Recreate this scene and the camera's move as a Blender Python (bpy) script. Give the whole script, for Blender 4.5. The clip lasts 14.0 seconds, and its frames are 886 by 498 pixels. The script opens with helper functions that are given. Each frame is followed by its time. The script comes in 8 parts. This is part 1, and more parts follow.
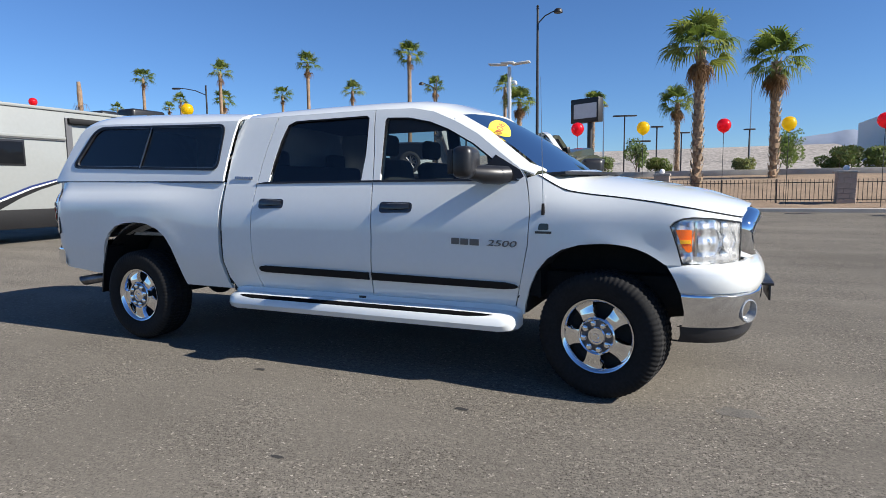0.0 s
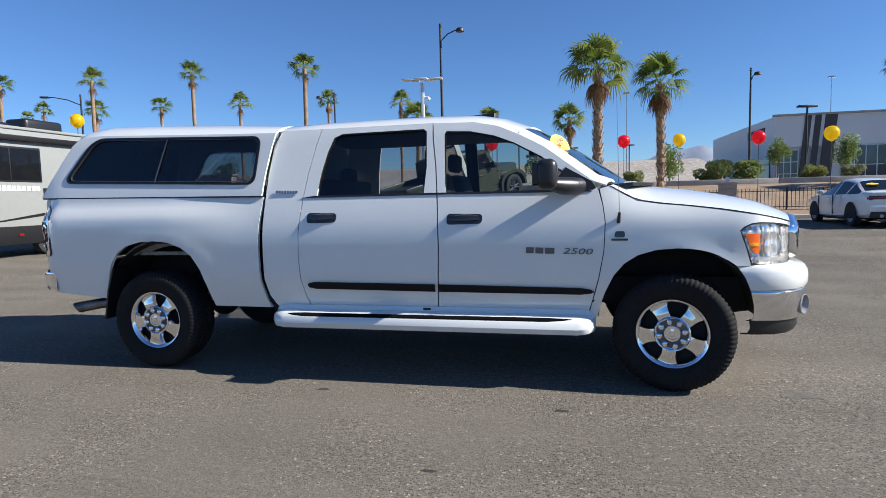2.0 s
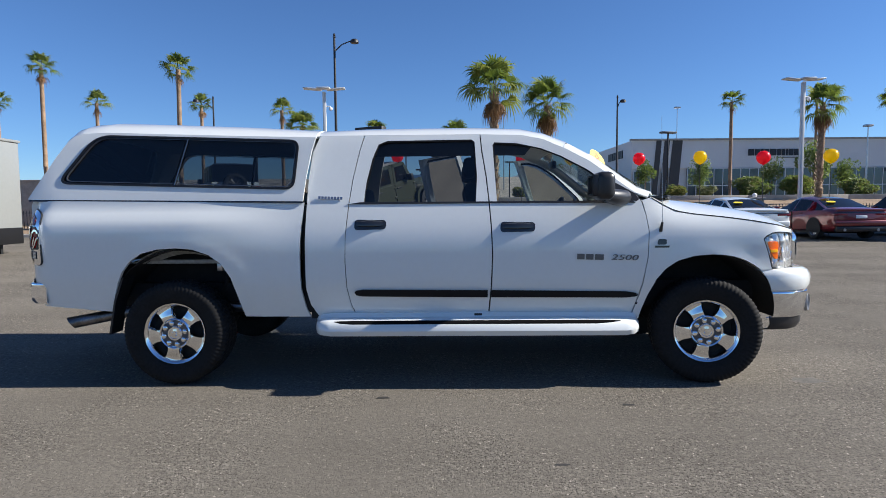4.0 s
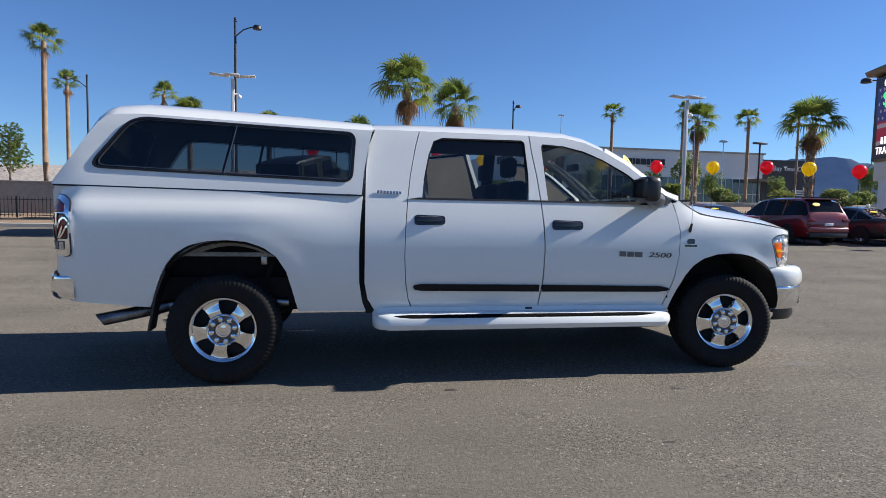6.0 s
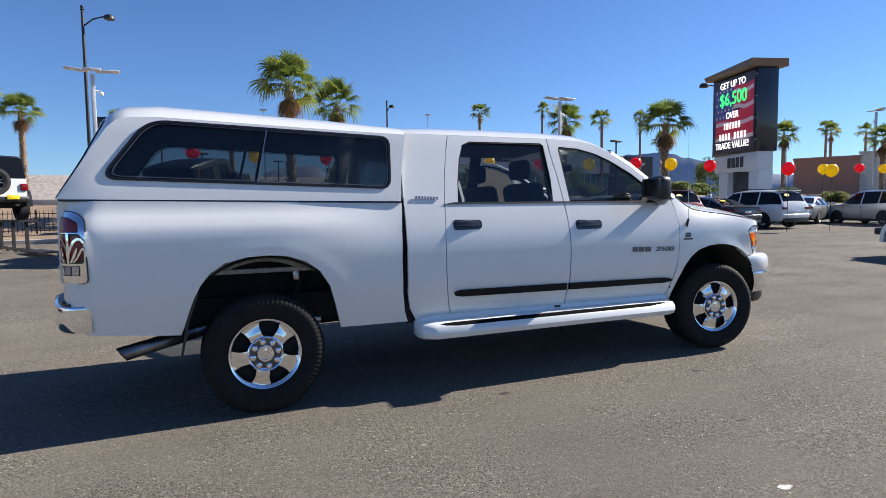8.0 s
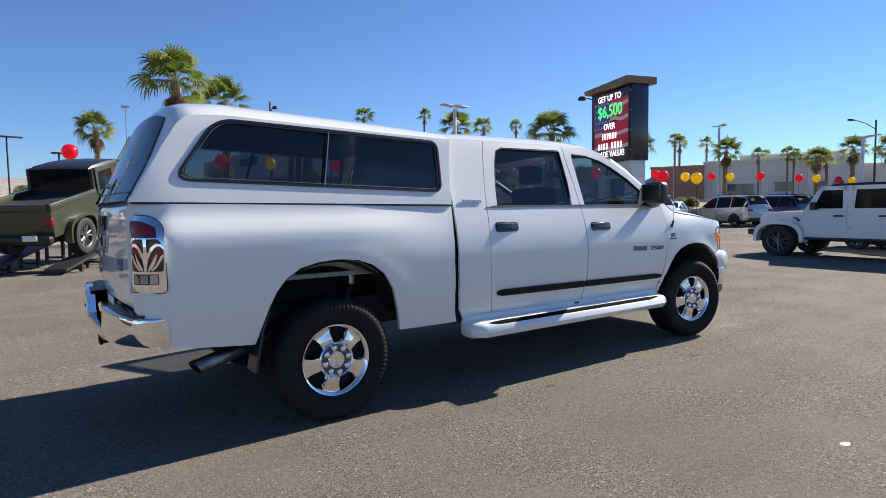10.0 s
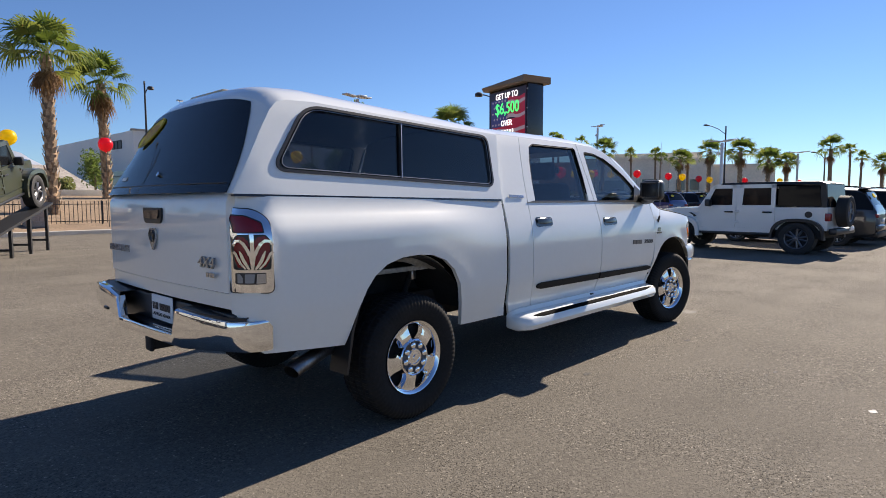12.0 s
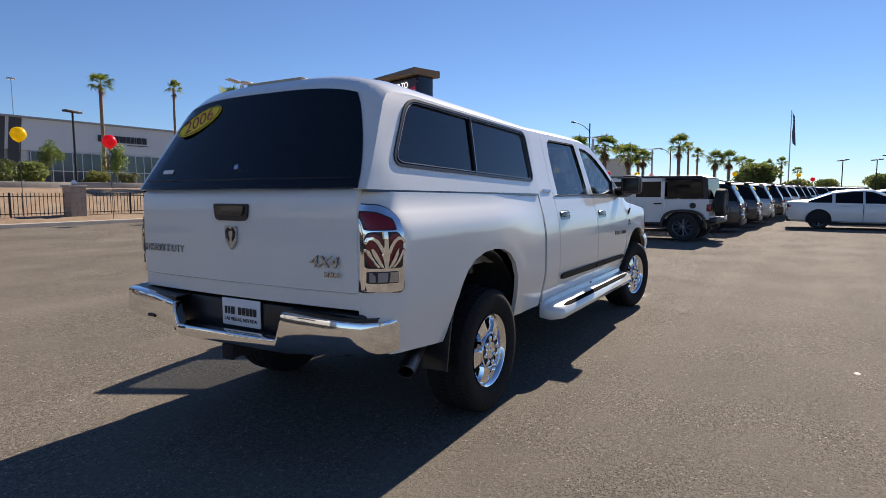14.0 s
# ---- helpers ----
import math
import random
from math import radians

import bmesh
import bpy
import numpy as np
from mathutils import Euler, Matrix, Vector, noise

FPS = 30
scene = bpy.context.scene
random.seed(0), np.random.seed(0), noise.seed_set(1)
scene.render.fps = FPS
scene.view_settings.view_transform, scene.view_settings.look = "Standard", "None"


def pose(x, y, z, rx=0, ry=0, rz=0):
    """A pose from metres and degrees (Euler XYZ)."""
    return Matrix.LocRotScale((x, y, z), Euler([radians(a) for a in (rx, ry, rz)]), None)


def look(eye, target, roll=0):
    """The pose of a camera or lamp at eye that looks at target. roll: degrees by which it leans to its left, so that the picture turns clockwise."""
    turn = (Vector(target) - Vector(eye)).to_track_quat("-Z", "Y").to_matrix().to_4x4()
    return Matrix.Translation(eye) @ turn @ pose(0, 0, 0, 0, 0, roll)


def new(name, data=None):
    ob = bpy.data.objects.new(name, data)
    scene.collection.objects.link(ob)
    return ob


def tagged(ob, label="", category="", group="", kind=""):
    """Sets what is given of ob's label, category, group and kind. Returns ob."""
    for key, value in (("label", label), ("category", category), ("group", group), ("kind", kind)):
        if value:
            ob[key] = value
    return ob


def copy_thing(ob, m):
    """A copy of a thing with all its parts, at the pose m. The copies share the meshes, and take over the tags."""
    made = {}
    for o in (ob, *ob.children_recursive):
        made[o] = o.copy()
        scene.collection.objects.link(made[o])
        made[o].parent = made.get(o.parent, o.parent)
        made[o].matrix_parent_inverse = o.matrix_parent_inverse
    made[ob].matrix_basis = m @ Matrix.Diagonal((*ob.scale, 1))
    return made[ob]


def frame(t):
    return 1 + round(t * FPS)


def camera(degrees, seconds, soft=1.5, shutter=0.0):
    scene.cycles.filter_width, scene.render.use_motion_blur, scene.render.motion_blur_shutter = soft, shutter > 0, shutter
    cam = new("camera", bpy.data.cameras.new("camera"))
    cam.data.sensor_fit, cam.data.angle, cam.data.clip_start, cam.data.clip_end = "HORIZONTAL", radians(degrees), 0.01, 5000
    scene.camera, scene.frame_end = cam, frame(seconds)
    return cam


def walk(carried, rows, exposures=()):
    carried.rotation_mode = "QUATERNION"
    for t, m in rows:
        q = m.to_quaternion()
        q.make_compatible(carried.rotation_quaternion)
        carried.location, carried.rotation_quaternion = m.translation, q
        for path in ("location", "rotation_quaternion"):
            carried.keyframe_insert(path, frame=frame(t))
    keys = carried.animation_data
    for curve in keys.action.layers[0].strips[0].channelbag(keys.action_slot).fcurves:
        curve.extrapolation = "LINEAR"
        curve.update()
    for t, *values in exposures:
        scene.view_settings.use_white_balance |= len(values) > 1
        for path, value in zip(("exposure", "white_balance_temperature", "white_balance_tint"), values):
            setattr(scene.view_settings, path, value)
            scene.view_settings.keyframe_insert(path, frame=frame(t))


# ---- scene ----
cam = camera(73.9, 14.0, soft=0.4)
PATH = [
    (0, (2.621, -4.669, 1.354), (1.812, -2.852, 1.141), -0.7),
    (0.5, (2.336, -4.78, 1.354), (1.621, -2.924, 1.145), -1.0),
    (1, (2.048, -4.994, 1.359), (1.43, -3.103, 1.157), -1.1),
    (1.5, (1.727, -5.069, 1.351), (1.187, -3.152, 1.169), -1.2),
    (2, (1.431, -5.155, 1.361), (0.972, -3.216, 1.189), -1.4),
    (2.5, (1.119, -5.336, 1.359), (0.78, -3.372, 1.195), -1.4),
    (3, (0.792, -5.391, 1.342), (0.546, -3.412, 1.189), -0.7),
    (3.2, (0.651, -5.4, 1.351), (0.447, -3.416, 1.201), -0.8),
    (5.3, (-0.748, -5.504, 1.342), (-0.525, -3.52, 1.225), 0.7),
    (5.5, (-0.893, -5.518, 1.345), (-0.63, -3.539, 1.223), 0.7),
    (6, (-1.214, -5.445, 1.333), (-0.863, -3.481, 1.191), 1.1),
    (6.5, (-1.518, -5.35, 1.349), (-1.08, -3.405, 1.179), 0.7),
    (7, (-1.89, -5.323, 1.357), (-1.331, -3.409, 1.198), -0.1),
    (7.5, (-2.187, -5.206, 1.351), (-1.531, -3.322, 1.203), -0.0),
    (7.7, (-2.297, -5.128, 1.37), (-1.588, -3.263, 1.224), -0.4),
    (9.8, (-3.497, -4.551, 1.366), (-2.391, -2.89, 1.238), -0.5),
    (10, (-3.643, -4.504, 1.376), (-2.495, -2.872, 1.243), -0.9),
    (10.5, (-3.898, -4.323, 1.374), (-2.667, -2.754, 1.229), -0.1),
    (11, (-4.09, -4.089, 1.397), (-2.795, -2.573, 1.245), 0.2),
    (11.5, (-4.367, -3.881, 1.406), (-3.0, -2.43, 1.248), -0.4),
    (12, (-4.607, -3.661, 1.407), (-3.155, -2.295, 1.243), -0.2),
    (12.5, (-4.779, -3.39, 1.424), (-3.254, -2.108, 1.25), -0.2),
    (13, (-5.027, -3.165, 1.421), (-3.435, -1.968, 1.241), -0.7),
    (13.5, (-5.276, -2.945, 1.424), (-3.621, -1.837, 1.239), -0.4),
    (14, (-5.411, -2.64, 1.431), (-3.7, -1.623, 1.238), -0.2),
]
walk(cam, [(t, look(eye, target, roll)) for t, eye, target, roll in PATH], [(0, 0.81, 6500, 9), (0.5, 0.95, 6500, 9), (1.2, 0.91, 6500, 9), (2.5, 0.86, 6480, 9), (5.5, 0.79, 6550, 10), (7.5, 0.93, 6700, 11), (10.5, 1.01, 7050, 13), (12.5, 0.89, 7450, 14), (14, 0.76, 7500, 15)])

# ---- light ----
SUN_DIR = Vector((1.0, 0.020, 0.67)).normalized()
world = bpy.data.worlds.new("sky")
scene.world = world
world.use_nodes = True
wn, wl = world.node_tree.nodes, world.node_tree.links
wn.clear()
sky = wn.new("ShaderNodeTexSky")
sky.sky_type = "NISHITA"
sky.sun_disc = False
sky.sun_elevation = math.asin(SUN_DIR.z)
sky.sun_rotation = math.atan2(SUN_DIR.x, SUN_DIR.y)
sky.altitude = 600
sky.air_density, sky.dust_density, sky.ozone_density = 1.0, 0.0, 5.0
sky_back = wn.new("ShaderNodeBackground")
sky_back.inputs["Strength"].default_value = 0.057
sky_tone = wn.new("ShaderNodeVectorMath")
sky_tone.operation = "MULTIPLY"
sky_tone.inputs[1].default_value = (0.77, 0.99, 1.28)
wl.new(sky.outputs[0], sky_tone.inputs[0])
wl.new(sky_tone.outputs[0], sky_back.inputs["Color"])
sky_out = wn.new("ShaderNodeOutputWorld")
wl.new(sky_back.outputs[0], sky_out.inputs["Surface"])
sun = new("sun", bpy.data.lights.new("sun", "SUN"))
sun.data.energy, sun.data.angle, sun.data.color = 5.0, radians(0.5), (1.0, 0.95, 0.88)
sun.matrix_world = look(SUN_DIR * 60, (0, 0, 0))


# ---- materials ----
def material(name, base, rough=0.6, metal=0.0, grain=None, bump=None, coat=0.0, spec=None, emit=None):
    """grain: (scale, amount, fine scale, fine amount) of brightness variation; bump: (scale, strength, distance)."""
    m = bpy.data.materials.new(name)
    m.use_nodes = True
    n, l = m.node_tree.nodes, m.node_tree.links
    b = n["Principled BSDF"]
    b.inputs["Base Color"].default_value = (*base, 1)
    b.inputs["Roughness"].default_value = rough
    b.inputs["Metallic"].default_value = metal
    if coat:
        b.inputs["Coat Weight"].default_value = coat
        b.inputs["Coat Roughness"].default_value = 0.03
    if spec is not None:
        b.inputs["Specular IOR Level"].default_value = spec
    if emit:
        b.inputs["Emission Color"].default_value = (*base, 1)
        b.inputs["Emission Strength"].default_value = emit
    if grain or bump:
        tc = n.new("ShaderNodeTexCoord")
    if grain:
        last = None
        for scale, amount in (grain[:2], grain[2:]):
            t = n.new("ShaderNodeTexNoise")
            t.inputs["Scale"].default_value, t.inputs["Detail"].default_value = scale, 5
            l.new(tc.outputs["Object"], t.inputs["Vector"])
            r = n.new("ShaderNodeMapRange")
            r.inputs["From Min"].default_value, r.inputs["From Max"].default_value = 0.3, 0.7
            r.inputs["To Min"].default_value, r.inputs["To Max"].default_value = 1 - amount, 1 + amount
            l.new(t.outputs[0], r.inputs["Value"])
            if last is None:
                last = r.outputs[0]
            else:
                p = n.new("ShaderNodeMath")
                p.operation = "MULTIPLY"
                l.new(last, p.inputs[0])
                l.new(r.outputs[0], p.inputs[1])
                last = p.outputs[0]
        v = n.new("ShaderNodeVectorMath")
        v.operation = "SCALE"
        v.inputs[0].default_value = base
        l.new(last, v.inputs["Scale"])
        l.new(v.outputs[0], b.inputs["Base Color"])
    if bump:
        t = n.new("ShaderNodeTexNoise")
        t.inputs["Scale"].default_value, t.inputs["Detail"].default_value = bump[0], 6
        l.new(tc.outputs["Object"], t.inputs["Vector"])
        u = n.new("ShaderNodeBump")
        u.inputs["Strength"].default_value, u.inputs["Distance"].default_value = bump[1], bump[2]
        l.new(t.outputs[0], u.inputs["Height"])
        l.new(u.outputs[0], b.inputs["Normal"])
    return m


def tinted_glass(name, tint, gloss=0.03):
    """A thin pane: tinted see-through, with mirror gloss that grows at a glancing angle."""
    m = bpy.data.materials.new(name)
    m.use_nodes = True
    n, l = m.node_tree.nodes, m.node_tree.links
    n.clear()
    tr = n.new("ShaderNodeBsdfTransparent")
    tr.inputs["Color"].default_value = (*tint, 1)
    gl = n.new("ShaderNodeBsdfGlossy")
    gl.inputs["Roughness"].default_value = gloss
    fr = n.new("ShaderNodeFresnel")
    fr.inputs["IOR"].default_value = 1.62
    mx = n.new("ShaderNodeMixShader")
    out = n.new("ShaderNodeOutputMaterial")
    l.new(fr.outputs[0], mx.inputs[0])
    l.new(tr.outputs[0], mx.inputs[1])
    l.new(gl.outputs[0], mx.inputs[2])
    l.new(mx.outputs[0], out.inputs["Surface"])
    return m


WHITE = material("white_paint", (0.715, 0.74, 0.73), 0.30, coat=1.0, grain=(1.5, 0.015, 30, 0.01))
CHROME = material("chrome", (0.82, 0.83, 0.85), 0.05, 1.0, grain=(3, 0.03, 40, 0.02))
RUBBER = material("tyre_rubber", (0.011, 0.011, 0.0115), 0.8, spec=0.25, grain=(6, 0.2, 60, 0.25), bump=(120, 0.3, 0.002))
STEP_RUBBER = material("ribbed_step_rubber", (0.006, 0.006, 0.0065), 0.95, spec=0.04, grain=(8, 0.1, 90, 0.1), bump=(160, 0.4, 0.002))
TRIM = material("black_rubber_trim", (0.008, 0.008, 0.009), 0.6, spec=0.2, grain=(8, 0.1, 90, 0.1))
BLACK = material("black_plastic", (0.014, 0.014, 0.016), 0.38, grain=(8, 0.1, 90, 0.1), bump=(300, 0.15, 0.001))
DARK = material("dark_underbody", (0.012, 0.012, 0.013), 0.8, grain=(3, 0.3, 20, 0.3))
SEAT = material("grey_cloth", (0.045, 0.045, 0.05), 0.9, grain=(5, 0.1, 120, 0.2))
GLASS = tinted_glass("clear_tinted_glass", (0.45, 0.50, 0.48))
PRIVACY = tinted_glass("privacy_glass", (0.34, 0.37, 0.39))
HATCH_GLASS = tinted_glass("hatch_glass", (0.42, 0.45, 0.48))
LENS = tinted_glass("clear_lens", (0.97, 0.98, 0.98))
RED_LENS = material("red_lens", (0.20, 0.004, 0.008), 0.25, coat=0.25)
AMBER = material("amber_lens", (1.0, 0.20, 0.012), 0.3, coat=0.5)
AMBER_BULB = material("amber_bulb", (1.0, 0.62, 0.03), 0.2, coat=0.6)
ALLOY = material("dull_alloy", (0.42, 0.42, 0.44), 0.3, 1.0, grain=(6, 0.08, 50, 0.08))
HUB = material("dark_hub_metal", (0.13, 0.13, 0.14), 0.4, 0.9, grain=(8, 0.1, 60, 0.1))
SILVER = material("silver_badge", (0.42, 0.43, 0.46), 0.25, 0.9)
DIM_SILVER = material("dim_silver_badge", (0.13, 0.135, 0.15), 0.3, 0.8)


# ---- mesh helpers ----
def mesh_of(name, bm, mat, angle=35, smooth=True):
    me = bpy.data.meshes.new(name)
    bm.to_mesh(me)
    bm.free()
    if smooth:
        me.shade_smooth()
        me.set_sharp_from_angle(angle=radians(angle))
    for k in mat if isinstance(mat, (list, tuple)) else [mat]:
        me.materials.append(k)
    return me


def part(name, bm, mat, parent, label="", m=None, angle=35, smooth=True):
    ob = new(name, mesh_of(name, bm, mat, angle, smooth))
    ob.parent = parent
    if m is not None:
        ob.matrix_basis = m
    return tagged(ob, label)


def share(name, me, parent, m, label=""):
    ob = new(name, me)
    ob.parent = parent
    ob.matrix_basis = m
    return tagged(ob, label)


def thing(name, label, category, m=None, group="", kind=""):
    ob = new(name)
    ob.empty_display_size = 0.2
    if m is not None:
        ob.matrix_basis = m
    return tagged(ob, label, category, group, kind)


def box(bm, x0, x1, y0, y1, z0, z1, bevel=0.0, seg=2, m=None):
    mm = Matrix.Translation(((x0 + x1) / 2, (y0 + y1) / 2, (z0 + z1) / 2)) @ Matrix.Diagonal((abs(x1 - x0), abs(y1 - y0), abs(z1 - z0), 1))
    if m is not None:
        mm = m @ mm
    r = bmesh.ops.create_cube(bm, size=1, matrix=mm)
    if bevel:
        es = list({e for v in r["verts"] for e in v.link_edges})
        bmesh.ops.bevel(bm, geom=es, offset=bevel, segments=seg, affect="EDGES", profile=0.5)
    return bm


def rod(bm, a, b, r0, r1=None, seg=12, caps=True):
    a, b = Vector(a), Vector(b)
    d = b - a
    m = Matrix.Translation((a + b) / 2) @ d.to_track_quat("Z", "Y").to_matrix().to_4x4()
    bmesh.ops.create_cone(bm, cap_ends=caps, segments=seg, radius1=r0, radius2=r0 if r1 is None else r1, depth=d.length, matrix=m)
    return bm


def tube(bm, pts, r, seg=10, caps=True):
    """A swept round tube; r is one radius or one for each point."""
    pts = [Vector(p) for p in pts]
    rs = r if isinstance(r, (list, tuple)) else [r] * len(pts)
    rings = []
    for i, p in enumerate(pts):
        d = (pts[min(i + 1, len(pts) - 1)] - pts[max(i - 1, 0)]).normalized()
        q = d.to_track_quat("Z", "Y")
        rings.append([bm.verts.new(p + q @ Vector((rs[i] * math.cos(2 * math.pi * k / seg), rs[i] * math.sin(2 * math.pi * k / seg), 0))) for k in range(seg)])
    for a, b in zip(rings, rings[1:]):
        for k in range(seg):
            bm.faces.new((a[k], a[(k + 1) % seg], b[(k + 1) % seg], b[k]))
    if caps:
        bm.faces.new(rings[0][::-1])
        bm.faces.new(rings[-1])
    return bm


def lathe(bm, profile, seg=40, axis="Y", closed=False):
    """Turns (radius, along) pairs round an axis."""
    rings = []
    for r, h in profile:
        ring = []
        for k in range(seg):
            a = 2 * math.pi * k / seg
            c, s = r * math.cos(a), r * math.sin(a)
            ring.append(bm.verts.new((c, h, s) if axis == "Y" else (c, s, h)))
        rings.append(ring)
    pairs = list(zip(rings, rings[1:])) + ([(rings[-1], rings[0])] if closed else [])
    for a, b in pairs:
        for k in range(seg):
            bm.faces.new((a[k], a[(k + 1) % seg], b[(k + 1) % seg], b[k]))
    bmesh.ops.recalc_face_normals(bm, faces=bm.faces)
    return bm


def grid(bm, rows):
    """A sheet through rows of points."""
    vs = [[bm.verts.new(p) for p in row] for row in rows]
    for a, b in zip(vs, vs[1:]):
        for k in range(len(a) - 1):
            bm.faces.new((a[k], a[k + 1], b[k + 1], b[k]))
    return bm


def thicken(bm, d):
    bmesh.ops.recalc_face_normals(bm, faces=bm.faces)
    bmesh.ops.solidify(bm, geom=bm.faces[:], thickness=d)
    bmesh.ops.recalc_face_normals(bm, faces=bm.faces)
    return bm


def lerp(table, t):
    """Linear steps through (key, value) pairs."""
    if t <= table[0][0]:
        return table[0][1]
    for (a, va), (b, vb) in zip(table, table[1:]):
        if t <= b:
            return va + (vb - va) * (t - a) / (b - a)
    return table[-1][1]


def smoothed(table, t, w=0.05):
    return sum(lerp(table, t + w * k) for k in (-1, -0.5, 0, 0.5, 1)) / 5


def arc(cx, cz, r0, r1, a0, a1, n):
    return [(cx + r0 * math.cos(radians(a0 + (a1 - a0) * k / n)), cz + r1 * math.sin(radians(a0 + (a1 - a0) * k / n))) for k in range(n + 1)]


def rounded(pts, r, n=4):
    """A closed outline with its corners rounded; r one radius or one for each corner."""
    out = []
    for i, p in enumerate(pts):
        rr = r[i] if isinstance(r, (list, tuple)) else r
        p0, p1, p2 = (Vector(q) for q in (pts[i - 1], p, pts[(i + 1) % len(pts)]))
        if rr <= 0:
            out.append(tuple(p1))
            continue
        a, b = (p0 - p1).normalized(), (p2 - p1).normalized()
        rr = min(rr, (p0 - p1).length * 0.45, (p2 - p1).length * 0.45)
        for k in range(n + 1):
            t = k / n
            out.append(tuple((p1 + a * rr) * (1 - t) ** 2 + p1 * 2 * t * (1 - t) + (p1 + b * rr) * t * t))
    return out


def sheet(loops, width, side, depth=0.02, step=0.05, out=0.0):
    """Curved panels from outlines in x and z: cut into a mesh, laid on the half-width width(x, z), with edges turned in by depth."""
    bm = bmesh.new()
    for loop in loops:
        bm.faces.new([bm.verts.new((x, 0, z)) for x, z in loop])
    bmesh.ops.remove_doubles(bm, verts=bm.verts, dist=0.0005)
    xs = [v.co.x for v in bm.verts]
    zs = [v.co.z for v in bm.verts]
    for lo, hi, ax in ((min(xs), max(xs), (1, 0, 0)), (min(zs), max(zs), (0, 0, 1))):
        k = max(1, int((hi - lo) / step))
        for i in range(1, k):
            c = lo + (hi - lo) * i / k
            bmesh.ops.bisect_plane(bm, geom=bm.verts[:] + bm.edges[:] + bm.faces[:], dist=1e-5, plane_co=Vector(ax) * c, plane_no=ax)
    rim = [e for e in bm.edges if e.is_boundary]
    inner = []
    if depth:
        r = bmesh.ops.extrude_edge_only(bm, edges=rim)
        inner = [v for v in r["geom"] if isinstance(v, bmesh.types.BMVert)]
    dark = set(inner)
    for v in bm.verts:
        v.co.y = side * (width(v.co.x, v.co.z) + out - (depth if v in dark else 0))
    bmesh.ops.recalc_face_normals(bm, faces=bm.faces)
    big = max(bm.faces, key=lambda f: f.calc_area())
    if big.normal.y * side < 0:
        bmesh.ops.reverse_faces(bm, faces=bm.faces)
    return bm


def framed(outer, hole, width, side, rings=4, n=72, out=0.0, depth=0.02, centre=None):
    """A panel with one window hole: rings of faces from the hole's outline to the outer one."""
    cx, cz = centre or (sum(p[0] for p in hole) / len(hole), sum(p[1] for p in hole) / len(hole))

    def meet(loop, a):
        dx, dz = math.cos(a), math.sin(a)
        best = 0
        for (x0, z0), (x1, z1) in zip(loop, loop[1:] + loop[:1]):
            ex, ez = x1 - x0, z1 - z0
            den = dx * ez - dz * ex
            if abs(den) < 1e-9:
                continue
            t = ((x0 - cx) * ez - (z0 - cz) * ex) / den
            s = ((x0 - cx) * dz - (z0 - cz) * dx) / den
            if t > 0 and -1e-6 <= s <= 1 + 1e-6:
                best = max(best, t)
        return best
    corners = sorted({math.atan2(z - cz, x - cx) for x, z in outer + hole} | {2 * math.pi * k / n - math.pi for k in range(n)})
    angles = [a for i, a in enumerate(corners) if i == 0 or a - corners[i - 1] > 1e-4]
    bm = bmesh.new()
    rows = []
    for a in angles:
        h, o = meet(hole, a), meet(outer, a)
        row = []
        for k in range(rings + 1):
            d = h + (o - h) * k / rings
            row.append((cx + d * math.cos(a), cz + d * math.sin(a)))
        rows.append([bm.verts.new((x, side * (width(*row[0]) + out - depth), z)) for x, z in row[:1]] + [bm.verts.new((x, side * (width(x, z) + out), z)) for x, z in row] + [bm.verts.new((x, side * (width(x, z) + out - depth), z)) for x, z in row[-1:]])
    for a, b in zip(rows, rows[1:] + rows[:1]):
        for k in range(len(a) - 1):
            bm.faces.new((a[k], a[k + 1], b[k + 1], b[k]))
    bmesh.ops.recalc_face_normals(bm, faces=bm.faces)
    big = max(bm.faces, key=lambda f: f.calc_area())
    if big.normal.y * side < 0:
        bmesh.ops.reverse_faces(bm, faces=bm.faces)
    return bm


def text_mesh(body, size, mat, name, parent, m, depth=0.004, align="CENTER", shear=0.0, label=""):
    cu = bpy.data.curves.new(name, "FONT")
    cu.body, cu.size, cu.extrude, cu.align_x, cu.align_y, cu.shear = body, size, depth, align, "CENTER", shear
    tmp = new(name, cu)
    me = bpy.data.meshes.new_from_object(tmp.evaluated_get(bpy.context.evaluated_depsgraph_get()))
    bpy.data.objects.remove(tmp)
    me.materials.clear()
    me.materials.append(mat)
    return share(name, me, parent, m, label)


def bars(widths, height, gap, mat, name, parent, m, depth=0.004):
    """Letters that stay unreadable, as short plain bars in a row."""
    bm = bmesh.new()
    x = -(sum(widths) + gap * (len(widths) - 1)) / 2
    for w in widths:
        box(bm, x, x + w, -height / 2, height / 2, 0, depth)
        x += w + gap
    return part(name, bm, mat, parent, m=m, smooth=False)

# ---- the pickup truck ----
def side_door(x, z):
    """Half-width of the cab's side."""
    return smoothed([(0.45, 0.885), (0.53, 0.912), (0.66, 0.952), (0.755, 0.976), (0.785, 0.983), (0.95, 0.985), (1.08, 0.982), (1.17, 0.970), (1.27, 0.945), (1.4, 0.905), (1.9, 0.745), (2.0, 0.70)], z, 0.035)


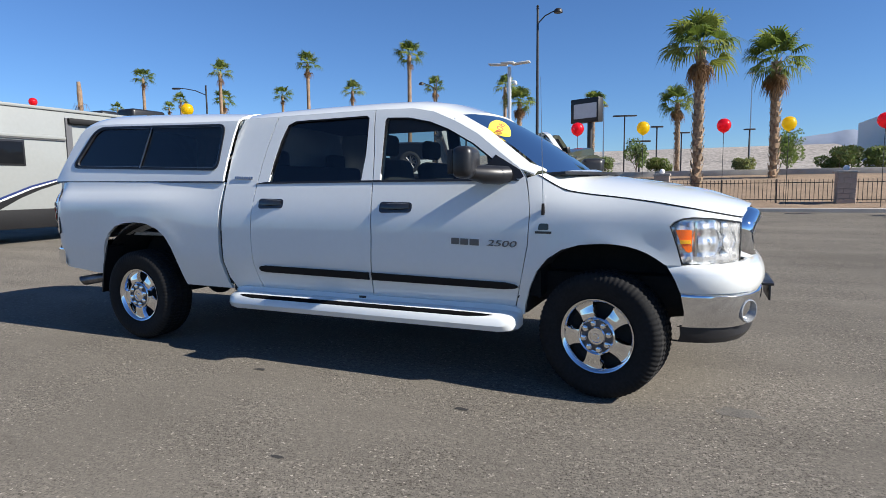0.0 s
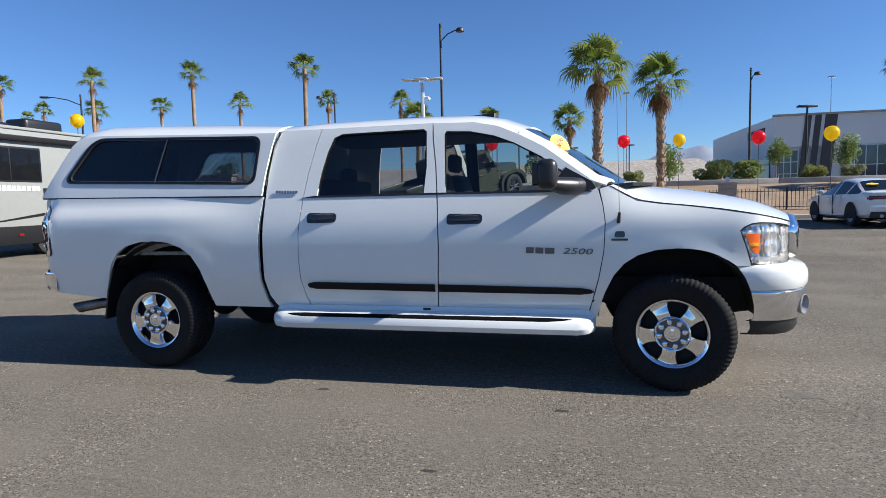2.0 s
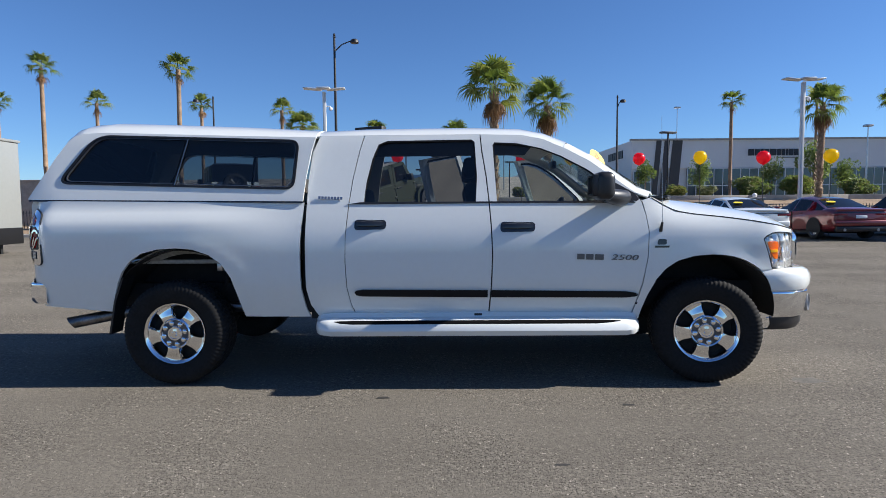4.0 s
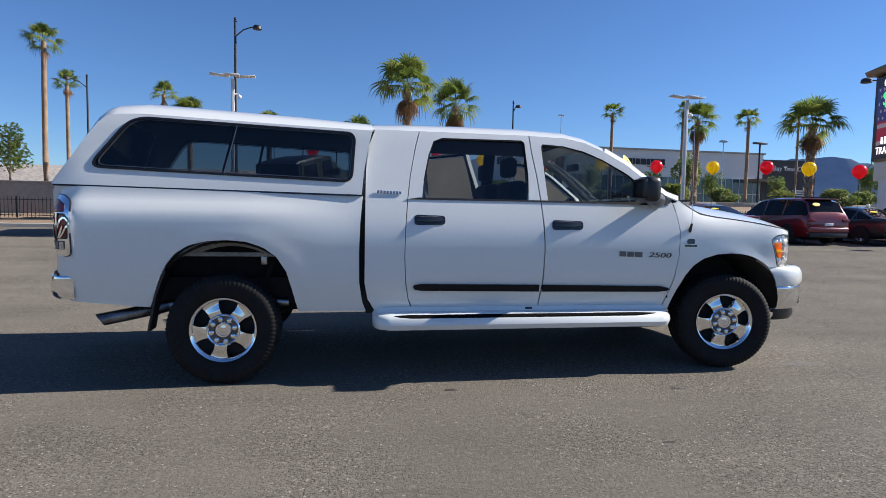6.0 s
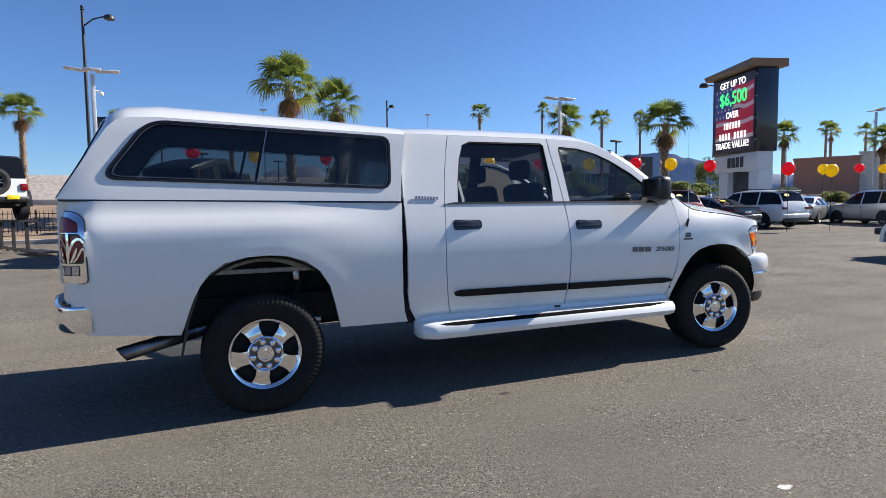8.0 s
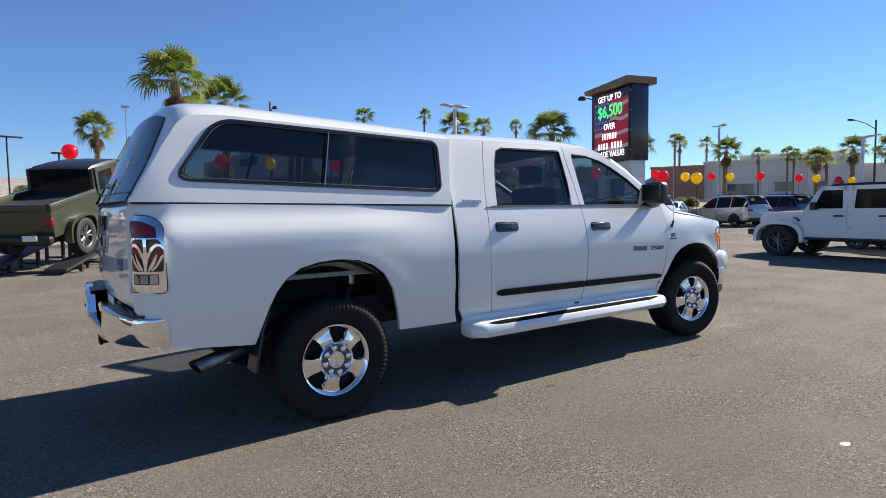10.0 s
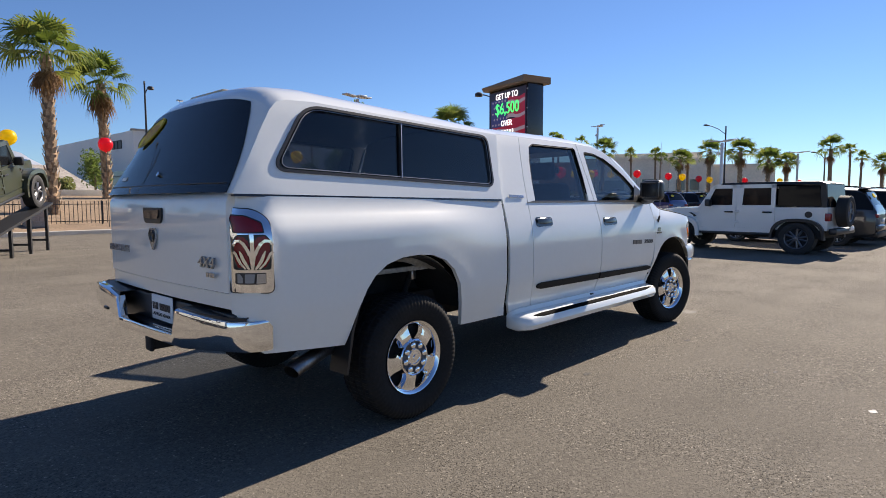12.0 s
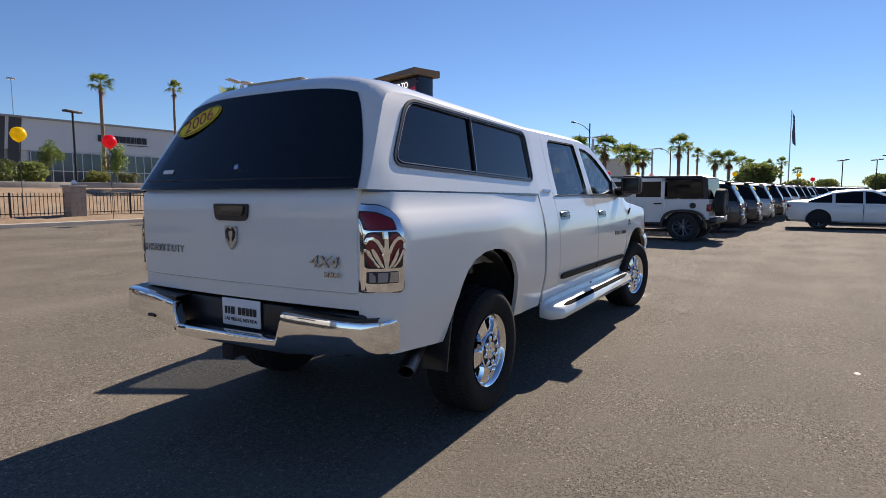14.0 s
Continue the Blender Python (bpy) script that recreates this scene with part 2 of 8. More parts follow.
def side_bed(x, z):
    """Half-width of the load bed's side, with its shoulder and its rounded rear corner."""
    bulge = smoothed([(0.5, 0.91), (0.57, 0.935), (0.70, 0.964), (0.80, 0.983), (0.815, 0.990), (0.95, 0.996), (1.12, 1.002), (1.23, 0.999), (1.265, 0.992), (1.30, 0.974), (1.34, 0.944), (1.385, 0.920), (1.45, 0.914)], z, 0.022)
    k = min(1, max(0, (-1.05 - x) / 0.9))
    k = k * k * (3 - 2 * k)
    w = side_door(x, z) * (1 - k) + bulge * k
    lip = max(0, 1 - abs(math.hypot(x + 2.02, (z - 0.42) * 0.98) - 0.66) / 0.10)
    w += 0.007 * lip * lip * (1 if z > 0.5 else 0)
    k = min(1.0, max(0, (-2.985 - x) / 0.205))
    return w - 0.175 * (1 - math.sqrt(1 - k * k))


def side_fender(x, z):
    """Half-width of the front wing."""
    bulge = smoothed([(0.45, 0.90), (0.6, 0.955), (0.78, 0.984), (0.9, 0.986), (1.05, 0.988), (1.15, 0.983), (1.21, 0.966), (1.27, 0.928), (1.33, 0.872), (1.45, 0.79)], z, 0.035)
    k = min(1, max(0, (x - 1.55) / 0.45))
    k = k * k * (3 - 2 * k)
    w = side_door(x, z) * (1 - k) + bulge * k
    lip = max(0, 1 - abs(math.hypot(x - 2.03, z - 0.40) - 0.60) / 0.09)
    w += 0.010 * lip * lip
    return w * smoothed([(2.30, 1.0), (2.45, 1.0), (2.53, 0.992), (2.60, 0.965), (2.68, 0.905), (2.75, 0.815), (2.80, 0.725), (2.83, 0.66), (2.87, 0.55), (2.90, 0.45)], x, 0.02)


def canopy_side(x, z):
    return smoothed([(1.40, 0.925), (1.5, 0.90), (1.9, 0.80), (2.0, 0.765)], z, 0.04) - 0.5 * max(0, -3.0 - x) ** 2


truck = thing("pickup_truck", "white four-door pickup truck with canopy, its far doors open", "pickup truck")

BED = [(-1.03, 1.405), (-3.18, 1.435), (-3.185, 1.37), (-3.188, 1.2), (-3.188, 0.95), (-3.18, 0.82), (-3.15, 0.68), (-3.06, 0.62), (-2.545, 0.572)]
BED += [(-2.525, 0.62), (-2.50, 0.70), (-2.465, 0.80), (-2.42, 0.89), (-2.36, 0.965), (-2.27, 1.025), (-2.14, 1.058), (-2.0, 1.066), (-1.87, 1.054), (-1.75, 1.012), (-1.66, 0.945), (-1.59, 0.835), (-1.55, 0.70), (-1.525, 0.60), (-1.505, 0.525)]
BED += [(-1.0, 0.52), (-1.03, 0.60), (-1.055, 0.75), (-1.058, 1.0), (-1.05, 1.2)]
QUARTER = [(-0.93, 0.52), (-0.645, 0.52), (-0.68, 0.62), (-0.705, 0.75), (-0.715, 0.95), (-0.71, 1.15), (-0.69, 1.39), (-0.665, 1.58), (-0.62, 1.80), (-0.585, 1.93), (-0.93, 1.93), (-0.985, 1.80), (-1.005, 1.60), (-1.01, 1.40), (-1.015, 1.1), (-1.015, 0.75), (-0.99, 0.62)]
RDOOR_LOW = [(-0.635, 0.525), (0.375, 0.515), (0.395, 0.75), (0.405, 1.0), (0.398, 1.2), (0.385, 1.395), (0.288, 1.395), (-0.575, 1.395), (-0.683, 1.395), (-0.705, 1.15), (-0.709, 0.95), (-0.699, 0.75), (-0.674, 0.62)]
RDOOR_TOP = [(0.385, 1.395), (0.365, 1.60), (0.335, 1.80), (0.325, 1.93), (-0.578, 1.93), (-0.614, 1.80), (-0.659, 1.58), (-0.683, 1.395), (-0.575, 1.395), (-0.555, 1.56), (-0.515, 1.74), (-0.47, 1.855), (-0.40, 1.885), (0.26, 1.89), (0.285, 1.87), (0.30, 1.60), (0.288, 1.395)]
FDOOR_LOW = [(0.385, 0.515), (1.465, 0.50), (1.50, 0.62), (1.54, 0.78), (1.575, 0.97), (1.585, 1.17), (1.57, 1.29), (1.545, 1.39), (1.47, 1.39), (0.45, 1.395), (0.394, 1.395), (0.407, 1.2), (0.414, 1.0), (0.405, 0.75)]
FDOOR_TOP = [(0.394, 1.395), (0.45, 1.395), (0.425, 1.84), (0.44, 1.865), (0.62, 1.855), (0.80, 1.815), (0.95, 1.755), (1.15, 1.645), (1.40, 1.46), (1.47, 1.39), (1.545, 1.39), (1.50, 1.46), (1.40, 1.535), (1.17, 1.71), (0.98, 1.815), (0.82, 1.885), (0.65, 1.92), (0.334, 1.93), (0.344, 1.80), (0.374, 1.60)]
FENDER = [(1.475, 0.50), (1.535, 0.49), (1.55, 0.57), (1.585, 0.68), (1.64, 0.80), (1.71, 0.885), (1.80, 0.945), (1.92, 0.98), (2.05, 0.990), (2.13, 0.987), (2.20, 0.977), (2.26, 0.961), (2.31, 0.941), (2.36, 0.913), (2.42, 0.872), (2.506, 0.873), (2.482, 0.96), (2.434, 1.104), (2.458, 1.128), (2.505, 1.150), (2.56, 1.156), (2.66, 1.150), (2.75, 1.135), (2.83, 1.115), (2.832, 1.136), (2.72, 1.165), (2.55, 1.202), (2.35, 1.238), (2.15, 1.265), (1.95, 1.286), (1.80, 1.310), (1.70, 1.365), (1.62, 1.42), (1.553, 1.40), (1.576, 1.29), (1.591, 1.17), (1.581, 0.97), (1.546, 0.78), (1.506, 0.62)]

for s in (-1, 1):
    part("bed_side", sheet([BED], side_bed, s, 0.03), WHITE, truck)
    part("cab_corner", sheet([QUARTER], side_door, s, 0.02), WHITE, truck)
    part("front_wing", sheet([FENDER], side_fender, s, 0.03), WHITE, truck)


def door(name, low, top, s, pane_loop, glass):
    d = part(name, sheet([low, top], side_door, s, 0.05), WHITE, truck)
    part("window_glass", sheet([pane_loop], side_door, s, 0.0, 0.15, -0.018), glass, d)
    return d


REAR_PANE = [(-0.585, 1.38), (0.298, 1.38), (0.31, 1.60), (0.295, 1.88), (0.26, 1.90), (-0.40, 1.895), (-0.48, 1.865), (-0.525, 1.74), (-0.565, 1.56)]
FRONT_PANE = [(0.44, 1.38), (1.48, 1.38), (1.40, 1.472), (1.15, 1.657), (0.95, 1.767), (0.80, 1.827), (0.62, 1.867), (0.435, 1.875), (0.417, 1.84)]
near_front = door("front_door", FDOOR_LOW, FDOOR_TOP, -1, FRONT_PANE, GLASS)
near_rear = door("rear_door", RDOOR_LOW, RDOOR_TOP, -1, REAR_PANE, PRIVACY)
far_front = door("front_door", FDOOR_LOW, FDOOR_TOP, 1, FRONT_PANE, GLASS)
far_rear = door("rear_door", RDOOR_LOW, RDOOR_TOP, 1, REAR_PANE, PRIVACY)
far_front["label"] = "front door standing open"
hinge = Vector((1.55, 0.93, 0))
far_front.matrix_basis = Matrix.Translation(hinge) @ Matrix.Rotation(radians(-68), 4, "Z") @ Matrix.Translation(-hinge)
far_rear["label"] = "rear door standing open"
hinge = Vector((0.40, 0.94, 0))
far_rear.matrix_basis = Matrix.Translation(hinge) @ Matrix.Rotation(radians(-61), 4, "Z") @ Matrix.Translation(-hinge)


# roof, windscreen, bonnet
def roof_rows():
    rows = []
    for x, ze, crown in ((-0.985, 1.93, 0.06), (-0.93, 1.932, 0.085), (-0.6, 1.932, 0.10), (-0.2, 1.932, 0.105), (0.3, 1.932, 0.105), (0.65, 1.922, 0.10), (0.82, 1.887, 0.095), (0.98, 1.817, 0.09)):
        row = []
        for k in range(-12, 13):
            u = k / 12
            y = u * side_door(x, ze)
            lead = 0.12 * (1 - u * u) * max(0, (x - 0.6) / 0.38)
            row.append((x + lead, y, ze + crown * (1 - abs(u) ** 3.2) ** 0.75))
        rows.append(row)
    return rows


bm = bmesh.new()
grid(bm, roof_rows())
part("roof", thicken(bm, 0.02), WHITE, truck)
bm = bmesh.new()
back = roof_rows()[0]
grid(bm, [[(x, y, z) for x, y, z in back], [(x - 0.015, y * 1.02, z - 0.08) for x, y, z in back], [(-1.01, y * 1.18, 1.42) for x, y, z in back]])
part("cab_back", thicken(bm, 0.02), WHITE, truck)
A_PILLAR = [(0.98, 1.817), (1.17, 1.712), (1.40, 1.537), (1.50, 1.462), (1.60, 1.425)]
for s in (-1, 1):
    bm = bmesh.new()
    rows = []
    for i, (x, z) in enumerate(A_PILLAR):
        y = side_door(x, z)
        rows.append([(x, s * y, z), (x + 0.015, s * (y - 0.025), z + 0.03), (x + 0.045, s * (y - 0.075), z + 0.04), (x + 0.06, s * (y - 0.10), z + 0.025)])
    grid(bm, rows)
    part("windscreen_pillar", thicken(bm, 0.015), WHITE, truck)
bm = bmesh.new()
rows = []
for k in range(9):
    v = k / 8
    row = []
    for j in range(-10, 11):
        u = j / 10
        xe = 1.02 + v * 0.64
        ze = 1.86 - v * 0.425 + 0.02 * math.sin(v * math.pi)
        ye = side_door(xe, ze) - 0.07 + v * 0.0
        row.append((xe + (0.07 + 0.10 * v) * (1 - u * u), u * ye, ze + 0.045 * (1 - u * u) * (1 - v)))
    rows.append(row)
grid(bm, rows)
part("windscreen", bm, GLASS, truck)


def bonnet_edge(x):
    return lerp([(1.60, 1.435), (1.70, 1.372), (1.80, 1.317), (1.95, 1.292), (2.15, 1.270), (2.35, 1.243), (2.55, 1.207), (2.72, 1.170), (2.84, 1.139)], x)


bm = bmesh.new()
rows = []
for k in range(17):
    x = 1.62 + k * (2.832 - 1.62) / 16
    ze = smoothed([(a, bonnet_edge(a)) for a in (1.6, 1.7, 1.8, 1.95, 2.15, 2.35, 2.55, 2.72, 2.84)], x, 0.04)
    ye = side_fender(x, ze) - 0.004
    crown = min(0.10 + 0.03 * (2.83 - x), max(0.02, 1.462 - ze))
    row = []
    for j in range(-14, 15):
        u = j / 14
        xx = x + 0.08 * (1 - u * u) * ((x - 1.62) / 1.21) + 0.16 * (1 - u * u) * max(0, (1.9 - x) / 0.28)
        row.append((xx, u * ye, ze + crown * (1 - abs(u) ** 2.6) * (1 if x < 2.6 else 1 - 1.2 * (x - 2.6))))
    rows.append(row)
grid(bm, rows)
part("bonnet", thicken(bm, 0.02), WHITE, truck)
for s in (-1, 1):
    bm = bmesh.new()
    seam = []
    for k in range(25):
        x = 1.625 + k * (2.83 - 1.625) / 24
        z = smoothed([(a, bonnet_edge(a)) for a in (1.6, 1.7, 1.8, 1.95, 2.15, 2.35, 2.55, 2.72, 2.84)], x, 0.04)
        seam.append((x, s * (side_fender(x, z) - 0.001), z + 0.001))
    tube(bm, seam, 0.0042, 6)
    part("bonnet_gap", bm, TRIM, truck)
bm = bmesh.new()
grid(bm, [[(1.60 + 0.20 * (1 - (j / 8) ** 2), j / 8 * 0.80, 1.43), (1.78 + 0.22 * (1 - (j / 8) ** 2), j / 8 * 0.80, 1.44)] for j in range(-8, 9)])
part("cowl", thicken(bm, 0.02), BLACK, truck)

# canopy
HOLE = rounded([(-2.955, 1.572), (-1.115, 1.512), (-1.088, 1.888), (-2.69, 1.945)], [0.09, 0.07, 0.07, 0.12], 6)
CAN_OUT = [(-3.185, 1.445), (-1.04, 1.415), (-1.02, 1.60), (-0.985, 1.80), (-0.955, 1.915), (-1.5, 1.93), (-2.2, 1.955), (-2.62, 1.970), (-2.80, 1.962), (-2.865, 1.943), (-2.915, 1.895), (-2.998, 1.765), (-3.095, 1.60)]
canopy = part("canopy", framed(CAN_OUT, HOLE, canopy_side, -1), WHITE, truck, "white fibreglass canopy shell")
part("canopy_wall", framed(CAN_OUT, HOLE, canopy_side, 1), WHITE, canopy)
top_path = [(-2.915, 1.895), (-2.865, 1.943), (-2.80, 1.962), (-2.62, 1.970), (-2.2, 1.955), (-1.5, 1.93), (-0.955, 1.915)]


def canopy_point(x, z, u, crown):
    """A point of the canopy's rear or roof; u runs from one side to the other."""
    bow = lerp([(-3.2, 0.055), (-2.915, 0.05), (-2.80, 0.03), (-2.62, 0.0)], x)
    return Vector((x - bow * (1 - u * u), u * canopy_side(x, z), z + crown * max(0, 1 - abs(u) ** 4) ** 0.8))


bm = bmesh.new()
grid(bm, [[canopy_point(x, z, k / 14, lerp([(-2.915, 0.115), (-2.80, 0.122), (-2.62, 0.13), (-1.5, 0.12), (-0.95, 0.095)], x)) for k in range(-14, 15)] for x, z in top_path])
part("canopy_roof", thicken(bm, 0.015), WHITE, canopy)
REAR = [(-3.190, 1.45), (-3.145, 1.525), (-3.095, 1.605), (-3.045, 1.685), (-2.998, 1.768), (-2.955, 1.834), (-2.925, 1.880), (-2.915, 1.895)]


def rear_row(i, lo, hi, n, out=0.0):
    x, z = REAR[i]
    return [canopy_point(x, z, lo + (hi - lo) * k / n, 0.115 * min(1, max(0, (z - 1.45) / 0.445)) ** 1.5) + Vector((-0.88, 0, 0.47)) * out for k in range(n + 1)]


# the glass leaves a white post at either side and a white brow above
def glass_half(i):
    return (0.955, 0.95, 0.935, 0.915, 0.89, 0.86, 0.825)[i]


for lo, hi in ((-1, -1), (1, 1)):
    bm = bmesh.new()
    grid(bm, [rear_row(i, (lo if lo < 0 else glass_half(min(i, 6)) - 0.03), (-glass_half(min(i, 6)) + 0.03 if lo < 0 else 1), 5) for i in range(8)])
    part("canopy_post", thicken(bm, 0.012), WHITE, canopy)
bm = bmesh.new()
grid(bm, [rear_row(i, -glass_half(i - 1 if i == 7 else i) if i < 7 else -0.84, 0.84 if i == 7 else glass_half(i), 20) for i in (6, 7)])
part("canopy_brow", thicken(bm, 0.012), WHITE, canopy)
bm = bmesh.new()
grid(bm, [rear_row(i, -glass_half(i), glass_half(i), 24, 0.008) for i in range(7)])
part("canopy_hatch", thicken(bm, 0.006), HATCH_GLASS, canopy, "dark tinted rear hatch glass")
for s in (-1, 1):
    part("canopy_window", sheet([rounded([(-2.955, 1.572), (-1.115, 1.512), (-1.088, 1.888), (-2.69, 1.945)], [0.09, 0.07, 0.07, 0.12], 6)], canopy_side, s, 0.0, 0.3, -0.012), PRIVACY, canopy)
# tailgate
bm = bmesh.new()
rows = []
for z in (0.855, 0.88, 0.930, 0.934, 0.942, 1.0, 1.15, 1.30, 1.40, 1.435, 1.45):
    rows.append([(-3.185 - 0.03 * (1 - (k / 10) ** 2) - (0.014 if 0.94 < z < 1.42 else -0.004 if z == 0.934 else 0) + (0.02 if z > 1.44 else 0), k / 10 * 0.845, z) for k in range(-10, 11)])
grid(bm, rows)
tailgate = part("tailgate", thicken(bm, 0.05), WHITE, truck)
# inner body
bm = bmesh.new()
box(bm, -3.0, 2.55, -0.62, 0.62, 0.55, 0.75)
box(bm, -1.0, 1.55, -0.88, 0.88, 0.50, 0.62)
box(bm, -3.08, -1.06, -0.90, 0.90, 1.28, 1.36)
box(bm, 1.55, 1.62, -0.80, 0.80, 0.6, 1.40)
part("underbody", bm, DARK, truck)
# dark block added behind the cab-to-bed gap, standing in for its shade
bm = bmesh.new()
box(bm, -1.055, -0.985, -0.905, 0.905, 0.56, 1.38)
part("gap_seal", bm, DARK, truck)


def tyre_mesh():
    """One skin: smooth walls, blocks pressed out of the tread and the shoulders."""
    bm = bmesh.new()
    n = 300
    prof = [(0.222, -0.105, 0), (0.25, -0.125, 0), (0.285, -0.139, 0), (0.320, -0.142, 0), (0.345, -0.143, 1), (0.368, -0.138, 1), (0.386, -0.126, 2), (0.398, -0.112, 2), (0.400, -0.072, 2), (0.392, -0.068, 9), (0.392, -0.060, 9), (0.401, -0.056, 3), (0.402, -0.008, 3), (0.392, -0.004, 9), (0.392, 0.004, 9), (0.402, 0.008, 4), (0.401, 0.056, 4), (0.392, 0.060, 9), (0.392, 0.068, 9), (0.400, 0.072, 5), (0.398, 0.112, 5), (0.386, 0.126, 5), (0.368, 0.138, 6), (0.345, 0.143, 6), (0.320, 0.142, 0), (0.285, 0.139, 0), (0.25, 0.125, 0), (0.222, 0.105, 0)]
    rows = []
    for k in range(n + 1):
        a = 2 * math.pi * k / n
        row = []
        for r, y, kind in prof:
            block = ((k % n) + (0, 0, 0, 1, 2, 2, 2, 0, 0, 0)[kind]) % 4 < 2
            if kind in (1, 6):
                y += 0.0025 * (1 if y > 0 else -1) * block
                r -= 0.0 if block else 0.0025
            elif 1 < kind < 9:
                r += 0.001 if block else -0.004
            row.append((r * math.cos(a), y, r * math.sin(a)))
        rows.append(row)
    grid(bm, rows)
    bmesh.ops.remove_doubles(bm, verts=bm.verts, dist=0.0004)
    bmesh.ops.recalc_face_normals(bm, faces=bm.faces)
    return mesh_of("tyre", bm, RUBBER, 24)


def rim_mesh():
    bm = bmesh.new()
    lathe(bm, [(0.200, -0.02), (0.212, -0.10), (0.226, -0.122), (0.236, -0.126), (0.234, -0.112), (0.220, -0.09), (0.210, -0.01)], 48)
    # five broad spokes
    for k in range(5):
        a = 2 * math.pi * k / 5 + 0.3
        m = Matrix.Rotation(a, 4, "Y")
        rows = []
        for r, hw, y in ((0.100, 0.056, -0.106), (0.125, 0.054, -0.113), (0.155, 0.056, -0.109), (0.183, 0.066, -0.101), (0.203, 0.080, -0.098), (0.220, 0.098, -0.102)):
            row = []
            for u in (-1, -0.8, 0, 0.8, 1):
                row.append(m @ Vector((r, y + (0.028 if abs(u) == 1 else 0.0) - (0.006 if u == 0 else 0), u * hw)))
            rows.append(row)
        grid(bm, rows)
    bmesh.ops.recalc_face_normals(bm, faces=bm.faces)
    lathe(bm, [(0.052, -0.105), (0.104, -0.105), (0.106, -0.124), (0.112, -0.128), (0.119, -0.122), (0.121, -0.05)], 40)
    return mesh_of("rim", bm, CHROME, 40)


def well_mesh():
    bm = bmesh.new()
    lathe(bm, [(0.001, -0.03), (0.20, -0.03), (0.215, -0.05), (0.217, 0.10)], 32)
    return mesh_of("brake_disc", bm, DARK)


def nut_mesh():
    bm = bmesh.new()
    rod(bm, (0, 0.0, 0), (0, -0.026, 0), 0.021, 0.0195, 8)
    bmesh.ops.create_uvsphere(bm, u_segments=8, v_segments=5, radius=0.0195, matrix=Matrix.Translation((0, -0.024, 0)) @ Matrix.Diagonal((1, 0.6, 1, 1)))
    return mesh_of("lug_nut", bm, CHROME)


def cap_mesh():
    bm = bmesh.new()
    lathe(bm, [(0.058, 0.0), (0.058, -0.018), (0.052, -0.026), (0.040, -0.027), (0.037, -0.022), (0.020, -0.024), (0.016, -0.030), (0.001, -0.031)], 28)
    return mesh_of("hub_cap", bm, CHROME)


def plate_mesh():
    bm = bmesh.new()
    lathe(bm, [(0.040, -0.108), (0.060, -0.110), (0.103, -0.108), (0.105, -0.10)], 32)
    return mesh_of("hub_plate", bm, HUB)


TYRE, RIM, WELL, NUT, CAP, PLATE = tyre_mesh(), rim_mesh(), well_mesh(), nut_mesh(), cap_mesh(), plate_mesh()


def truck_wheel(x, s, steer, spin):
    ob = new("wheel")
    ob.parent = truck
    ob.matrix_basis = pose(x, s * 0.865, 0.407, 0, 0, steer + (180 if s > 0 else 0))
    turn = Matrix.Rotation(radians(spin), 4, "Y")
    share("tyre", TYRE, ob, turn)
    share("rim", RIM, ob, turn)
    share("brake_disc", WELL, ob, turn)
    share("hub_cap", CAP, ob, turn @ Matrix.Translation((0, -0.104, 0)))
    share("hub_plate", PLATE, ob, turn)
    for k in range(8):
        a = 2 * math.pi * (k + 0.5) / 8
        share("lug_nut", NUT, ob, turn @ Matrix.Translation((0.083 * math.cos(a), -0.106, 0.083 * math.sin(a))))
    return ob


truck_wheel(-2.035, -1, 0, 10)
truck_wheel(-2.035, 1, 0, 10)
truck_wheel(2.048, -1, -11, 10)
truck_wheel(2.048, 1, -11, 40)

# ---- ground ----


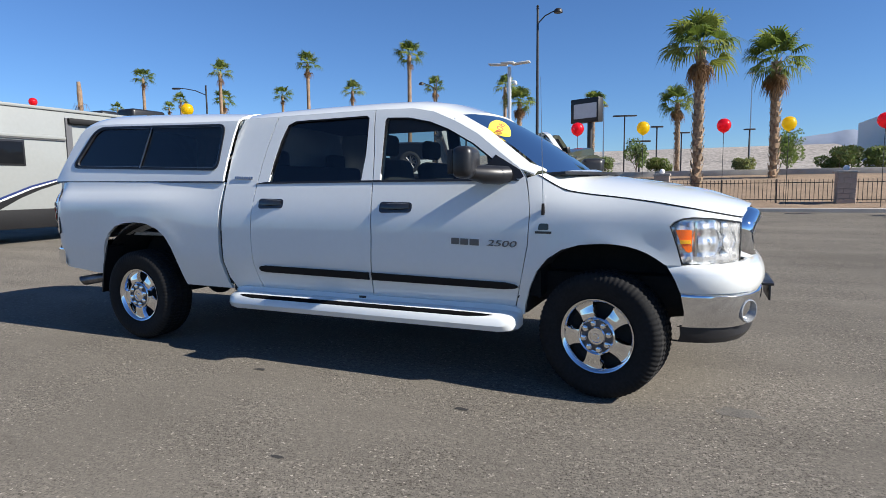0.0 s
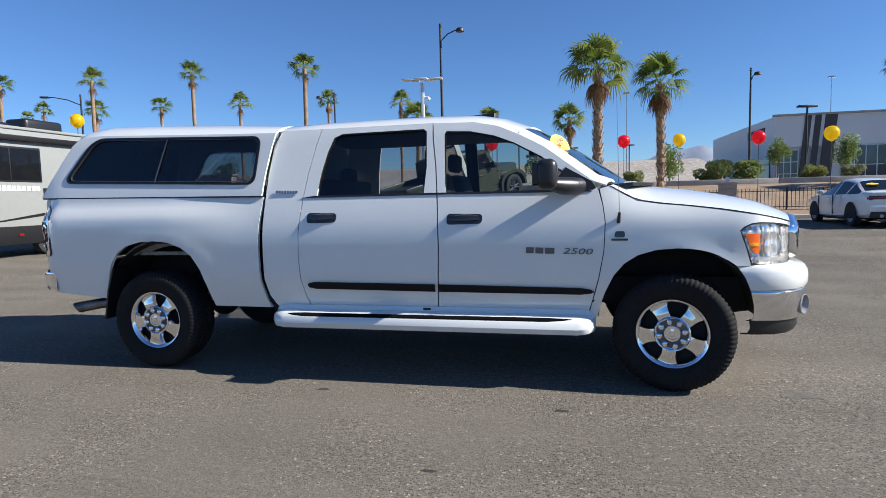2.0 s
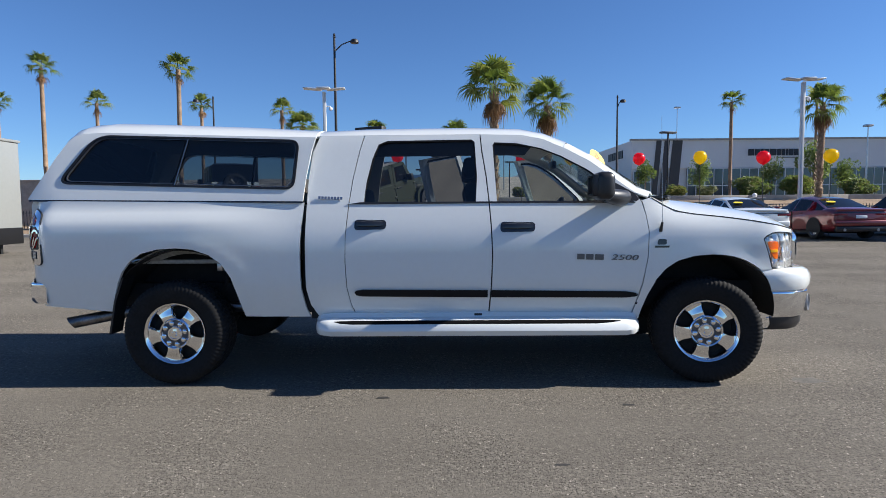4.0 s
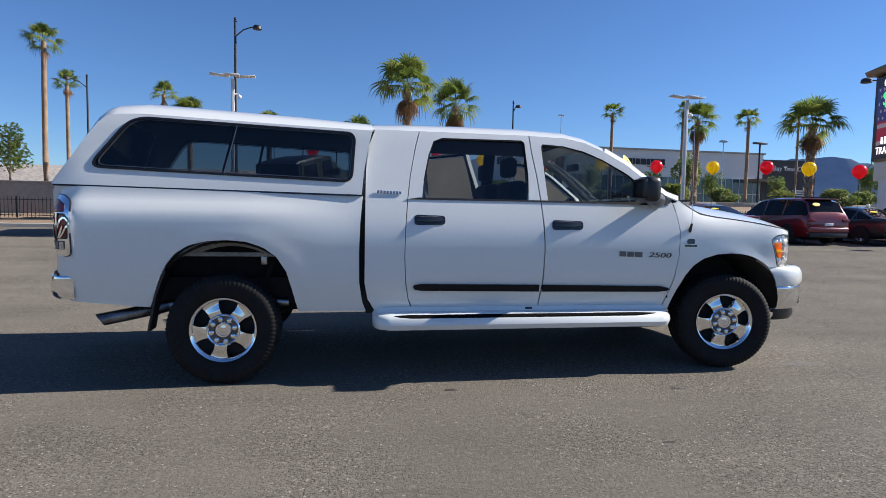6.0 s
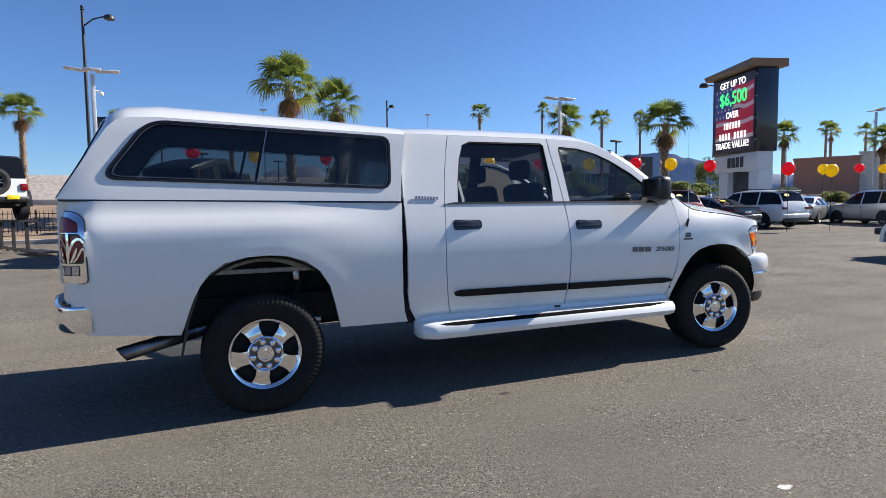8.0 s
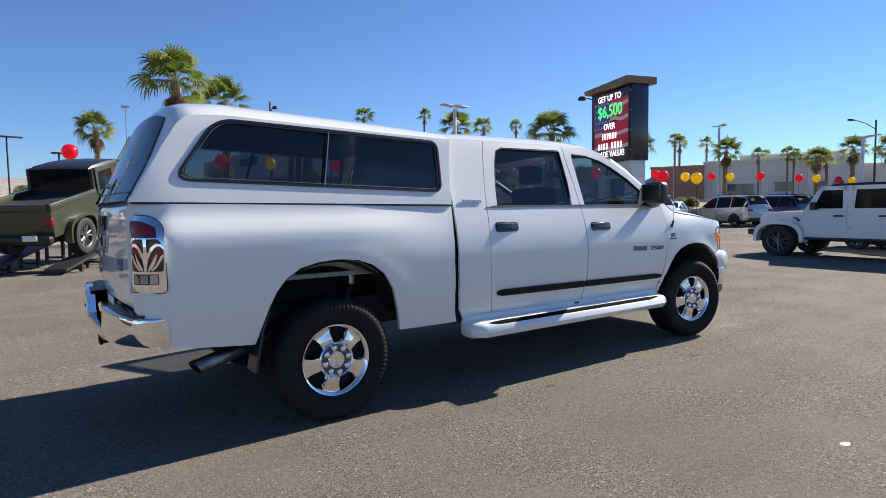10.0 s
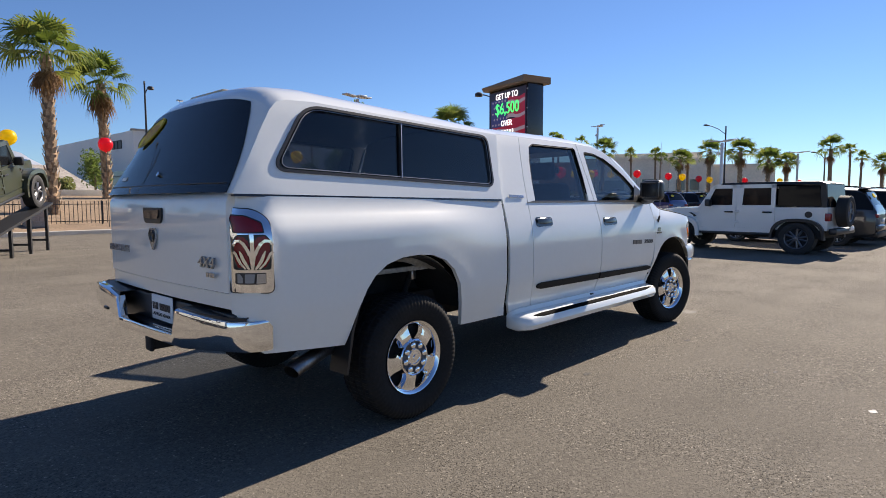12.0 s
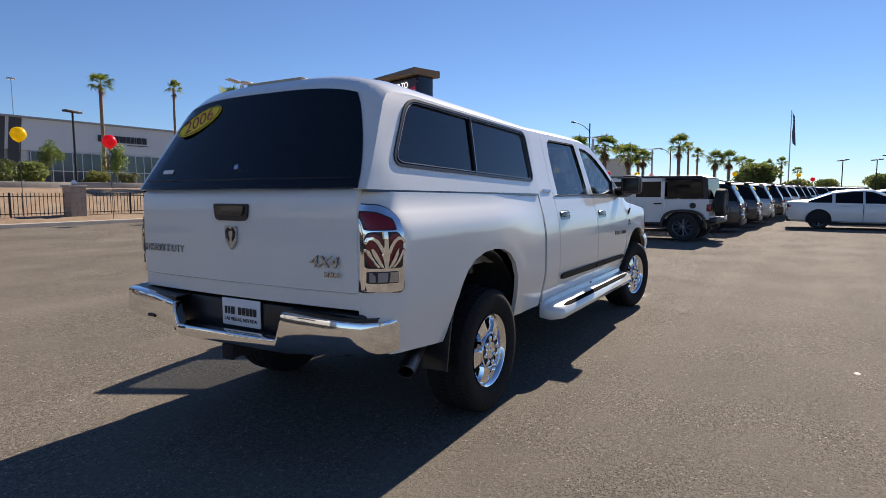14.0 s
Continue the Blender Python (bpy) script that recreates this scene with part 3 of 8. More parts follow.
def asphalt_material():
    """Worn asphalt: stone flecks, coarse grain, faint wheel tracks and pale dust."""
    m = bpy.data.materials.new("asphalt")
    m.use_nodes = True
    n, l = m.node_tree.nodes, m.node_tree.links
    b = n["Principled BSDF"]
    b.inputs["Roughness"].default_value = 0.9
    b.inputs["Specular IOR Level"].default_value = 0.10
    b.inputs["Diffuse Roughness"].default_value = 0.12
    tc = n.new("ShaderNodeTexCoord")

    def ranged(sock, lo, hi, a, z):
        r = n.new("ShaderNodeMapRange")
        for k, v in (("From Min", lo), ("From Max", hi), ("To Min", a), ("To Max", z)):
            r.inputs[k].default_value = v
        l.new(sock, r.inputs["Value"])
        return r.outputs[0]

    def mul(a, c):
        p = n.new("ShaderNodeMath")
        p.operation = "MULTIPLY"
        l.new(a, p.inputs[0])
        l.new(c, p.inputs[1])
        return p.outputs[0]

    def grain(scale, detail, stretch=None):
        t = n.new("ShaderNodeTexNoise")
        t.inputs["Scale"].default_value, t.inputs["Detail"].default_value = scale, detail
        src = tc.outputs["Object"]
        if stretch:
            mp = n.new("ShaderNodeMapping")
            mp.inputs["Scale"].default_value = stretch
            mp.inputs["Rotation"].default_value = (0, 0, radians(-8))
            l.new(src, mp.inputs["Vector"])
            src = mp.outputs[0]
        l.new(src, t.inputs["Vector"])
        return t.outputs[0]
    def cells(scale, out):
        v = n.new("ShaderNodeTexVoronoi")
        v.inputs["Scale"].default_value = scale
        l.new(tc.outputs["Object"], v.inputs["Vector"])
        return v.outputs[out]

    def mixed(f, a, c):
        p = n.new("ShaderNodeMix")
        l.new(f, p.inputs[0])
        for sock, q in ((p.inputs[2], a), (p.inputs[3], c)):
            if isinstance(q, float):
                sock.default_value = q
            else:
                l.new(q, sock)
        return p.outputs[0]
    sep = n.new("ShaderNodeSeparateColor")
    l.new(cells(95, "Color"), sep.inputs[0])
    stone = ranged(sep.outputs[0], 0.0, 1.0, 0.76, 1.24)
    speck = ranged(sep.outputs[1], 0.965, 0.985, 1.0, 2.1)
    pits = ranged(grain(70, 3), 0.36, 0.46, 0.50, 1.0)
    coarse = ranged(grain(26, 5), 0.3, 0.7, 0.78, 1.22)
    worn = ranged(grain(0.9, 5), 0.40, 0.60, 0.45, 1.15)
    rough_part = mixed(worn, 1.0, mul(mul(stone, pits), mul(speck, coarse)))
    patch = ranged(grain(0.5, 6), 0.3, 0.7, 0.88, 1.12)
    track = ranged(grain(1.0, 5, (0.10, 1.1, 1)), 0.32, 0.68, 0.88, 1.12)
    total = mul(rough_part, mul(patch, track))
    sc = n.new("ShaderNodeVectorMath")
    sc.operation = "SCALE"
    sc.inputs[0].default_value = (0.157, 0.141, 0.118)
    l.new(total, sc.inputs["Scale"])
    l.new(sc.outputs[0], b.inputs["Base Color"])
    bp = n.new("ShaderNodeBump")
    bp.inputs["Strength"].default_value, bp.inputs["Distance"].default_value = 0.8, 0.005
    l.new(rough_part, bp.inputs["Height"])
    l.new(bp.outputs[0], b.inputs["Normal"])
    return m


ASPHALT = asphalt_material()
KERB_Y = 20.3


def ground_z(x, y):
    return 0.0135 * max(0, y - 2.5)


bm = bmesh.new()
xs = [-2500, -400, -120, -60, -30, -15, 0, 15, 30, 60, 120, 400, 2500]
ys = [-2500, -300, -60, -10, 2.5, 6, 12, 20, 40, 80, 200, 600, 2500]
grid(bm, [[(x, y, ground_z(x, min(y, 60))) for y in ys] for x in xs])
bmesh.ops.recalc_face_normals(bm, faces=bm.faces)
ground = tagged(new("ground", mesh_of("ground", bm, ASPHALT)), "worn grey asphalt of a car lot", "ground", kind="structure")
TAR = material("dark_tar", (0.03, 0.028, 0.026), 0.8, grain=(8, 0.2, 60, 0.3))
FAINT = material("faint_oil", (0.115, 0.105, 0.09), 0.8, grain=(8, 0.2, 90, 0.4))
CHALK = material("pale_scuff", (0.45, 0.44, 0.42), 0.9, grain=(20, 0.3, 90, 0.3))
for x, y, r, mt, lab in ((1.30, -1.46, 0.05, TAR, "small dark tar spot on the asphalt"), (0.68, -2.41, 0.04, TAR, "small dark tar spot on the asphalt"), (-0.40, -1.30, 0.06, TAR, "small dark tar spot on the asphalt"), (0.12, -3.13, 0.05, CHALK, "small pale scuff on the asphalt"), (2.84, -0.90, 0.16, FAINT, "faint oil stain on the asphalt")):
    bm = bmesh.new()
    rng = random.Random(int(abs(x) * 100))
    bm.faces.new([bm.verts.new((x + r * rng.uniform(0.6, 1.2) * math.cos(a), y + 0.5 * r * rng.uniform(0.6, 1.2) * math.sin(a), 0.002)) for a in [2 * math.pi * k / 12 for k in range(12)]])
    tagged(new("spot", mesh_of("spot", bm, mt)), lab, "stain", kind="structure")

# ---- truck details ----
BLUE_BLACK = material("gloss_black_trim", (0.02, 0.021, 0.024), 0.2, coat=0.5)
YELLOW_STICKER = material("yellow_sticker", (0.85, 0.62, 0.02), 0.5, grain=(8, 0.05, 60, 0.05))
RED_INK = material("red_ink", (0.30, 0.015, 0.02), 0.5)
WHITE_PRINT = material("white_print", (0.8, 0.8, 0.8), 0.5)
REFLECTOR = material("reflector_silver", (0.80, 0.81, 0.83), 0.16, 0.72, grain=(20, 0.1, 90, 0.1))
SILVER_BOWL = material("bright_reflector_bowl", (0.88, 0.89, 0.91), 0.08, 0.85)
SOOT = material("sooty_steel", (0.20, 0.195, 0.20), 0.35, 0.9, grain=(9, 0.3, 60, 0.2))
WHEELHOUSE = material("dusty_white_panel", (0.36, 0.355, 0.34), 0.7, grain=(6, 0.2, 40, 0.25))
SATIN = material("satin_black_frame", (0.012, 0.012, 0.013), 0.28, spec=0.45, grain=(8, 0.1, 90, 0.1))
FOG = material("smoky_lens", (0.25, 0.26, 0.27), 0.15, coat=1.0)


def rim_strip(loop, width, s, out, wide):
    """A raised strip that follows an outline."""
    bm = bmesh.new()
    n = len(loop)
    rows = []
    for i in range(n):
        a, b, c = Vector(loop[i - 1]), Vector(loop[i]), Vector(loop[(i + 1) % n])
        d = (c - a).normalized()
        nrm = Vector((d.y, -d.x)) * wide
        ring = []
        for f, o in ((-0.5, -0.015), (-0.5, out), (0.5, out), (0.5, -0.015)):
            p = b + nrm * f
            ring.append(bm.verts.new((p.x, s * (width(p.x, p.y) + o), p.y)))
        rows.append(ring)
    for a, b in zip(rows, rows[1:] + rows[:1]):
        for k in range(3):
            bm.faces.new((a[k], a[k + 1], b[k + 1], b[k]))
    bmesh.ops.recalc_face_normals(bm, faces=bm.faces)
    return bm


for s in (-1, 1):
    # canopy window frames, divider, seal
    frame_part = part("canopy_window_frame", rim_strip(HOLE, canopy_side, s, 0.008, 0.016), SATIN, canopy)
    part("canopy_window_frame", rim_strip(rounded([(-2.920, 1.588), (-1.132, 1.528), (-1.107, 1.874), (-2.676, 1.930)], [0.08, 0.06, 0.06, 0.11], 6), canopy_side, s, 0.003, 0.005), SOOT, canopy)
    part("window_divider", sheet([[(-2.062, 1.535), (-2.044, 1.535), (-1.960, 1.915), (-1.978, 1.915)]], canopy_side, s, 0.02, 0.1, 0.002), TRIM, canopy)
    part("divider_bead", sheet([[(-2.045, 1.540), (-2.039, 1.540), (-1.955, 1.912), (-1.961, 1.912)]], canopy_side, s, 0.01, 0.1, 0.005), ALLOY, canopy)
    part("canopy_seal", sheet([[(-3.18, 1.432), (-1.04, 1.402), (-1.04, 1.417), (-3.18, 1.447)]], lambda x, z: canopy_side(x, z) - 0.004, s, 0.03, 0.15), BLUE_BLACK, canopy)
    # window rubbers and mouldings
    for d_ob, loops in (((near_rear if s < 0 else far_rear), ([(-0.70, 1.388), (0.385, 1.388), (0.385, 1.402), (-0.60, 1.404)], [(-0.645, 0.715), (-0.63, 0.73), (-0.58, 0.738), (0.372, 0.728), (0.372, 0.672), (-0.58, 0.684), (-0.63, 0.693)])),
                        ((near_front if s < 0 else far_front), ([(0.394, 1.388), (1.50, 1.382), (1.47, 1.402), (0.394, 1.402)], [(0.400, 0.728), (1.42, 0.712), (1.49, 0.700), (1.515, 0.684), (1.49, 0.672), (1.42, 0.664), (0.400, 0.672)]))):
        part("belt_seal", sheet([loops[0]], side_door, s, 0.02, 0.1, 0.006), BLACK, d_ob)
        part("door_moulding", sheet([loops[1]], side_door, s, 0.03, 0.1, 0.016), TRIM, d_ob)
    for d_ob, loop in (((near_rear if s < 0 else far_rear), REAR_PANE), ((near_front if s < 0 else far_front), FRONT_PANE)):
        part("window_rubber", rim_strip(loop, side_door, s, -0.002, 0.042), TRIM, d_ob)
    for d_ob, x0, x1, z in (((near_rear if s < 0 else far_rear), -0.635, -0.405, 1.232), ((near_front if s < 0 else far_front), 0.475, 0.725, 1.207)):
        w = side_door(0, z)
        cup = part("handle_bezel", sheet([rounded([(x0 - 0.006, z - 0.040), (x1 + 0.006, z - 0.036), (x1 + 0.010, z + 0.034), (x0 - 0.002, z + 0.040)], 0.030, 5)], side_door, s, 0.02, 0.05, 0.003), BLUE_BLACK, d_ob)
        bm = bmesh.new()
        rows = []
        for k in range(9):
            u = k / 8
            x = x0 + 0.012 + (x1 - x0 - 0.024) * u
            o = 0.008 + 0.016 * math.sin(math.pi * (0.08 + 0.84 * u))
            h = 0.026 * (0.55 + 0.45 * math.sin(math.pi * (0.1 + 0.8 * u)))
            zc = z + 0.008
            rows.append([(x, s * (side_door(x, zc + dz * h) + o * q), zc + dz * h) for dz, q in ((-1, 0.2), (-0.75, 0.85), (0, 1.05), (0.75, 0.9), (1, 0.2))])
        grid(bm, rows)
        part("door_handle", thicken(bm, 0.004), BLUE_BLACK, d_ob)
    # sail and mirror
    d_ob = near_front if s < 0 else far_front
    part("mirror_sail", sheet([[(1.20, 1.40), (1.51, 1.395), (1.53, 1.41), (1.50, 1.455), (1.32, 1.56)]], side_door, s, 0.02, 0.1, 0.004), BLACK, d_ob)
    mirror = new("door_mirror")
    mirror.parent = d_ob
    bm = bmesh.new()
    box(bm, 1.135, 1.275, s * 1.0, s * 1.215, 1.40, 1.605, 0.05, 4)
    part("mirror_housing", bm, BLACK, mirror)
    bm = bmesh.new()
    tube(bm, [(1.42, s * 0.90, 1.425), (1.38, s * 0.95, 1.42), (1.30, s * 1.03, 1.425), (1.22, s * 1.10, 1.44)], [0.055, 0.062, 0.06, 0.045], 12)
    part("mirror_arm", bm, BLACK, mirror)
    bm = bmesh.new()
    box(bm, 1.127, 1.1375, s * 1.035, s * 1.182, 1.445, 1.565, 0.003)
    part("mirror_glass", bm, SATIN, mirror)
    bm = bmesh.new()
    for y0, y1, z0, z1 in ((1.015, 1.035, 1.428, 1.58), (1.182, 1.202, 1.428, 1.58), (1.015, 1.202, 1.428, 1.445), (1.015, 1.202, 1.565, 1.582)):
        box(bm, 1.112, 1.150, s * y0, s * y1, z0, z1, 0.006)
    part("mirror_rim", bm, BLACK, mirror)
    # running board
    bm = bmesh.new()
    prof = [(0.90, 0.556), (0.938, 0.552), (0.952, 0.522), (1.0, 0.511), (1.045, 0.502), (1.073, 0.476), (1.083, 0.435), (1.06, 0.395), (1.0, 0.378), (0.90, 0.39)]
    rows = []
    for x, k in ((-0.95, 0.25), (-0.935, 0.6), (-0.90, 0.85), (-0.82, 1.0), (0.3, 1.0), (1.40, 1.0), (1.47, 0.85), (1.51, 0.6), (1.525, 0.25)):
        rows.append([(x, s * (0.90 + (y - 0.90) * k), 0.455 + (z - 0.455) * (0.35 + 0.65 * k)) for y, z in prof])
    grid(bm, [r + r[:1] for r in rows])
    bmesh.ops.remove_doubles(bm, verts=bm.verts, dist=0.0005)
    bmesh.ops.holes_fill(bm, edges=[e for e in bm.edges if e.is_boundary])
    bmesh.ops.recalc_face_normals(bm, faces=bm.faces)
    board = part("running_board", bm, WHITE, truck, "white moulded running board")
    bm = bmesh.new()
    rows_pad = []
    for x, w in ((-0.79, 0.12), (-0.75, 0.6), (-0.66, 1.0), (0.3, 1.0), (1.18, 1.0), (1.29, 0.6), (1.36, 0.12)):
        rows_pad.append([(x, s * (1.045 + (y - 1.045) * w), 0.5035 + (z - 0.5035) * w) for y, z in ((1.030, 0.502), (1.032, 0.5085), (1.045, 0.506), (1.058, 0.4955), (1.063, 0.490), (1.064, 0.483))])
    grid(bm, rows_pad)
    bmesh.ops.recalc_face_normals(bm, faces=bm.faces)
    part("step_pad", bm, STEP_RUBBER, board)
    bm = bmesh.new()
    box(bm, 0.27, 0.33, s * 0.93, s * 0.95, 0.528, 0.545, 0.004)
    part("step_badge", bm, BLACK, board)
    # mud flap, liners
    bm = bmesh.new()
    grid(bm, [[(-2.445, s * y, 0.84), (-2.510, s * y, 0.66), (-2.560, s * y, 0.40)] for y in (0.80, 0.88, 0.965)])
    part("mud_flap", thicken(bm, 0.015), BLACK, truck)
    for cx, cz, r, wide, low in ((-2.01, 0.42, 0.63, 0.905, 0.36), (2.05, 0.40, 0.60, 0.945, 0.14)):
        arc = [low + (math.pi - 0.36 - low) * k / 19 for k in range(20)]
        bm = bmesh.new()
        grid(bm, [[(cx + r * 0.98 * math.cos(a), s * y, cz + r * math.sin(a)) for y in (wide, 0.80, 0.60, 0.46)] for a in arc])
        grid(bm, [[(cx + q * math.cos(a), s * 0.47, cz + q * math.sin(a)) for q in (0.1, r)] for a in arc])
        part("wheel_arch_liner", thicken(bm, 0.01), DARK, truck)
    # pale inner wheelhouse above the tyre, with its folded lower edge
    bm = bmesh.new()
    grid(bm, [[(-2.01 + 0.545 * math.cos(a), s * 0.90, 0.55 + 0.52 * math.sin(a)), (-2.01 + 0.53 * math.cos(a), s * 0.80, 0.55 + 0.50 * math.sin(a)), (-2.01 + 0.50 * math.cos(a), s * 0.74, max(0.955, 0.55 + 0.46 * math.sin(a)))] for a in [radians(50 + 80 * k / 14) for k in range(15)]])
    box(bm, -2.37, -1.66, s * 0.70, s * 0.745, 0.925, 0.958, 0.006)
    part("wheelhouse", thicken(bm, 0.006), WHEELHOUSE, truck, "dusty white inner wheelhouse panel")
    bm = bmesh.new()
    box(bm, -1.80, -1.755, s * 0.69, s * 0.72, 0.86, 0.93, 0.006)
    part("bracket", bm, ALLOY, truck)
    # tail lamp: chrome bezel with cut-outs over red and clear lenses
    steps = [-3.187 + 0.148 * k / 40 for k in range(41)]
    run = [0.0]
    for xa, xb in zip(steps, steps[1:]):
        run.append(run[-1] + math.hypot(xb - xa, side_bed(xb, 1.1) - side_bed(xa, 1.1)))
    table = [(q / run[-1], x) for q, x in zip(run, steps)]

    def on_lamp(pts):
        return [(lerp(table, u), 0.955 + 0.417 * v) for u, v in pts]

    def ribbon(line):
        """A smooth tapered band from (across, up, half-width) stations."""
        left, right = [], []
        for k in range(len(line)):
            a, c = line[max(0, k - 1)], line[min(len(line) - 1, k + 1)]
            d = Vector((c[0] - a[0], (c[1] - a[1]) * 1.8)).normalized()
            u, v, h = line[k]
            left.append((u - d.y * h, v + d.x * h / 1.8))
            right.append((u + d.y * h, v - d.x * h / 1.8))
        return on_lamp(left + right[::-1])

    bezel = rounded([(-3.187, 0.950), (-3.035, 0.945), (-3.040, 1.322), (-3.092, 1.365), (-3.187, 1.374)], [0.006, 0.03, 0.03, 0.06, 0.006], 5)
    lamp = part("tail_lamp", sheet([bezel], side_bed, s, 0.03, 0.02, 0.014), CHROME, truck, "chrome bezel over red tail lamp")
    part("lamp_seal", rim_strip(bezel, side_bed, s, 0.012, 0.011), BLACK, lamp)
    part("stop_lens", sheet([rounded(on_lamp([(0.09, 0.71), (0.80, 0.715), (0.79, 0.82), (0.50, 0.90), (0.10, 0.915)]), 0.010, 3)], side_bed, s, 0.012, 0.02, 0.017), RED_LENS, lamp)
    part("lamp_backing", sheet([rounded(on_lamp([(0.05, 0.26), (0.95, 0.26), (0.97, 0.60), (0.84, 0.685), (0.16, 0.685), (0.03, 0.60)]), 0.012, 3)], side_bed, s, 0.012, 0.02, 0.0155), BLACK, lamp)
    part("lamp_backing", sheet([rounded(on_lamp([(0.065, 0.70), (0.825, 0.70), (0.82, 0.835), (0.51, 0.915), (0.075, 0.93)]), 0.010, 3)], side_bed, s, 0.012, 0.02, 0.0155), BLACK, lamp)
    for mir in (0, 1):
        def fl(pts):
            return [((1 - u if mir else u), v) + tuple(r) for u, v, *r in pts][:: -1 if mir else 1]
        part("lamp_lens", sheet([on_lamp(fl([(0.07, 0.52), (0.10, 0.62), (0.18, 0.665), (0.34, 0.655), (0.44, 0.60), (0.47, 0.50), (0.44, 0.33), (0.40, 0.285), (0.18, 0.29), (0.09, 0.37)]))], side_bed, s, 0.012, 0.02, 0.017), RED_LENS, lamp)
        for line in ([(0.02, 0.555, 0.030), (0.10, 0.605, 0.032), (0.20, 0.610, 0.034), (0.30, 0.575, 0.036), (0.38, 0.51, 0.038), (0.44, 0.44, 0.040)], [(0.02, 0.475, 0.032), (0.09, 0.455, 0.030), (0.14, 0.405, 0.028), (0.22, 0.335, 0.026), (0.34, 0.275, 0.022)], [(0.20, 0.49, 0.006), (0.24, 0.44, 0.034), (0.30, 0.37, 0.040), (0.37, 0.31, 0.034), (0.43, 0.27, 0.02)]):
            part("lamp_trim", sheet([ribbon(fl(line))], side_bed, s, 0.010, 0.02, 0.026), CHROME, lamp)
    part("lamp_trim", sheet([ribbon([(0.5, 0.69, 0.05), (0.5, 0.60, 0.045), (0.5, 0.50, 0.05), (0.5, 0.42, 0.075), (0.5, 0.34, 0.05), (0.5, 0.26, 0.03)])], side_bed, s, 0.010, 0.02, 0.027), CHROME, lamp)
    part("reverse_lens_rim", sheet([rounded(on_lamp([(0.11, 0.085), (0.83, 0.085), (0.83, 0.225), (0.11, 0.225)]), 0.006, 2)], side_bed, s, 0.012, 0.02, 0.017), BLACK, lamp)
    part("reverse_lens", sheet([on_lamp([(0.15, 0.10), (0.55, 0.10), (0.57, 0.21), (0.15, 0.21)])], side_bed, s, 0.01, 0.02, 0.019), FOG, lamp)
    part("reverse_lens", sheet([on_lamp([(0.60, 0.095), (0.81, 0.095), (0.81, 0.215), (0.62, 0.215)])], side_bed, s, 0.01, 0.02, 0.0195), SILVER, lamp)
    # headlamp
    hl = [(2.440, 1.102), (2.462, 1.122), (2.508, 1.143), (2.56, 1.149), (2.66, 1.143), (2.75, 1.128), (2.828, 1.108), (2.828, 0.868), (2.70, 0.872), (2.512, 0.880), (2.488, 0.96)]
    head = part("headlamp", sheet([hl], lambda x, z: side_fender(x, z) - 0.018 + 0.006 * math.sin(x * 95 + 4 * z) + 0.005 * math.sin(z * 70 + 1), s, 0.0, 0.012), REFLECTOR, truck, "clear headlamp with amber corner")
    part("headlamp_lens", sheet([hl], side_fender, s, 0.0, 0.02, 0.001), LENS, head).visible_shadow = False
    part("headlamp_seal", rim_strip(hl, side_fender, s, 0.0005, 0.005), BLACK, head)
    part("amber_reflector", sheet([rounded([(2.468, 1.082), (2.556, 1.082), (2.560, 0.952), (2.535, 0.948), (2.505, 0.985)], 0.01, 2)], side_fender, s, 0.03, 0.02, -0.008), AMBER, head)
    part("amber_bulb", sheet([[(2.490, 1.022), (2.552, 1.022), (2.554, 1.000), (2.497, 1.000)]], side_fender, s, 0.008, 0.02, -0.004), AMBER_BULB, head)
    # two bowls that open outwards, and a bright divider between them
    for bx, br in ((2.655, 0.085), (2.762, 0.070)):
        by = side_fender(bx, 1.0) - 0.010
        out = math.degrees(math.atan2(side_fender(bx - 0.02, 1.0) - side_fender(bx + 0.02, 1.0), 0.04))
        bm = bmesh.new()
        lathe(bm, [(br, 0.0), (br * 0.92, -0.016), (br * 0.7, -0.028), (br * 0.35, -0.034), (br * 0.28, -0.008), (0.001, -0.004)], 28, "Z")
        part("lamp_bowl", bm, SILVER_BOWL, head, m=Matrix.Translation((bx, s * by, 1.005)) @ Matrix.Rotation(s * radians(90 - out), 4, "Z") @ Matrix.Rotation(radians(90), 4, "Y"))
    for dx in (2.572, 2.710):
        part("lamp_divider", sheet([[(dx, 1.125), (dx + 0.012, 1.125), (dx + 0.014, 0.90), (dx + 0.002, 0.90)]], side_fender, s, 0.02, 0.05, -0.012), CHROME, head)
    part("lamp_sill", sheet([[(2.525, 0.900), (2.80, 0.895), (2.80, 0.920), (2.535, 0.925)]], side_fender, s, 0.02, 0.02, -0.010), REFLECTOR, head)
    # front-end trim
    part("wing_badge", sheet([[(1.628, 1.043), (1.735, 1.043), (1.735, 1.058), (1.628, 1.058)]], side_fender, s, 0.01, 0.05, 0.004), BLUE_BLACK, truck)
    part("wing_badge", sheet([rounded([(1.645, 1.066), (1.715, 1.066), (1.715, 1.108), (1.655, 1.108)], 0.012, 3)], side_fender, s, 0.01, 0.05, 0.004), BLUE_BLACK, truck)

# antenna
bm = bmesh.new()
rod(bm, (1.675, -0.965, 1.165), (1.68, -0.985, 1.235), 0.014, 0.009, 10)
part("antenna_base", bm, BLACK, truck)
bm = bmesh.new()
rod(bm, (1.68, -0.985, 1.23), (1.661, -0.99, 2.02), 0.0026, 0.0016, 6)
part("antenna_mast", bm, ALLOY, truck)


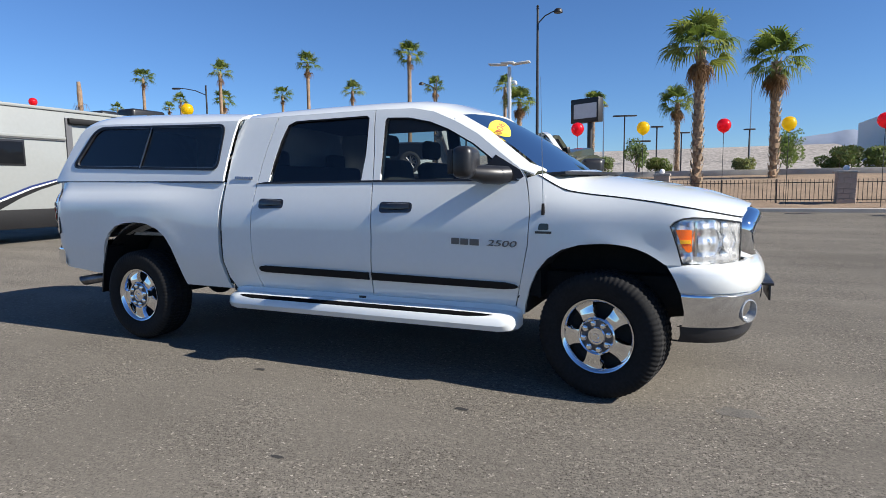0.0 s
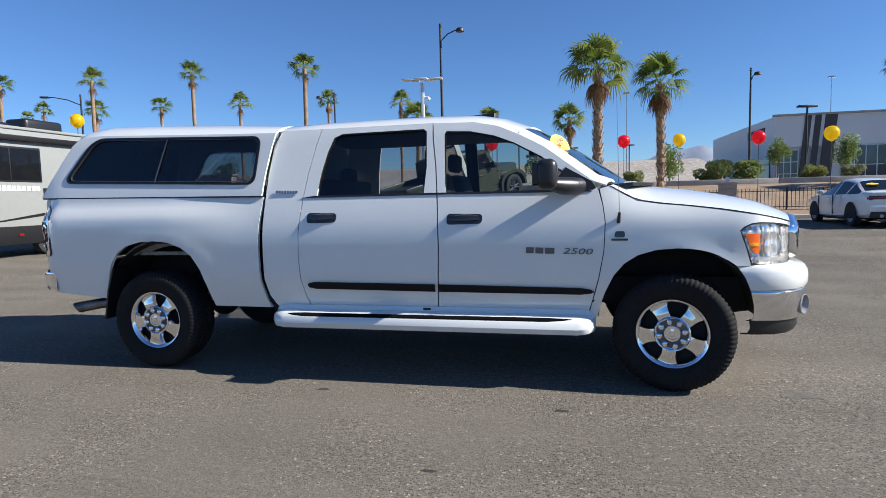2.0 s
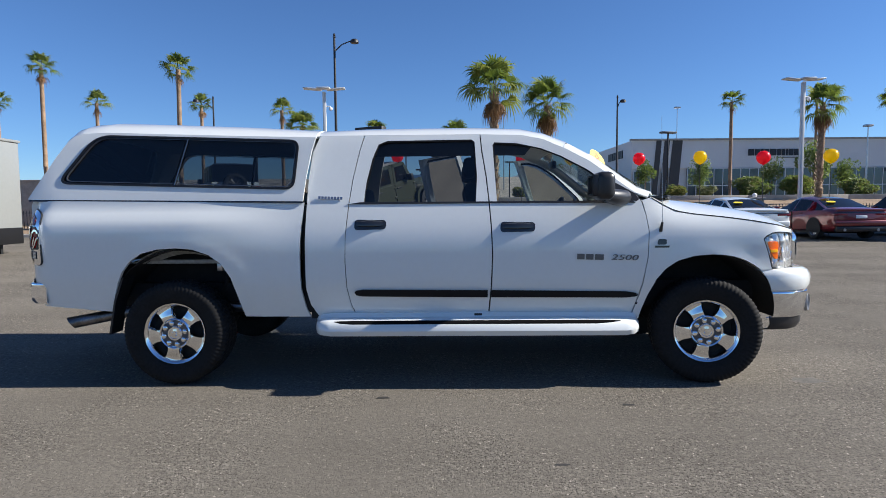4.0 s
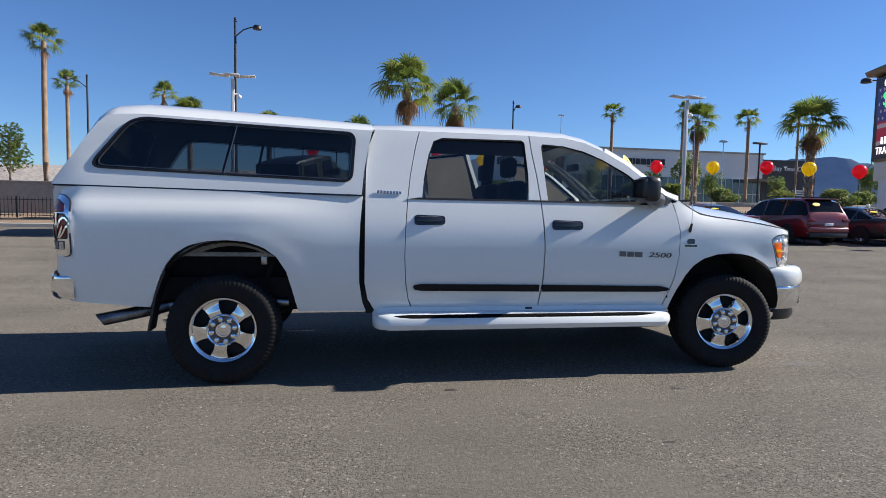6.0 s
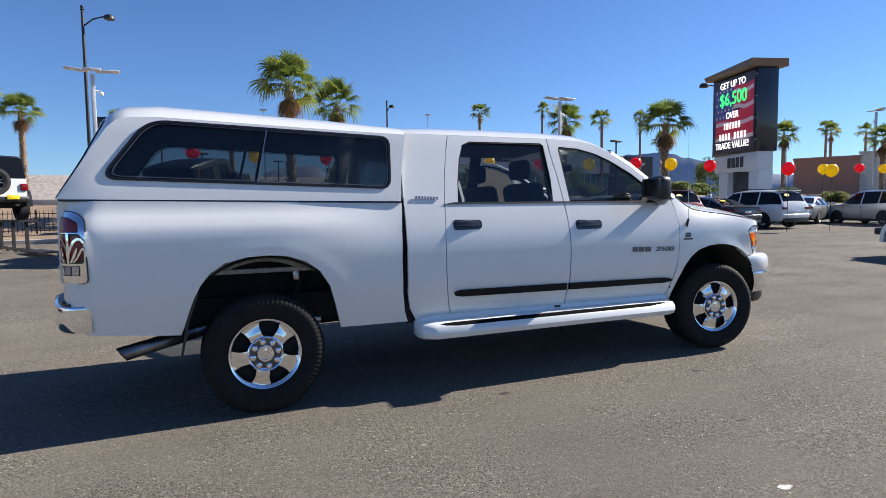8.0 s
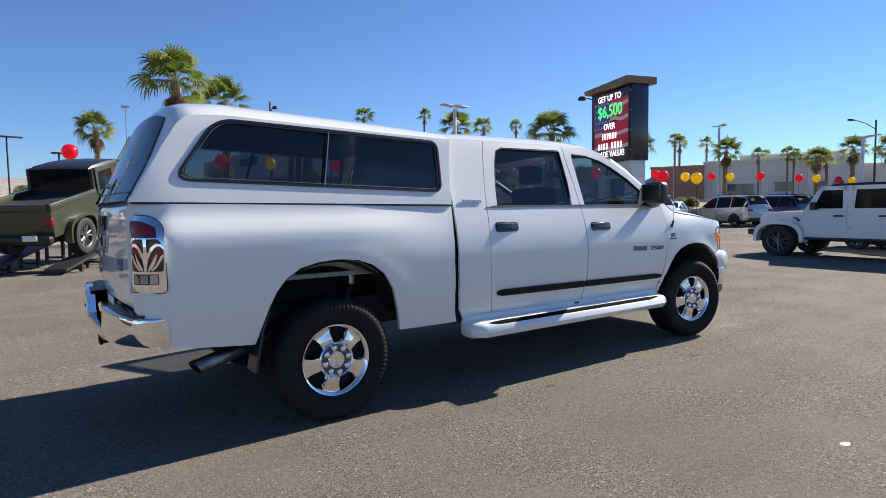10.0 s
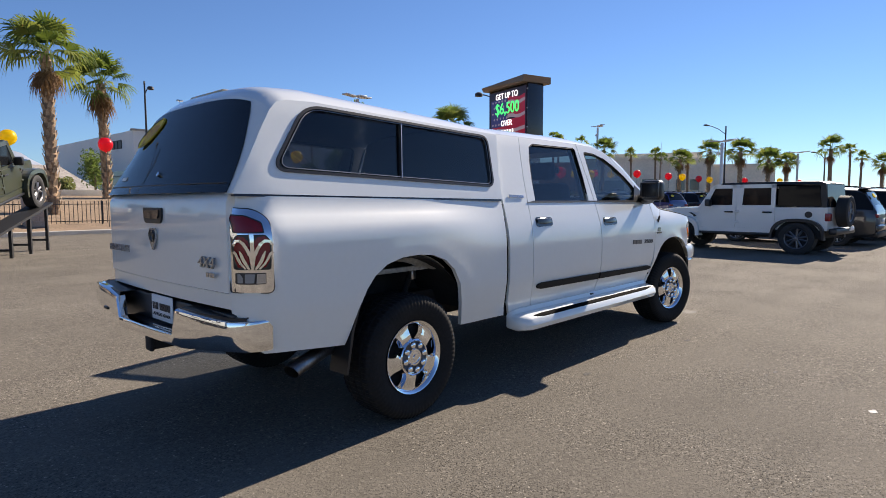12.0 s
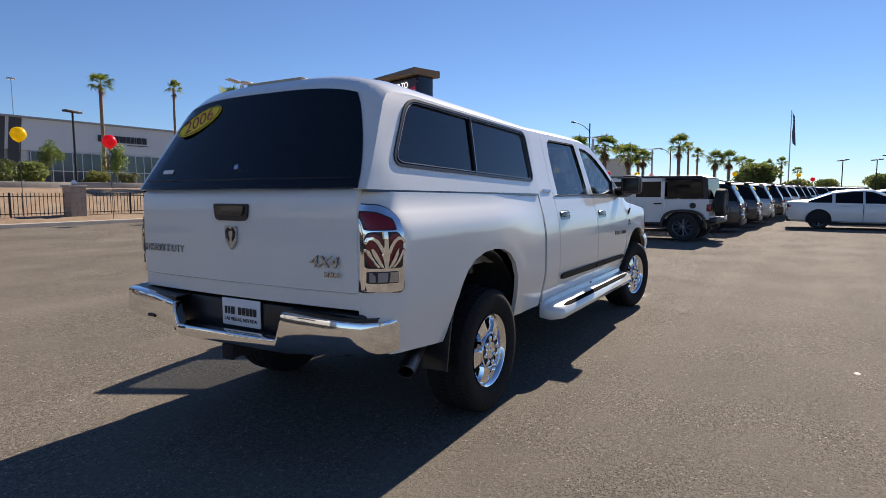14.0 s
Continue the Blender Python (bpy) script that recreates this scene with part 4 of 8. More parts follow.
# bumpers
FB = [(2.425, -0.985), (2.50, -0.99), (2.58, -0.99), (2.70, -0.965), (2.80, -0.90), (2.875, -0.80), (2.925, -0.66), (2.955, -0.48), (2.972, -0.25), (2.978, 0.0)]
FB = FB + [(x, -y) for x, y in FB[-2::-1]]


def wrapped(path, prof):
    """Rows of a band that follows a plan path; prof: (scale of the reach, height) pairs. Its ends slant along the wheel arch."""
    cx = 2.0
    rows = []
    for k, z in prof:
        start = lerp([(0.40, 2.545), (0.507, 2.545), (0.704, 2.507), (0.80, 2.468), (0.866, 2.425)], z)
        start = min(start, cx + 0.58 * k - 0.05)
        row = []
        for x, y in path:
            xx = cx + (x - cx) * k
            if x < 2.585:
                xx = start + (x - 2.425) / 0.155 * (cx + 0.58 * k - start)
            row.append((xx, y * (0.5 + 0.5 * k), z))
        rows.append(row)
    return rows


bm = bmesh.new()
grid(bm, wrapped(FB, [(0.90, 0.876), (0.97, 0.872), (1.0, 0.858), (1.02, 0.825), (1.026, 0.79), (1.024, 0.745), (1.008, 0.715), (0.985, 0.707)]))
part("bumper_cover", thicken(bm, 0.008), WHITE, truck, "white painted upper bumper")
bm = bmesh.new()
grid(bm, wrapped(FB, [(0.975, 0.712), (1.002, 0.706), (1.013, 0.698), (1.014, 0.685), (1.006, 0.60), (0.992, 0.53), (0.975, 0.508), (0.93, 0.50)]))
bumper = part("front_bumper", thicken(bm, 0.006), CHROME, truck, "chrome lower bumper")
bm = bmesh.new()
grid(bm, wrapped(FB, [(0.955, 0.515), (0.965, 0.45), (0.94, 0.412), (0.88, 0.405)]))
part("air_dam", thicken(bm, 0.01), BLACK, truck)
for s in (-1, 1):
    bm = bmesh.new()
    lathe(bm, [(0.070, -0.05), (0.070, 0.006), (0.063, 0.008), (0.058, -0.008), (0.045, -0.030), (0.001, -0.036)], 24, "Z")
    part("fog_lamp", bm, FOG, bumper, m=pose(2.875, s * 0.815, 0.598, 0, 90, s * 38) )
bm = bmesh.new()
box(bm, 2.94, 3.06, -0.24, 0.24, 0.665, 0.685, 0.006)
box(bm, 3.03, 3.045, -0.20, 0.20, 0.56, 0.68, 0.004)
part("plate_bracket", bm, BLACK, truck)
# grille
bm = bmesh.new()
ring_out = rounded([(-0.625, 0.885), (0.625, 0.885), (0.640, 1.135), (0.43, 1.205), (-0.43, 1.205), (-0.640, 1.135)], 0.06, 5)
rows = []
for k, x, drop in ((1.02, 2.80, 0.0), (1.025, 2.88, 0.004), (1.015, 2.93, 0.012), (0.99, 2.965, 0.026), (0.955, 2.985, 0.046), (0.91, 2.988, 0.062), (0.87, 2.965, 0.070), (0.85, 2.89, 0.075)):
    rows.append([(x - 0.075 * (abs(y) / 0.6) ** 2, y * k, 1.05 + (z - 1.05) * min(k, 1) - (drop if z > 1.05 else -0.3 * drop)) for y, z in ring_out + ring_out[:1]])
grid(bm, rows)
bmesh.ops.recalc_face_normals(bm, faces=bm.faces)
grille = part("grille", bm, CHROME, truck, "chrome crosshair grille surround")
bm = bmesh.new()
grid(bm, [[(2.86 - 0.10 * (abs(y) / 0.6) ** 2, y, z) for y in (-0.52, -0.26, 0, 0.26, 0.52)] for z in (0.90, 1.05, 1.20)])
part("grille_mesh", thicken(bm, 0.01), BLACK, grille)
bm = bmesh.new()
box(bm, 2.88, 2.945, -0.03, 0.03, 0.92, 1.13, 0.015)
box(bm, 2.85, 2.92, -0.46, 0.46, 1.02, 1.06, 0.015)
part("grille_bar", bm, CHROME, grille)
# rear bumper
RB_FAR = [(-3.05, 0.972), (-3.14, 0.970), (-3.235, 0.955), (-3.290, 0.895), (-3.308, 0.76), (-3.316, 0.60)]
RB = [(-3.03, 0.972), (-3.10, 0.970), (-3.165, 0.945), (-3.215, 0.875), (-3.25, 0.76), (-3.28, 0.60)]
bm = bmesh.new()
path = [(x, -y) for x, y in RB] + [(-3.298, -0.46), (-3.301, -0.425), (-3.304, -0.385), (-3.310, -0.20), (-3.315, 0.0), (-3.318, 0.20), (-3.320, 0.345), (-3.320, 0.385), (-3.320, 0.42)] + RB_FAR[::-1]
rows = []
for q in range(9):
    row = []
    for x, y in path:
        side = min(1, max(0, (abs(y) - 0.385) / 0.04))
        end = min(1, max(0, (abs(y) - 0.45) / 0.4))
        top = 0.682 + 0.142 * side + (0.028 if y > 0 else -0.022) * end
        low = 0.607 + (0.045 * side + 0.03 * end if y > 0 else 0.035 * end)
        f = (0.0, 0.0, 0.04, 0.12, 0.35, 0.65, 0.88, 1.0, 1.0)[q]
        o = (0.05, 0.012, 0.0, -0.004, -0.006, -0.006, 0.002, 0.022, 0.08)[q]
        row.append((min(-3.0, x + o) if abs(y) < 0.965 else x, y * (1 - 0.3 * max(0, o)) if abs(y) > 0.9 else y, top + (low - top) * f))
    rows.append(row)
grid(bm, rows)
part("rear_bumper", thicken(bm, 0.006), CHROME, truck, "one-piece chrome step bumper with plate recess")
for s in (-1, 1):
    bm = bmesh.new()
    tilt_z = 0.035 if s > 0 else -0.03
    edge = [(-3.309, 0.43), (-3.305, 0.60), (-3.297, 0.76), (-3.28, 0.88), (-3.235, 0.935)] if s > 0 else [(-3.288, 0.43), (-3.275, 0.60), (-3.245, 0.76), (-3.21, 0.87), (-3.165, 0.93)]
    grid(bm, [[(-3.14, s * y, 0.836 + tilt_z * max(0, y - 0.45)), (x + 0.012, s * y, 0.830 + tilt_z * max(0, y - 0.45)), (x + 0.012, s * y, 0.812 + tilt_z * max(0, y - 0.45))] for x, y in edge])
    part("step_pad", thicken(bm, 0.006), BLACK, truck)
for y, z in ((0.63, 0.706), (0.345, 0.664)):
    bm = bmesh.new()
    box(bm, -3.326, -3.305, y - 0.038, y + 0.038, z - 0.011, z + 0.011, 0.009, 3)
    part("bumper_bolt", bm, BLACK, truck)
bm = bmesh.new()
box(bm, -3.297, -3.16, -0.46, 0.46, 0.625, 0.672, 0.01)
box(bm, -3.20, -3.05, -0.88, 0.88, 0.64, 0.835, 0.02)
part("bumper_recess", bm, BLACK, truck)
bm = bmesh.new()
box(bm, -3.216, -3.208, -0.18, 0.125, 0.69, 0.843, 0.003)
plate = part("number_plate", bm, WHITE_PRINT, truck, "white dealer plate")
face = Matrix(((0, 0, -1, -3.220), (-1, 0, 0, -0.0275), (0, 1, 0, 0.018), (0, 0, 0, 1)))
BLACK_INK = material("black_ink", (0.015, 0.015, 0.02), 0.5)
bars([0.016, 0.012, 0.026], 0.042, 0.012, BLACK_INK, "plate_print", plate, face @ pose(-0.085, 0.758, 0), 0.002)
bars([0.026, 0.022, 0.022, 0.020, 0.022], 0.042, 0.008, BLACK_INK, "plate_print", plate, face @ pose(0.055, 0.758, 0), 0.002)
text_mesh("LAS VEGAS, NEVADA", 0.028, BLACK_INK, "plate_print", plate, face @ pose(0, 0.708, 0), 0.001)
bm = bmesh.new()
box(bm, -3.29, -3.02, -0.036, 0.036, 0.525, 0.597, 0.008)
box(bm, -3.295, -3.27, -0.045, 0.045, 0.516, 0.606, 0.01)
part("hitch_receiver", bm, DARK, truck)
bm = bmesh.new()
tube(bm, [(-1.6, -0.62, 0.55), (-2.2, -0.64, 0.57), (-2.5, -0.74, 0.545)], [0.04, 0.04, 0.045], 16, False)
pipe = part("exhaust_pipe", thicken(bm, 0.003), ALLOY, truck)
bm = bmesh.new()
axis = Vector((-0.44, -0.17, -0.072)).normalized()
u1 = axis.cross(Vector((0, 0, 1))).normalized()
u2 = u1.cross(axis)
rows = []
for d, r in ((0.0, 0.040), (0.05, 0.045), (0.40, 0.046), (0.455, 0.047)):
    rows.append([Vector((-2.47, -0.745, 0.548)) + axis * (d + (0.022 * math.cos(a) if d > 0.45 else 0)) + (u2 * math.cos(a) + u1 * math.sin(a)) * r for a in [2 * math.pi * k / 20 for k in range(21)]])
grid(bm, rows)
bmesh.ops.remove_doubles(bm, verts=bm.verts, dist=0.0005)
part("exhaust_tip", thicken(bm, 0.003), SOOT, pipe, "darkened slash-cut exhaust tip")
# axles and springs
bm = bmesh.new()
rod(bm, (-2.035, -0.78, 0.407), (-2.035, 0.78, 0.407), 0.055)
bmesh.ops.create_uvsphere(bm, u_segments=16, v_segments=10, radius=0.145, matrix=pose(-2.035, 0.0, 0.407))
part("rear_axle", bm, DARK, truck)
bm = bmesh.new()
rod(bm, (2.035, -0.74, 0.407), (2.035, 0.74, 0.407), 0.05)
bmesh.ops.create_uvsphere(bm, u_segments=16, v_segments=10, radius=0.15, matrix=pose(2.035, 0.25, 0.407))
part("front_axle", bm, DARK, truck)
bm = bmesh.new()
rod(bm, (-2.0, 0, 0.42), (1.0, 0.1, 0.50), 0.05)
part("drive_shaft", bm, DARK, truck)
for s in (-1, 1):
    bm = bmesh.new()
    rod(bm, (-1.90, s * 0.58, 0.42), (-1.70, s * 0.62, 0.93), 0.024)
    part("shock_absorber", bm, DARK, truck)

# tailgate fittings
rear = Matrix(((0, 0, -1, -3.232), (-1, 0, 0, 0), (0, 1, 0, 0), (0, 0, 0, 1)))
def plaque(loop, depth, z=0.0):
    bm = bmesh.new()
    bm.faces.new([bm.verts.new((x, y, z)) for x, y in loop])
    r = bmesh.ops.extrude_face_region(bm, geom=bm.faces[:])
    for v in [g for g in r["geom"] if isinstance(g, bmesh.types.BMVert)]:
        v.co.z += depth
    bmesh.ops.recalc_face_normals(bm, faces=bm.faces)
    return bm


handle = part("tailgate_handle", plaque(rounded([(-0.138, 0.046), (0.138, 0.046), (0.128, -0.046), (-0.128, -0.046)], [0.016, 0.016, 0.04, 0.04], 5), 0.018, -0.010), BLACK, tailgate, m=rear @ pose(0, 1.325, 0))
part("latch", plaque(rounded([(-0.112, 0.034), (0.112, 0.034), (0.102, -0.018), (-0.102, -0.018)], [0.012, 0.012, 0.02, 0.02], 4), 0.010, 0.006), BLUE_BLACK, handle)
bm = bmesh.new()
bm.faces.new([bm.verts.new((x, y, 0)) for x, y in rounded([(-0.045, 0.06), (0.045, 0.06), (0.042, -0.02), (0.0, -0.075), (-0.042, -0.02)], 0.012, 3)])
r = bmesh.ops.extrude_face_region(bm, geom=bm.faces[:])
for v in [g for g in r["geom"] if isinstance(g, bmesh.types.BMVert)]:
    v.co.z += 0.012
bmesh.ops.recalc_face_normals(bm, faces=bm.faces)
shield = part("tailgate_emblem", bm, SILVER, tailgate, m=rear @ pose(0, 1.19, 0))
bm = bmesh.new()
for k in (-1, 1):
    tube(bm, [(0, 0.035, 0.013), (k * 0.018, 0.045, 0.014), (k * 0.030, 0.025, 0.014), (k * 0.024, 0.0, 0.014), (k * 0.012, -0.022, 0.013)], [0.004, 0.007, 0.008, 0.007, 0.003], 6)
part("emblem_mark", bm, BLUE_BLACK, shield)
inset = rear @ pose(0, 0, -0.012)
text_mesh("HEAVY DUTY", 0.062, SILVER, "tailgate_lettering", tailgate, inset @ pose(-0.62, 1.10, 0), 0.006)
text_mesh("4X4", 0.085, SILVER, "tailgate_lettering", tailgate, inset @ pose(0.645, 1.085, 0) @ Matrix.Diagonal((1.3, 1, 1, 1)), 0.006, shear=0.25)
bars([0.028, 0.024, 0.028], 0.024, 0.006, SILVER, "tailgate_badge", tailgate, inset @ pose(0.70, 1.025, 0), 0.006)
# side badges
side_face = Matrix(((1, 0, 0, 0), (0, 0, -1, 0), (0, 1, 0, 0), (0, 0, 0, 1)))
slant = [0.055, 0.055, 0.065]
bars(slant, 0.042, 0.012, DIM_SILVER, "door_badge", near_front, Matrix.Translation((1.145, -side_door(1.2, 0.972) - 0.001, 0.978)) @ side_face @ pose(0, 0, 0, 0, 0, -2), 0.006)
text_mesh("2500", 0.058, DIM_SILVER, "door_badge", near_front, Matrix.Translation((1.40, -side_door(1.2, 0.966) - 0.003, 0.970)) @ side_face @ pose(0, 0, 0, 0, 0, -2) @ Matrix.Diagonal((1.75, 1, 1, 1)), 0.005, shear=0.2)
bars([0.018] * 8, 0.022, 0.006, SILVER, "corner_badge", truck, Matrix.Translation((-0.83, -side_door(0, 1.435) - 0.004, 1.437)) @ side_face @ pose(0, 0, 0, -17, 0, -2), 0.006)

# stickers
bm = bmesh.new()
m = Matrix.Translation((1.275, -0.632, 1.738)) @ Vector((0.60, -0.62, 0.50)).to_track_quat("Z", "Y").to_matrix().to_4x4()
bmesh.ops.create_circle(bm, cap_ends=True, segments=32, radius=0.085, matrix=Matrix.Diagonal((1, 1.05, 1, 1)))
r = bmesh.ops.extrude_face_region(bm, geom=bm.faces[:])
for v in [g for g in r["geom"] if isinstance(g, bmesh.types.BMVert)]:
    v.co.z += 0.002
bmesh.ops.recalc_face_normals(bm, faces=bm.faces)
sticker = part("windscreen_sticker", bm, YELLOW_STICKER, truck, "round yellow price sticker", m=m)
text_mesh("2006", 0.075, RED_INK, "sticker_print", sticker, pose(0, 0, 0.0025, 0, 0, 62), 0.0005)
def on_hatch(y, z, out, turn=0.0):
    """A frame lying on the hatch glass at a height and a place across it."""
    pts = []
    for i in range(7):
        x, zz = REAR[i]
        p = canopy_point(x, zz, y / canopy_side(x, zz), 0.115 * min(1, max(0, (zz - 1.45) / 0.445)) ** 1.5)
        pts.append((p.z, p.x))
    e = 0.02
    up = Vector((lerp(pts, z + e) - lerp(pts, z - e), 0, 2 * e)).normalized()
    right = Vector((-0.15 * y, -1, 0.0)).normalized()
    nrm = right.cross(up).normalized()
    up = nrm.cross(right)
    o = Vector((lerp(pts, z), y, z)) + nrm * (0.010 + out)
    return Matrix(((right.x, up.x, nrm.x, o.x), (right.y, up.y, nrm.y, o.y), (right.z, up.z, nrm.z, o.z), (0, 0, 0, 1))) @ pose(0, 0, 0, 0, 0, turn)


hatch_m = on_hatch(0.495, 1.855, 0.004, 24)
bm = bmesh.new()
bmesh.ops.create_circle(bm, cap_ends=True, segments=40, radius=1, matrix=Matrix.Diagonal((0.19, 0.075, 1, 1)))
r = bmesh.ops.extrude_face_region(bm, geom=bm.faces[:])
for v in [g for g in r["geom"] if isinstance(g, bmesh.types.BMVert)]:
    v.co.z += 0.003
bmesh.ops.recalc_face_normals(bm, faces=bm.faces)
year = part("year_sticker", bm, YELLOW_STICKER, canopy, "oval yellow year sticker", m=hatch_m)
bm = bmesh.new()
ring_pts = [(0.181 * math.cos(2 * math.pi * k / 48), 0.067 * math.sin(2 * math.pi * k / 48), 0.005) for k in range(49)]
tube(bm, ring_pts, 0.0022, 6, False)
part("sticker_ring", bm, BLACK_INK, year)
text_mesh("2006", 0.128, RED_INK, "sticker_print", year, pose(0, 0, 0.003), 0.001)
bars([0.016, 0.014, 0.016, 0.016, 0.012, 0.012, 0.012], 0.026, 0.002, WHITE_PRINT, "hatch_print", canopy, on_hatch(0.62, 1.55, 0.001), 0.001)
bm = bmesh.new()
lathe(bm, [(0.016, 0.0), (0.016, 0.012), (0.001, 0.014)], 16, "Z")
part("hatch_lock", bm, CHROME, canopy, m=on_hatch(-0.02, 1.56, 0.0))
bm = bmesh.new()
box(bm, -2.875, -2.80, -0.20, 0.25, 2.050, 2.088, 0.010)
part("brake_light", bm, material("faded_lens", (0.55, 0.42, 0.25), 0.3, coat=0.5), canopy)
bm = bmesh.new()
tube(bm, [on_hatch(y, 1.497, 0.0).translation for y in (-0.82, -0.5, 0, 0.5, 0.82)], 0.004, 6)
part("hatch_seal", bm, BLACK, canopy)
# wipers
for y0, y1 in ((-0.55, 0.0), (0.05, 0.55)):
    bm = bmesh.new()
    tube(bm, [(1.72, y1 + 0.1, 1.455), (1.70, (y0 + y1) / 2, 1.485), (1.60, y0, 1.53)], 0.008, 6)
    part("wiper", bm, BLACK, truck)

# cab interior
bm = bmesh.new()
box(bm, -0.95, 1.5, -0.84, 0.84, 0.62, 0.68)
part("cab_floor", bm, DARK, truck)
bm = bmesh.new()
box(bm, 1.25, 1.75, -0.78, 0.78, 1.05, 1.40, 0.08, 3)
part("dashboard", bm, BLACK, truck)
for y in (-0.42, 0.42):
    seat = new("front_seat")
    seat.parent = truck
    bm = bmesh.new()
    box(bm, 0.42, 0.98, y - 0.26, y + 0.26, 0.80, 1.0, 0.06, 3)
    part("cushion", bm, SEAT, seat)
    bm = bmesh.new()
    box(bm, 0.32, 0.48, y - 0.26, y + 0.26, 0.95, 1.58, 0.06, 3, m=Matrix.Translation((0.4, 0, 0.95)) @ Matrix.Rotation(radians(-12), 4, "Y") @ Matrix.Translation((-0.4, 0, -0.95)))
    part("backrest", bm, SEAT, seat)
    bm = bmesh.new()
    box(bm, 0.20, 0.30, y - 0.13, y + 0.13, 1.60, 1.77, 0.04, 3)
    part("headrest", bm, SEAT, seat)
bm = bmesh.new()
box(bm, -0.75, -0.25, -0.72, 0.72, 0.82, 1.0, 0.05, 3)
box(bm, -0.88, -0.70, -0.72, 0.72, 0.95, 1.55, 0.05, 3)
bench = part("rear_bench", bm, SEAT, truck)
for y in (-0.45, 0.45):
    bm = bmesh.new()
    box(bm, -0.90, -0.80, y - 0.13, y + 0.13, 1.52, 1.68, 0.04, 3)
    part("headrest", bm, SEAT, bench)
bm = bmesh.new()
lathe(bm, [(0.175, 0.0), (0.19, 0.015), (0.205, 0.0), (0.19, -0.015)], 32, "Z", True)
rod(bm, (-0.18, 0, 0), (0.18, 0, 0), 0.02)
rod(bm, (0, 0, 0), (0, 0, -0.25), 0.04)
part("steering_wheel", bm, BLACK, truck, m=pose(1.10, 0.42, 1.28, 0, -62, 0))
bm = bmesh.new()
box(bm, 1.0, 1.04, -0.12, 0.12, 1.70, 1.77, 0.015)
part("rear_view_mirror", bm, BLACK, truck)
for s in (-1, 1):
    part("door_pillar", sheet([[(0.30, 0.62), (0.42, 0.62), (0.42, 1.91), (0.30, 1.91)]], side_door, s, 0.03, 0.1, -0.06), BLACK, truck)
bm = bmesh.new()
grid(bm, [[(x, y, 1.93 - 0.03 * abs(y / 0.7) ** 2) for y in (-0.70, -0.35, 0, 0.35, 0.70)] for x in (-0.93, 0.0, 0.85)])
part("headliner", thicken(bm, 0.01), SEAT, truck)

# ---- the lot's edge: kerb, bank, fence ----
CONCRETE = material("concrete", (0.36, 0.34, 0.31), 0.85, grain=(2, 0.12, 30, 0.12), bump=(60, 0.3, 0.004))
DIRT = material("dry_dirt", (0.24, 0.17, 0.112), 0.95, grain=(0.8, 0.18, 14, 0.25), bump=(25, 0.8, 0.03))
GRAVEL = material("rock_slope", (0.30, 0.27, 0.24), 0.95, grain=(0.15, 0.12, 2.2, 0.35), bump=(3, 1.0, 0.15))
BLOCK = material("split_block", (0.40, 0.32, 0.26), 0.9, grain=(4, 0.12, 60, 0.2), bump=(80, 0.6, 0.006))
IRON = material("black_iron", (0.018, 0.018, 0.019), 0.5, grain=(5, 0.15, 60, 0.15))
LIGHT_METAL = material("white_painted_steel", (0.62, 0.63, 0.64), 0.4, grain=(3, 0.04, 40, 0.04))
STUCCO = material("white_stucco", (0.70, 0.69, 0.67), 0.85, grain=(0.1, 0.04, 6, 0.04))
DARK_STUCCO = material("charcoal_stucco", (0.075, 0.07, 0.068), 0.85, grain=(0.1, 0.06, 6, 0.08))
SHOP_GLASS = material("shop_glass", (0.05, 0.075, 0.085), 0.08, spec=0.8, grain=(0.2, 0.3, 3, 0.1))
BRONZE = material("bronze_panel", (0.26, 0.17, 0.11), 0.5, 0.3, grain=(0.5, 0.08, 8, 0.06))

bm = bmesh.new()
prof = [(-0.08, 0.0), (-0.06, 0.13), (0.02, 0.15), (0.14, 0.15), (0.16, 0.0)]
rows = []
for k in range(40):
    x = -60 + k * 4
    z = ground_z(x, KERB_Y)
    rows.append([(x, KERB_Y + a, z + b) for a, b in prof])
grid(bm, rows)
bmesh.ops.recalc_face_normals(bm, faces=bm.faces)
tagged(new("kerb", mesh_of("kerb", bm, CONCRETE)), "pale concrete kerb along the lot", "kerb", kind="structure")


def bank_z(x, y):
    base = lerp([(KERB_Y, 0.30), (21.4, 0.42), (22.6, 0.55), (25, 0.95), (30.6, 1.72), (33, 1.72), (60, 1.75), (75, 2.0), (95, 6.4), (100, 6.9), (140, 6.9)], y)
    return base


bm = bmesh.new()
xs = [-150 + 3.0 * k for k in range(107)]
ys = [20.44, 20.8, 21.4, 22, 22.6, 23.4, 24.2, 25, 26, 27.5, 29, 30.6, 33, 45, 60]
grid(bm, [[(x, y, bank_z(x, y) + (0.10 * noise.noise((x * 0.35, y * 0.5, 0)) + 0.05 * noise.noise((x * 1.3, y * 1.6, 4)) if 20.6 < y < 30 else 0)) for y in ys] for x in xs])
bmesh.ops.recalc_face_normals(bm, faces=bm.faces)
tagged(new("dirt_bank", mesh_of("dirt_bank", bm, DIRT)), "bare tan dirt bank behind the kerb", "bank", kind="structure")
bm = bmesh.new()
xs = [-400 + 6.0 * k for k in range(71)]
ys = [60, 66, 72, 78, 84, 90, 95, 100, 140]
grid(bm, [[(x, y, bank_z(x, y) + (0.5 * noise.noise((x * 0.15, y * 0.2, 7)) if 64 < y < 97 else 0)) for y in ys] for x in xs])
bmesh.ops.recalc_face_normals(bm, faces=bm.faces)
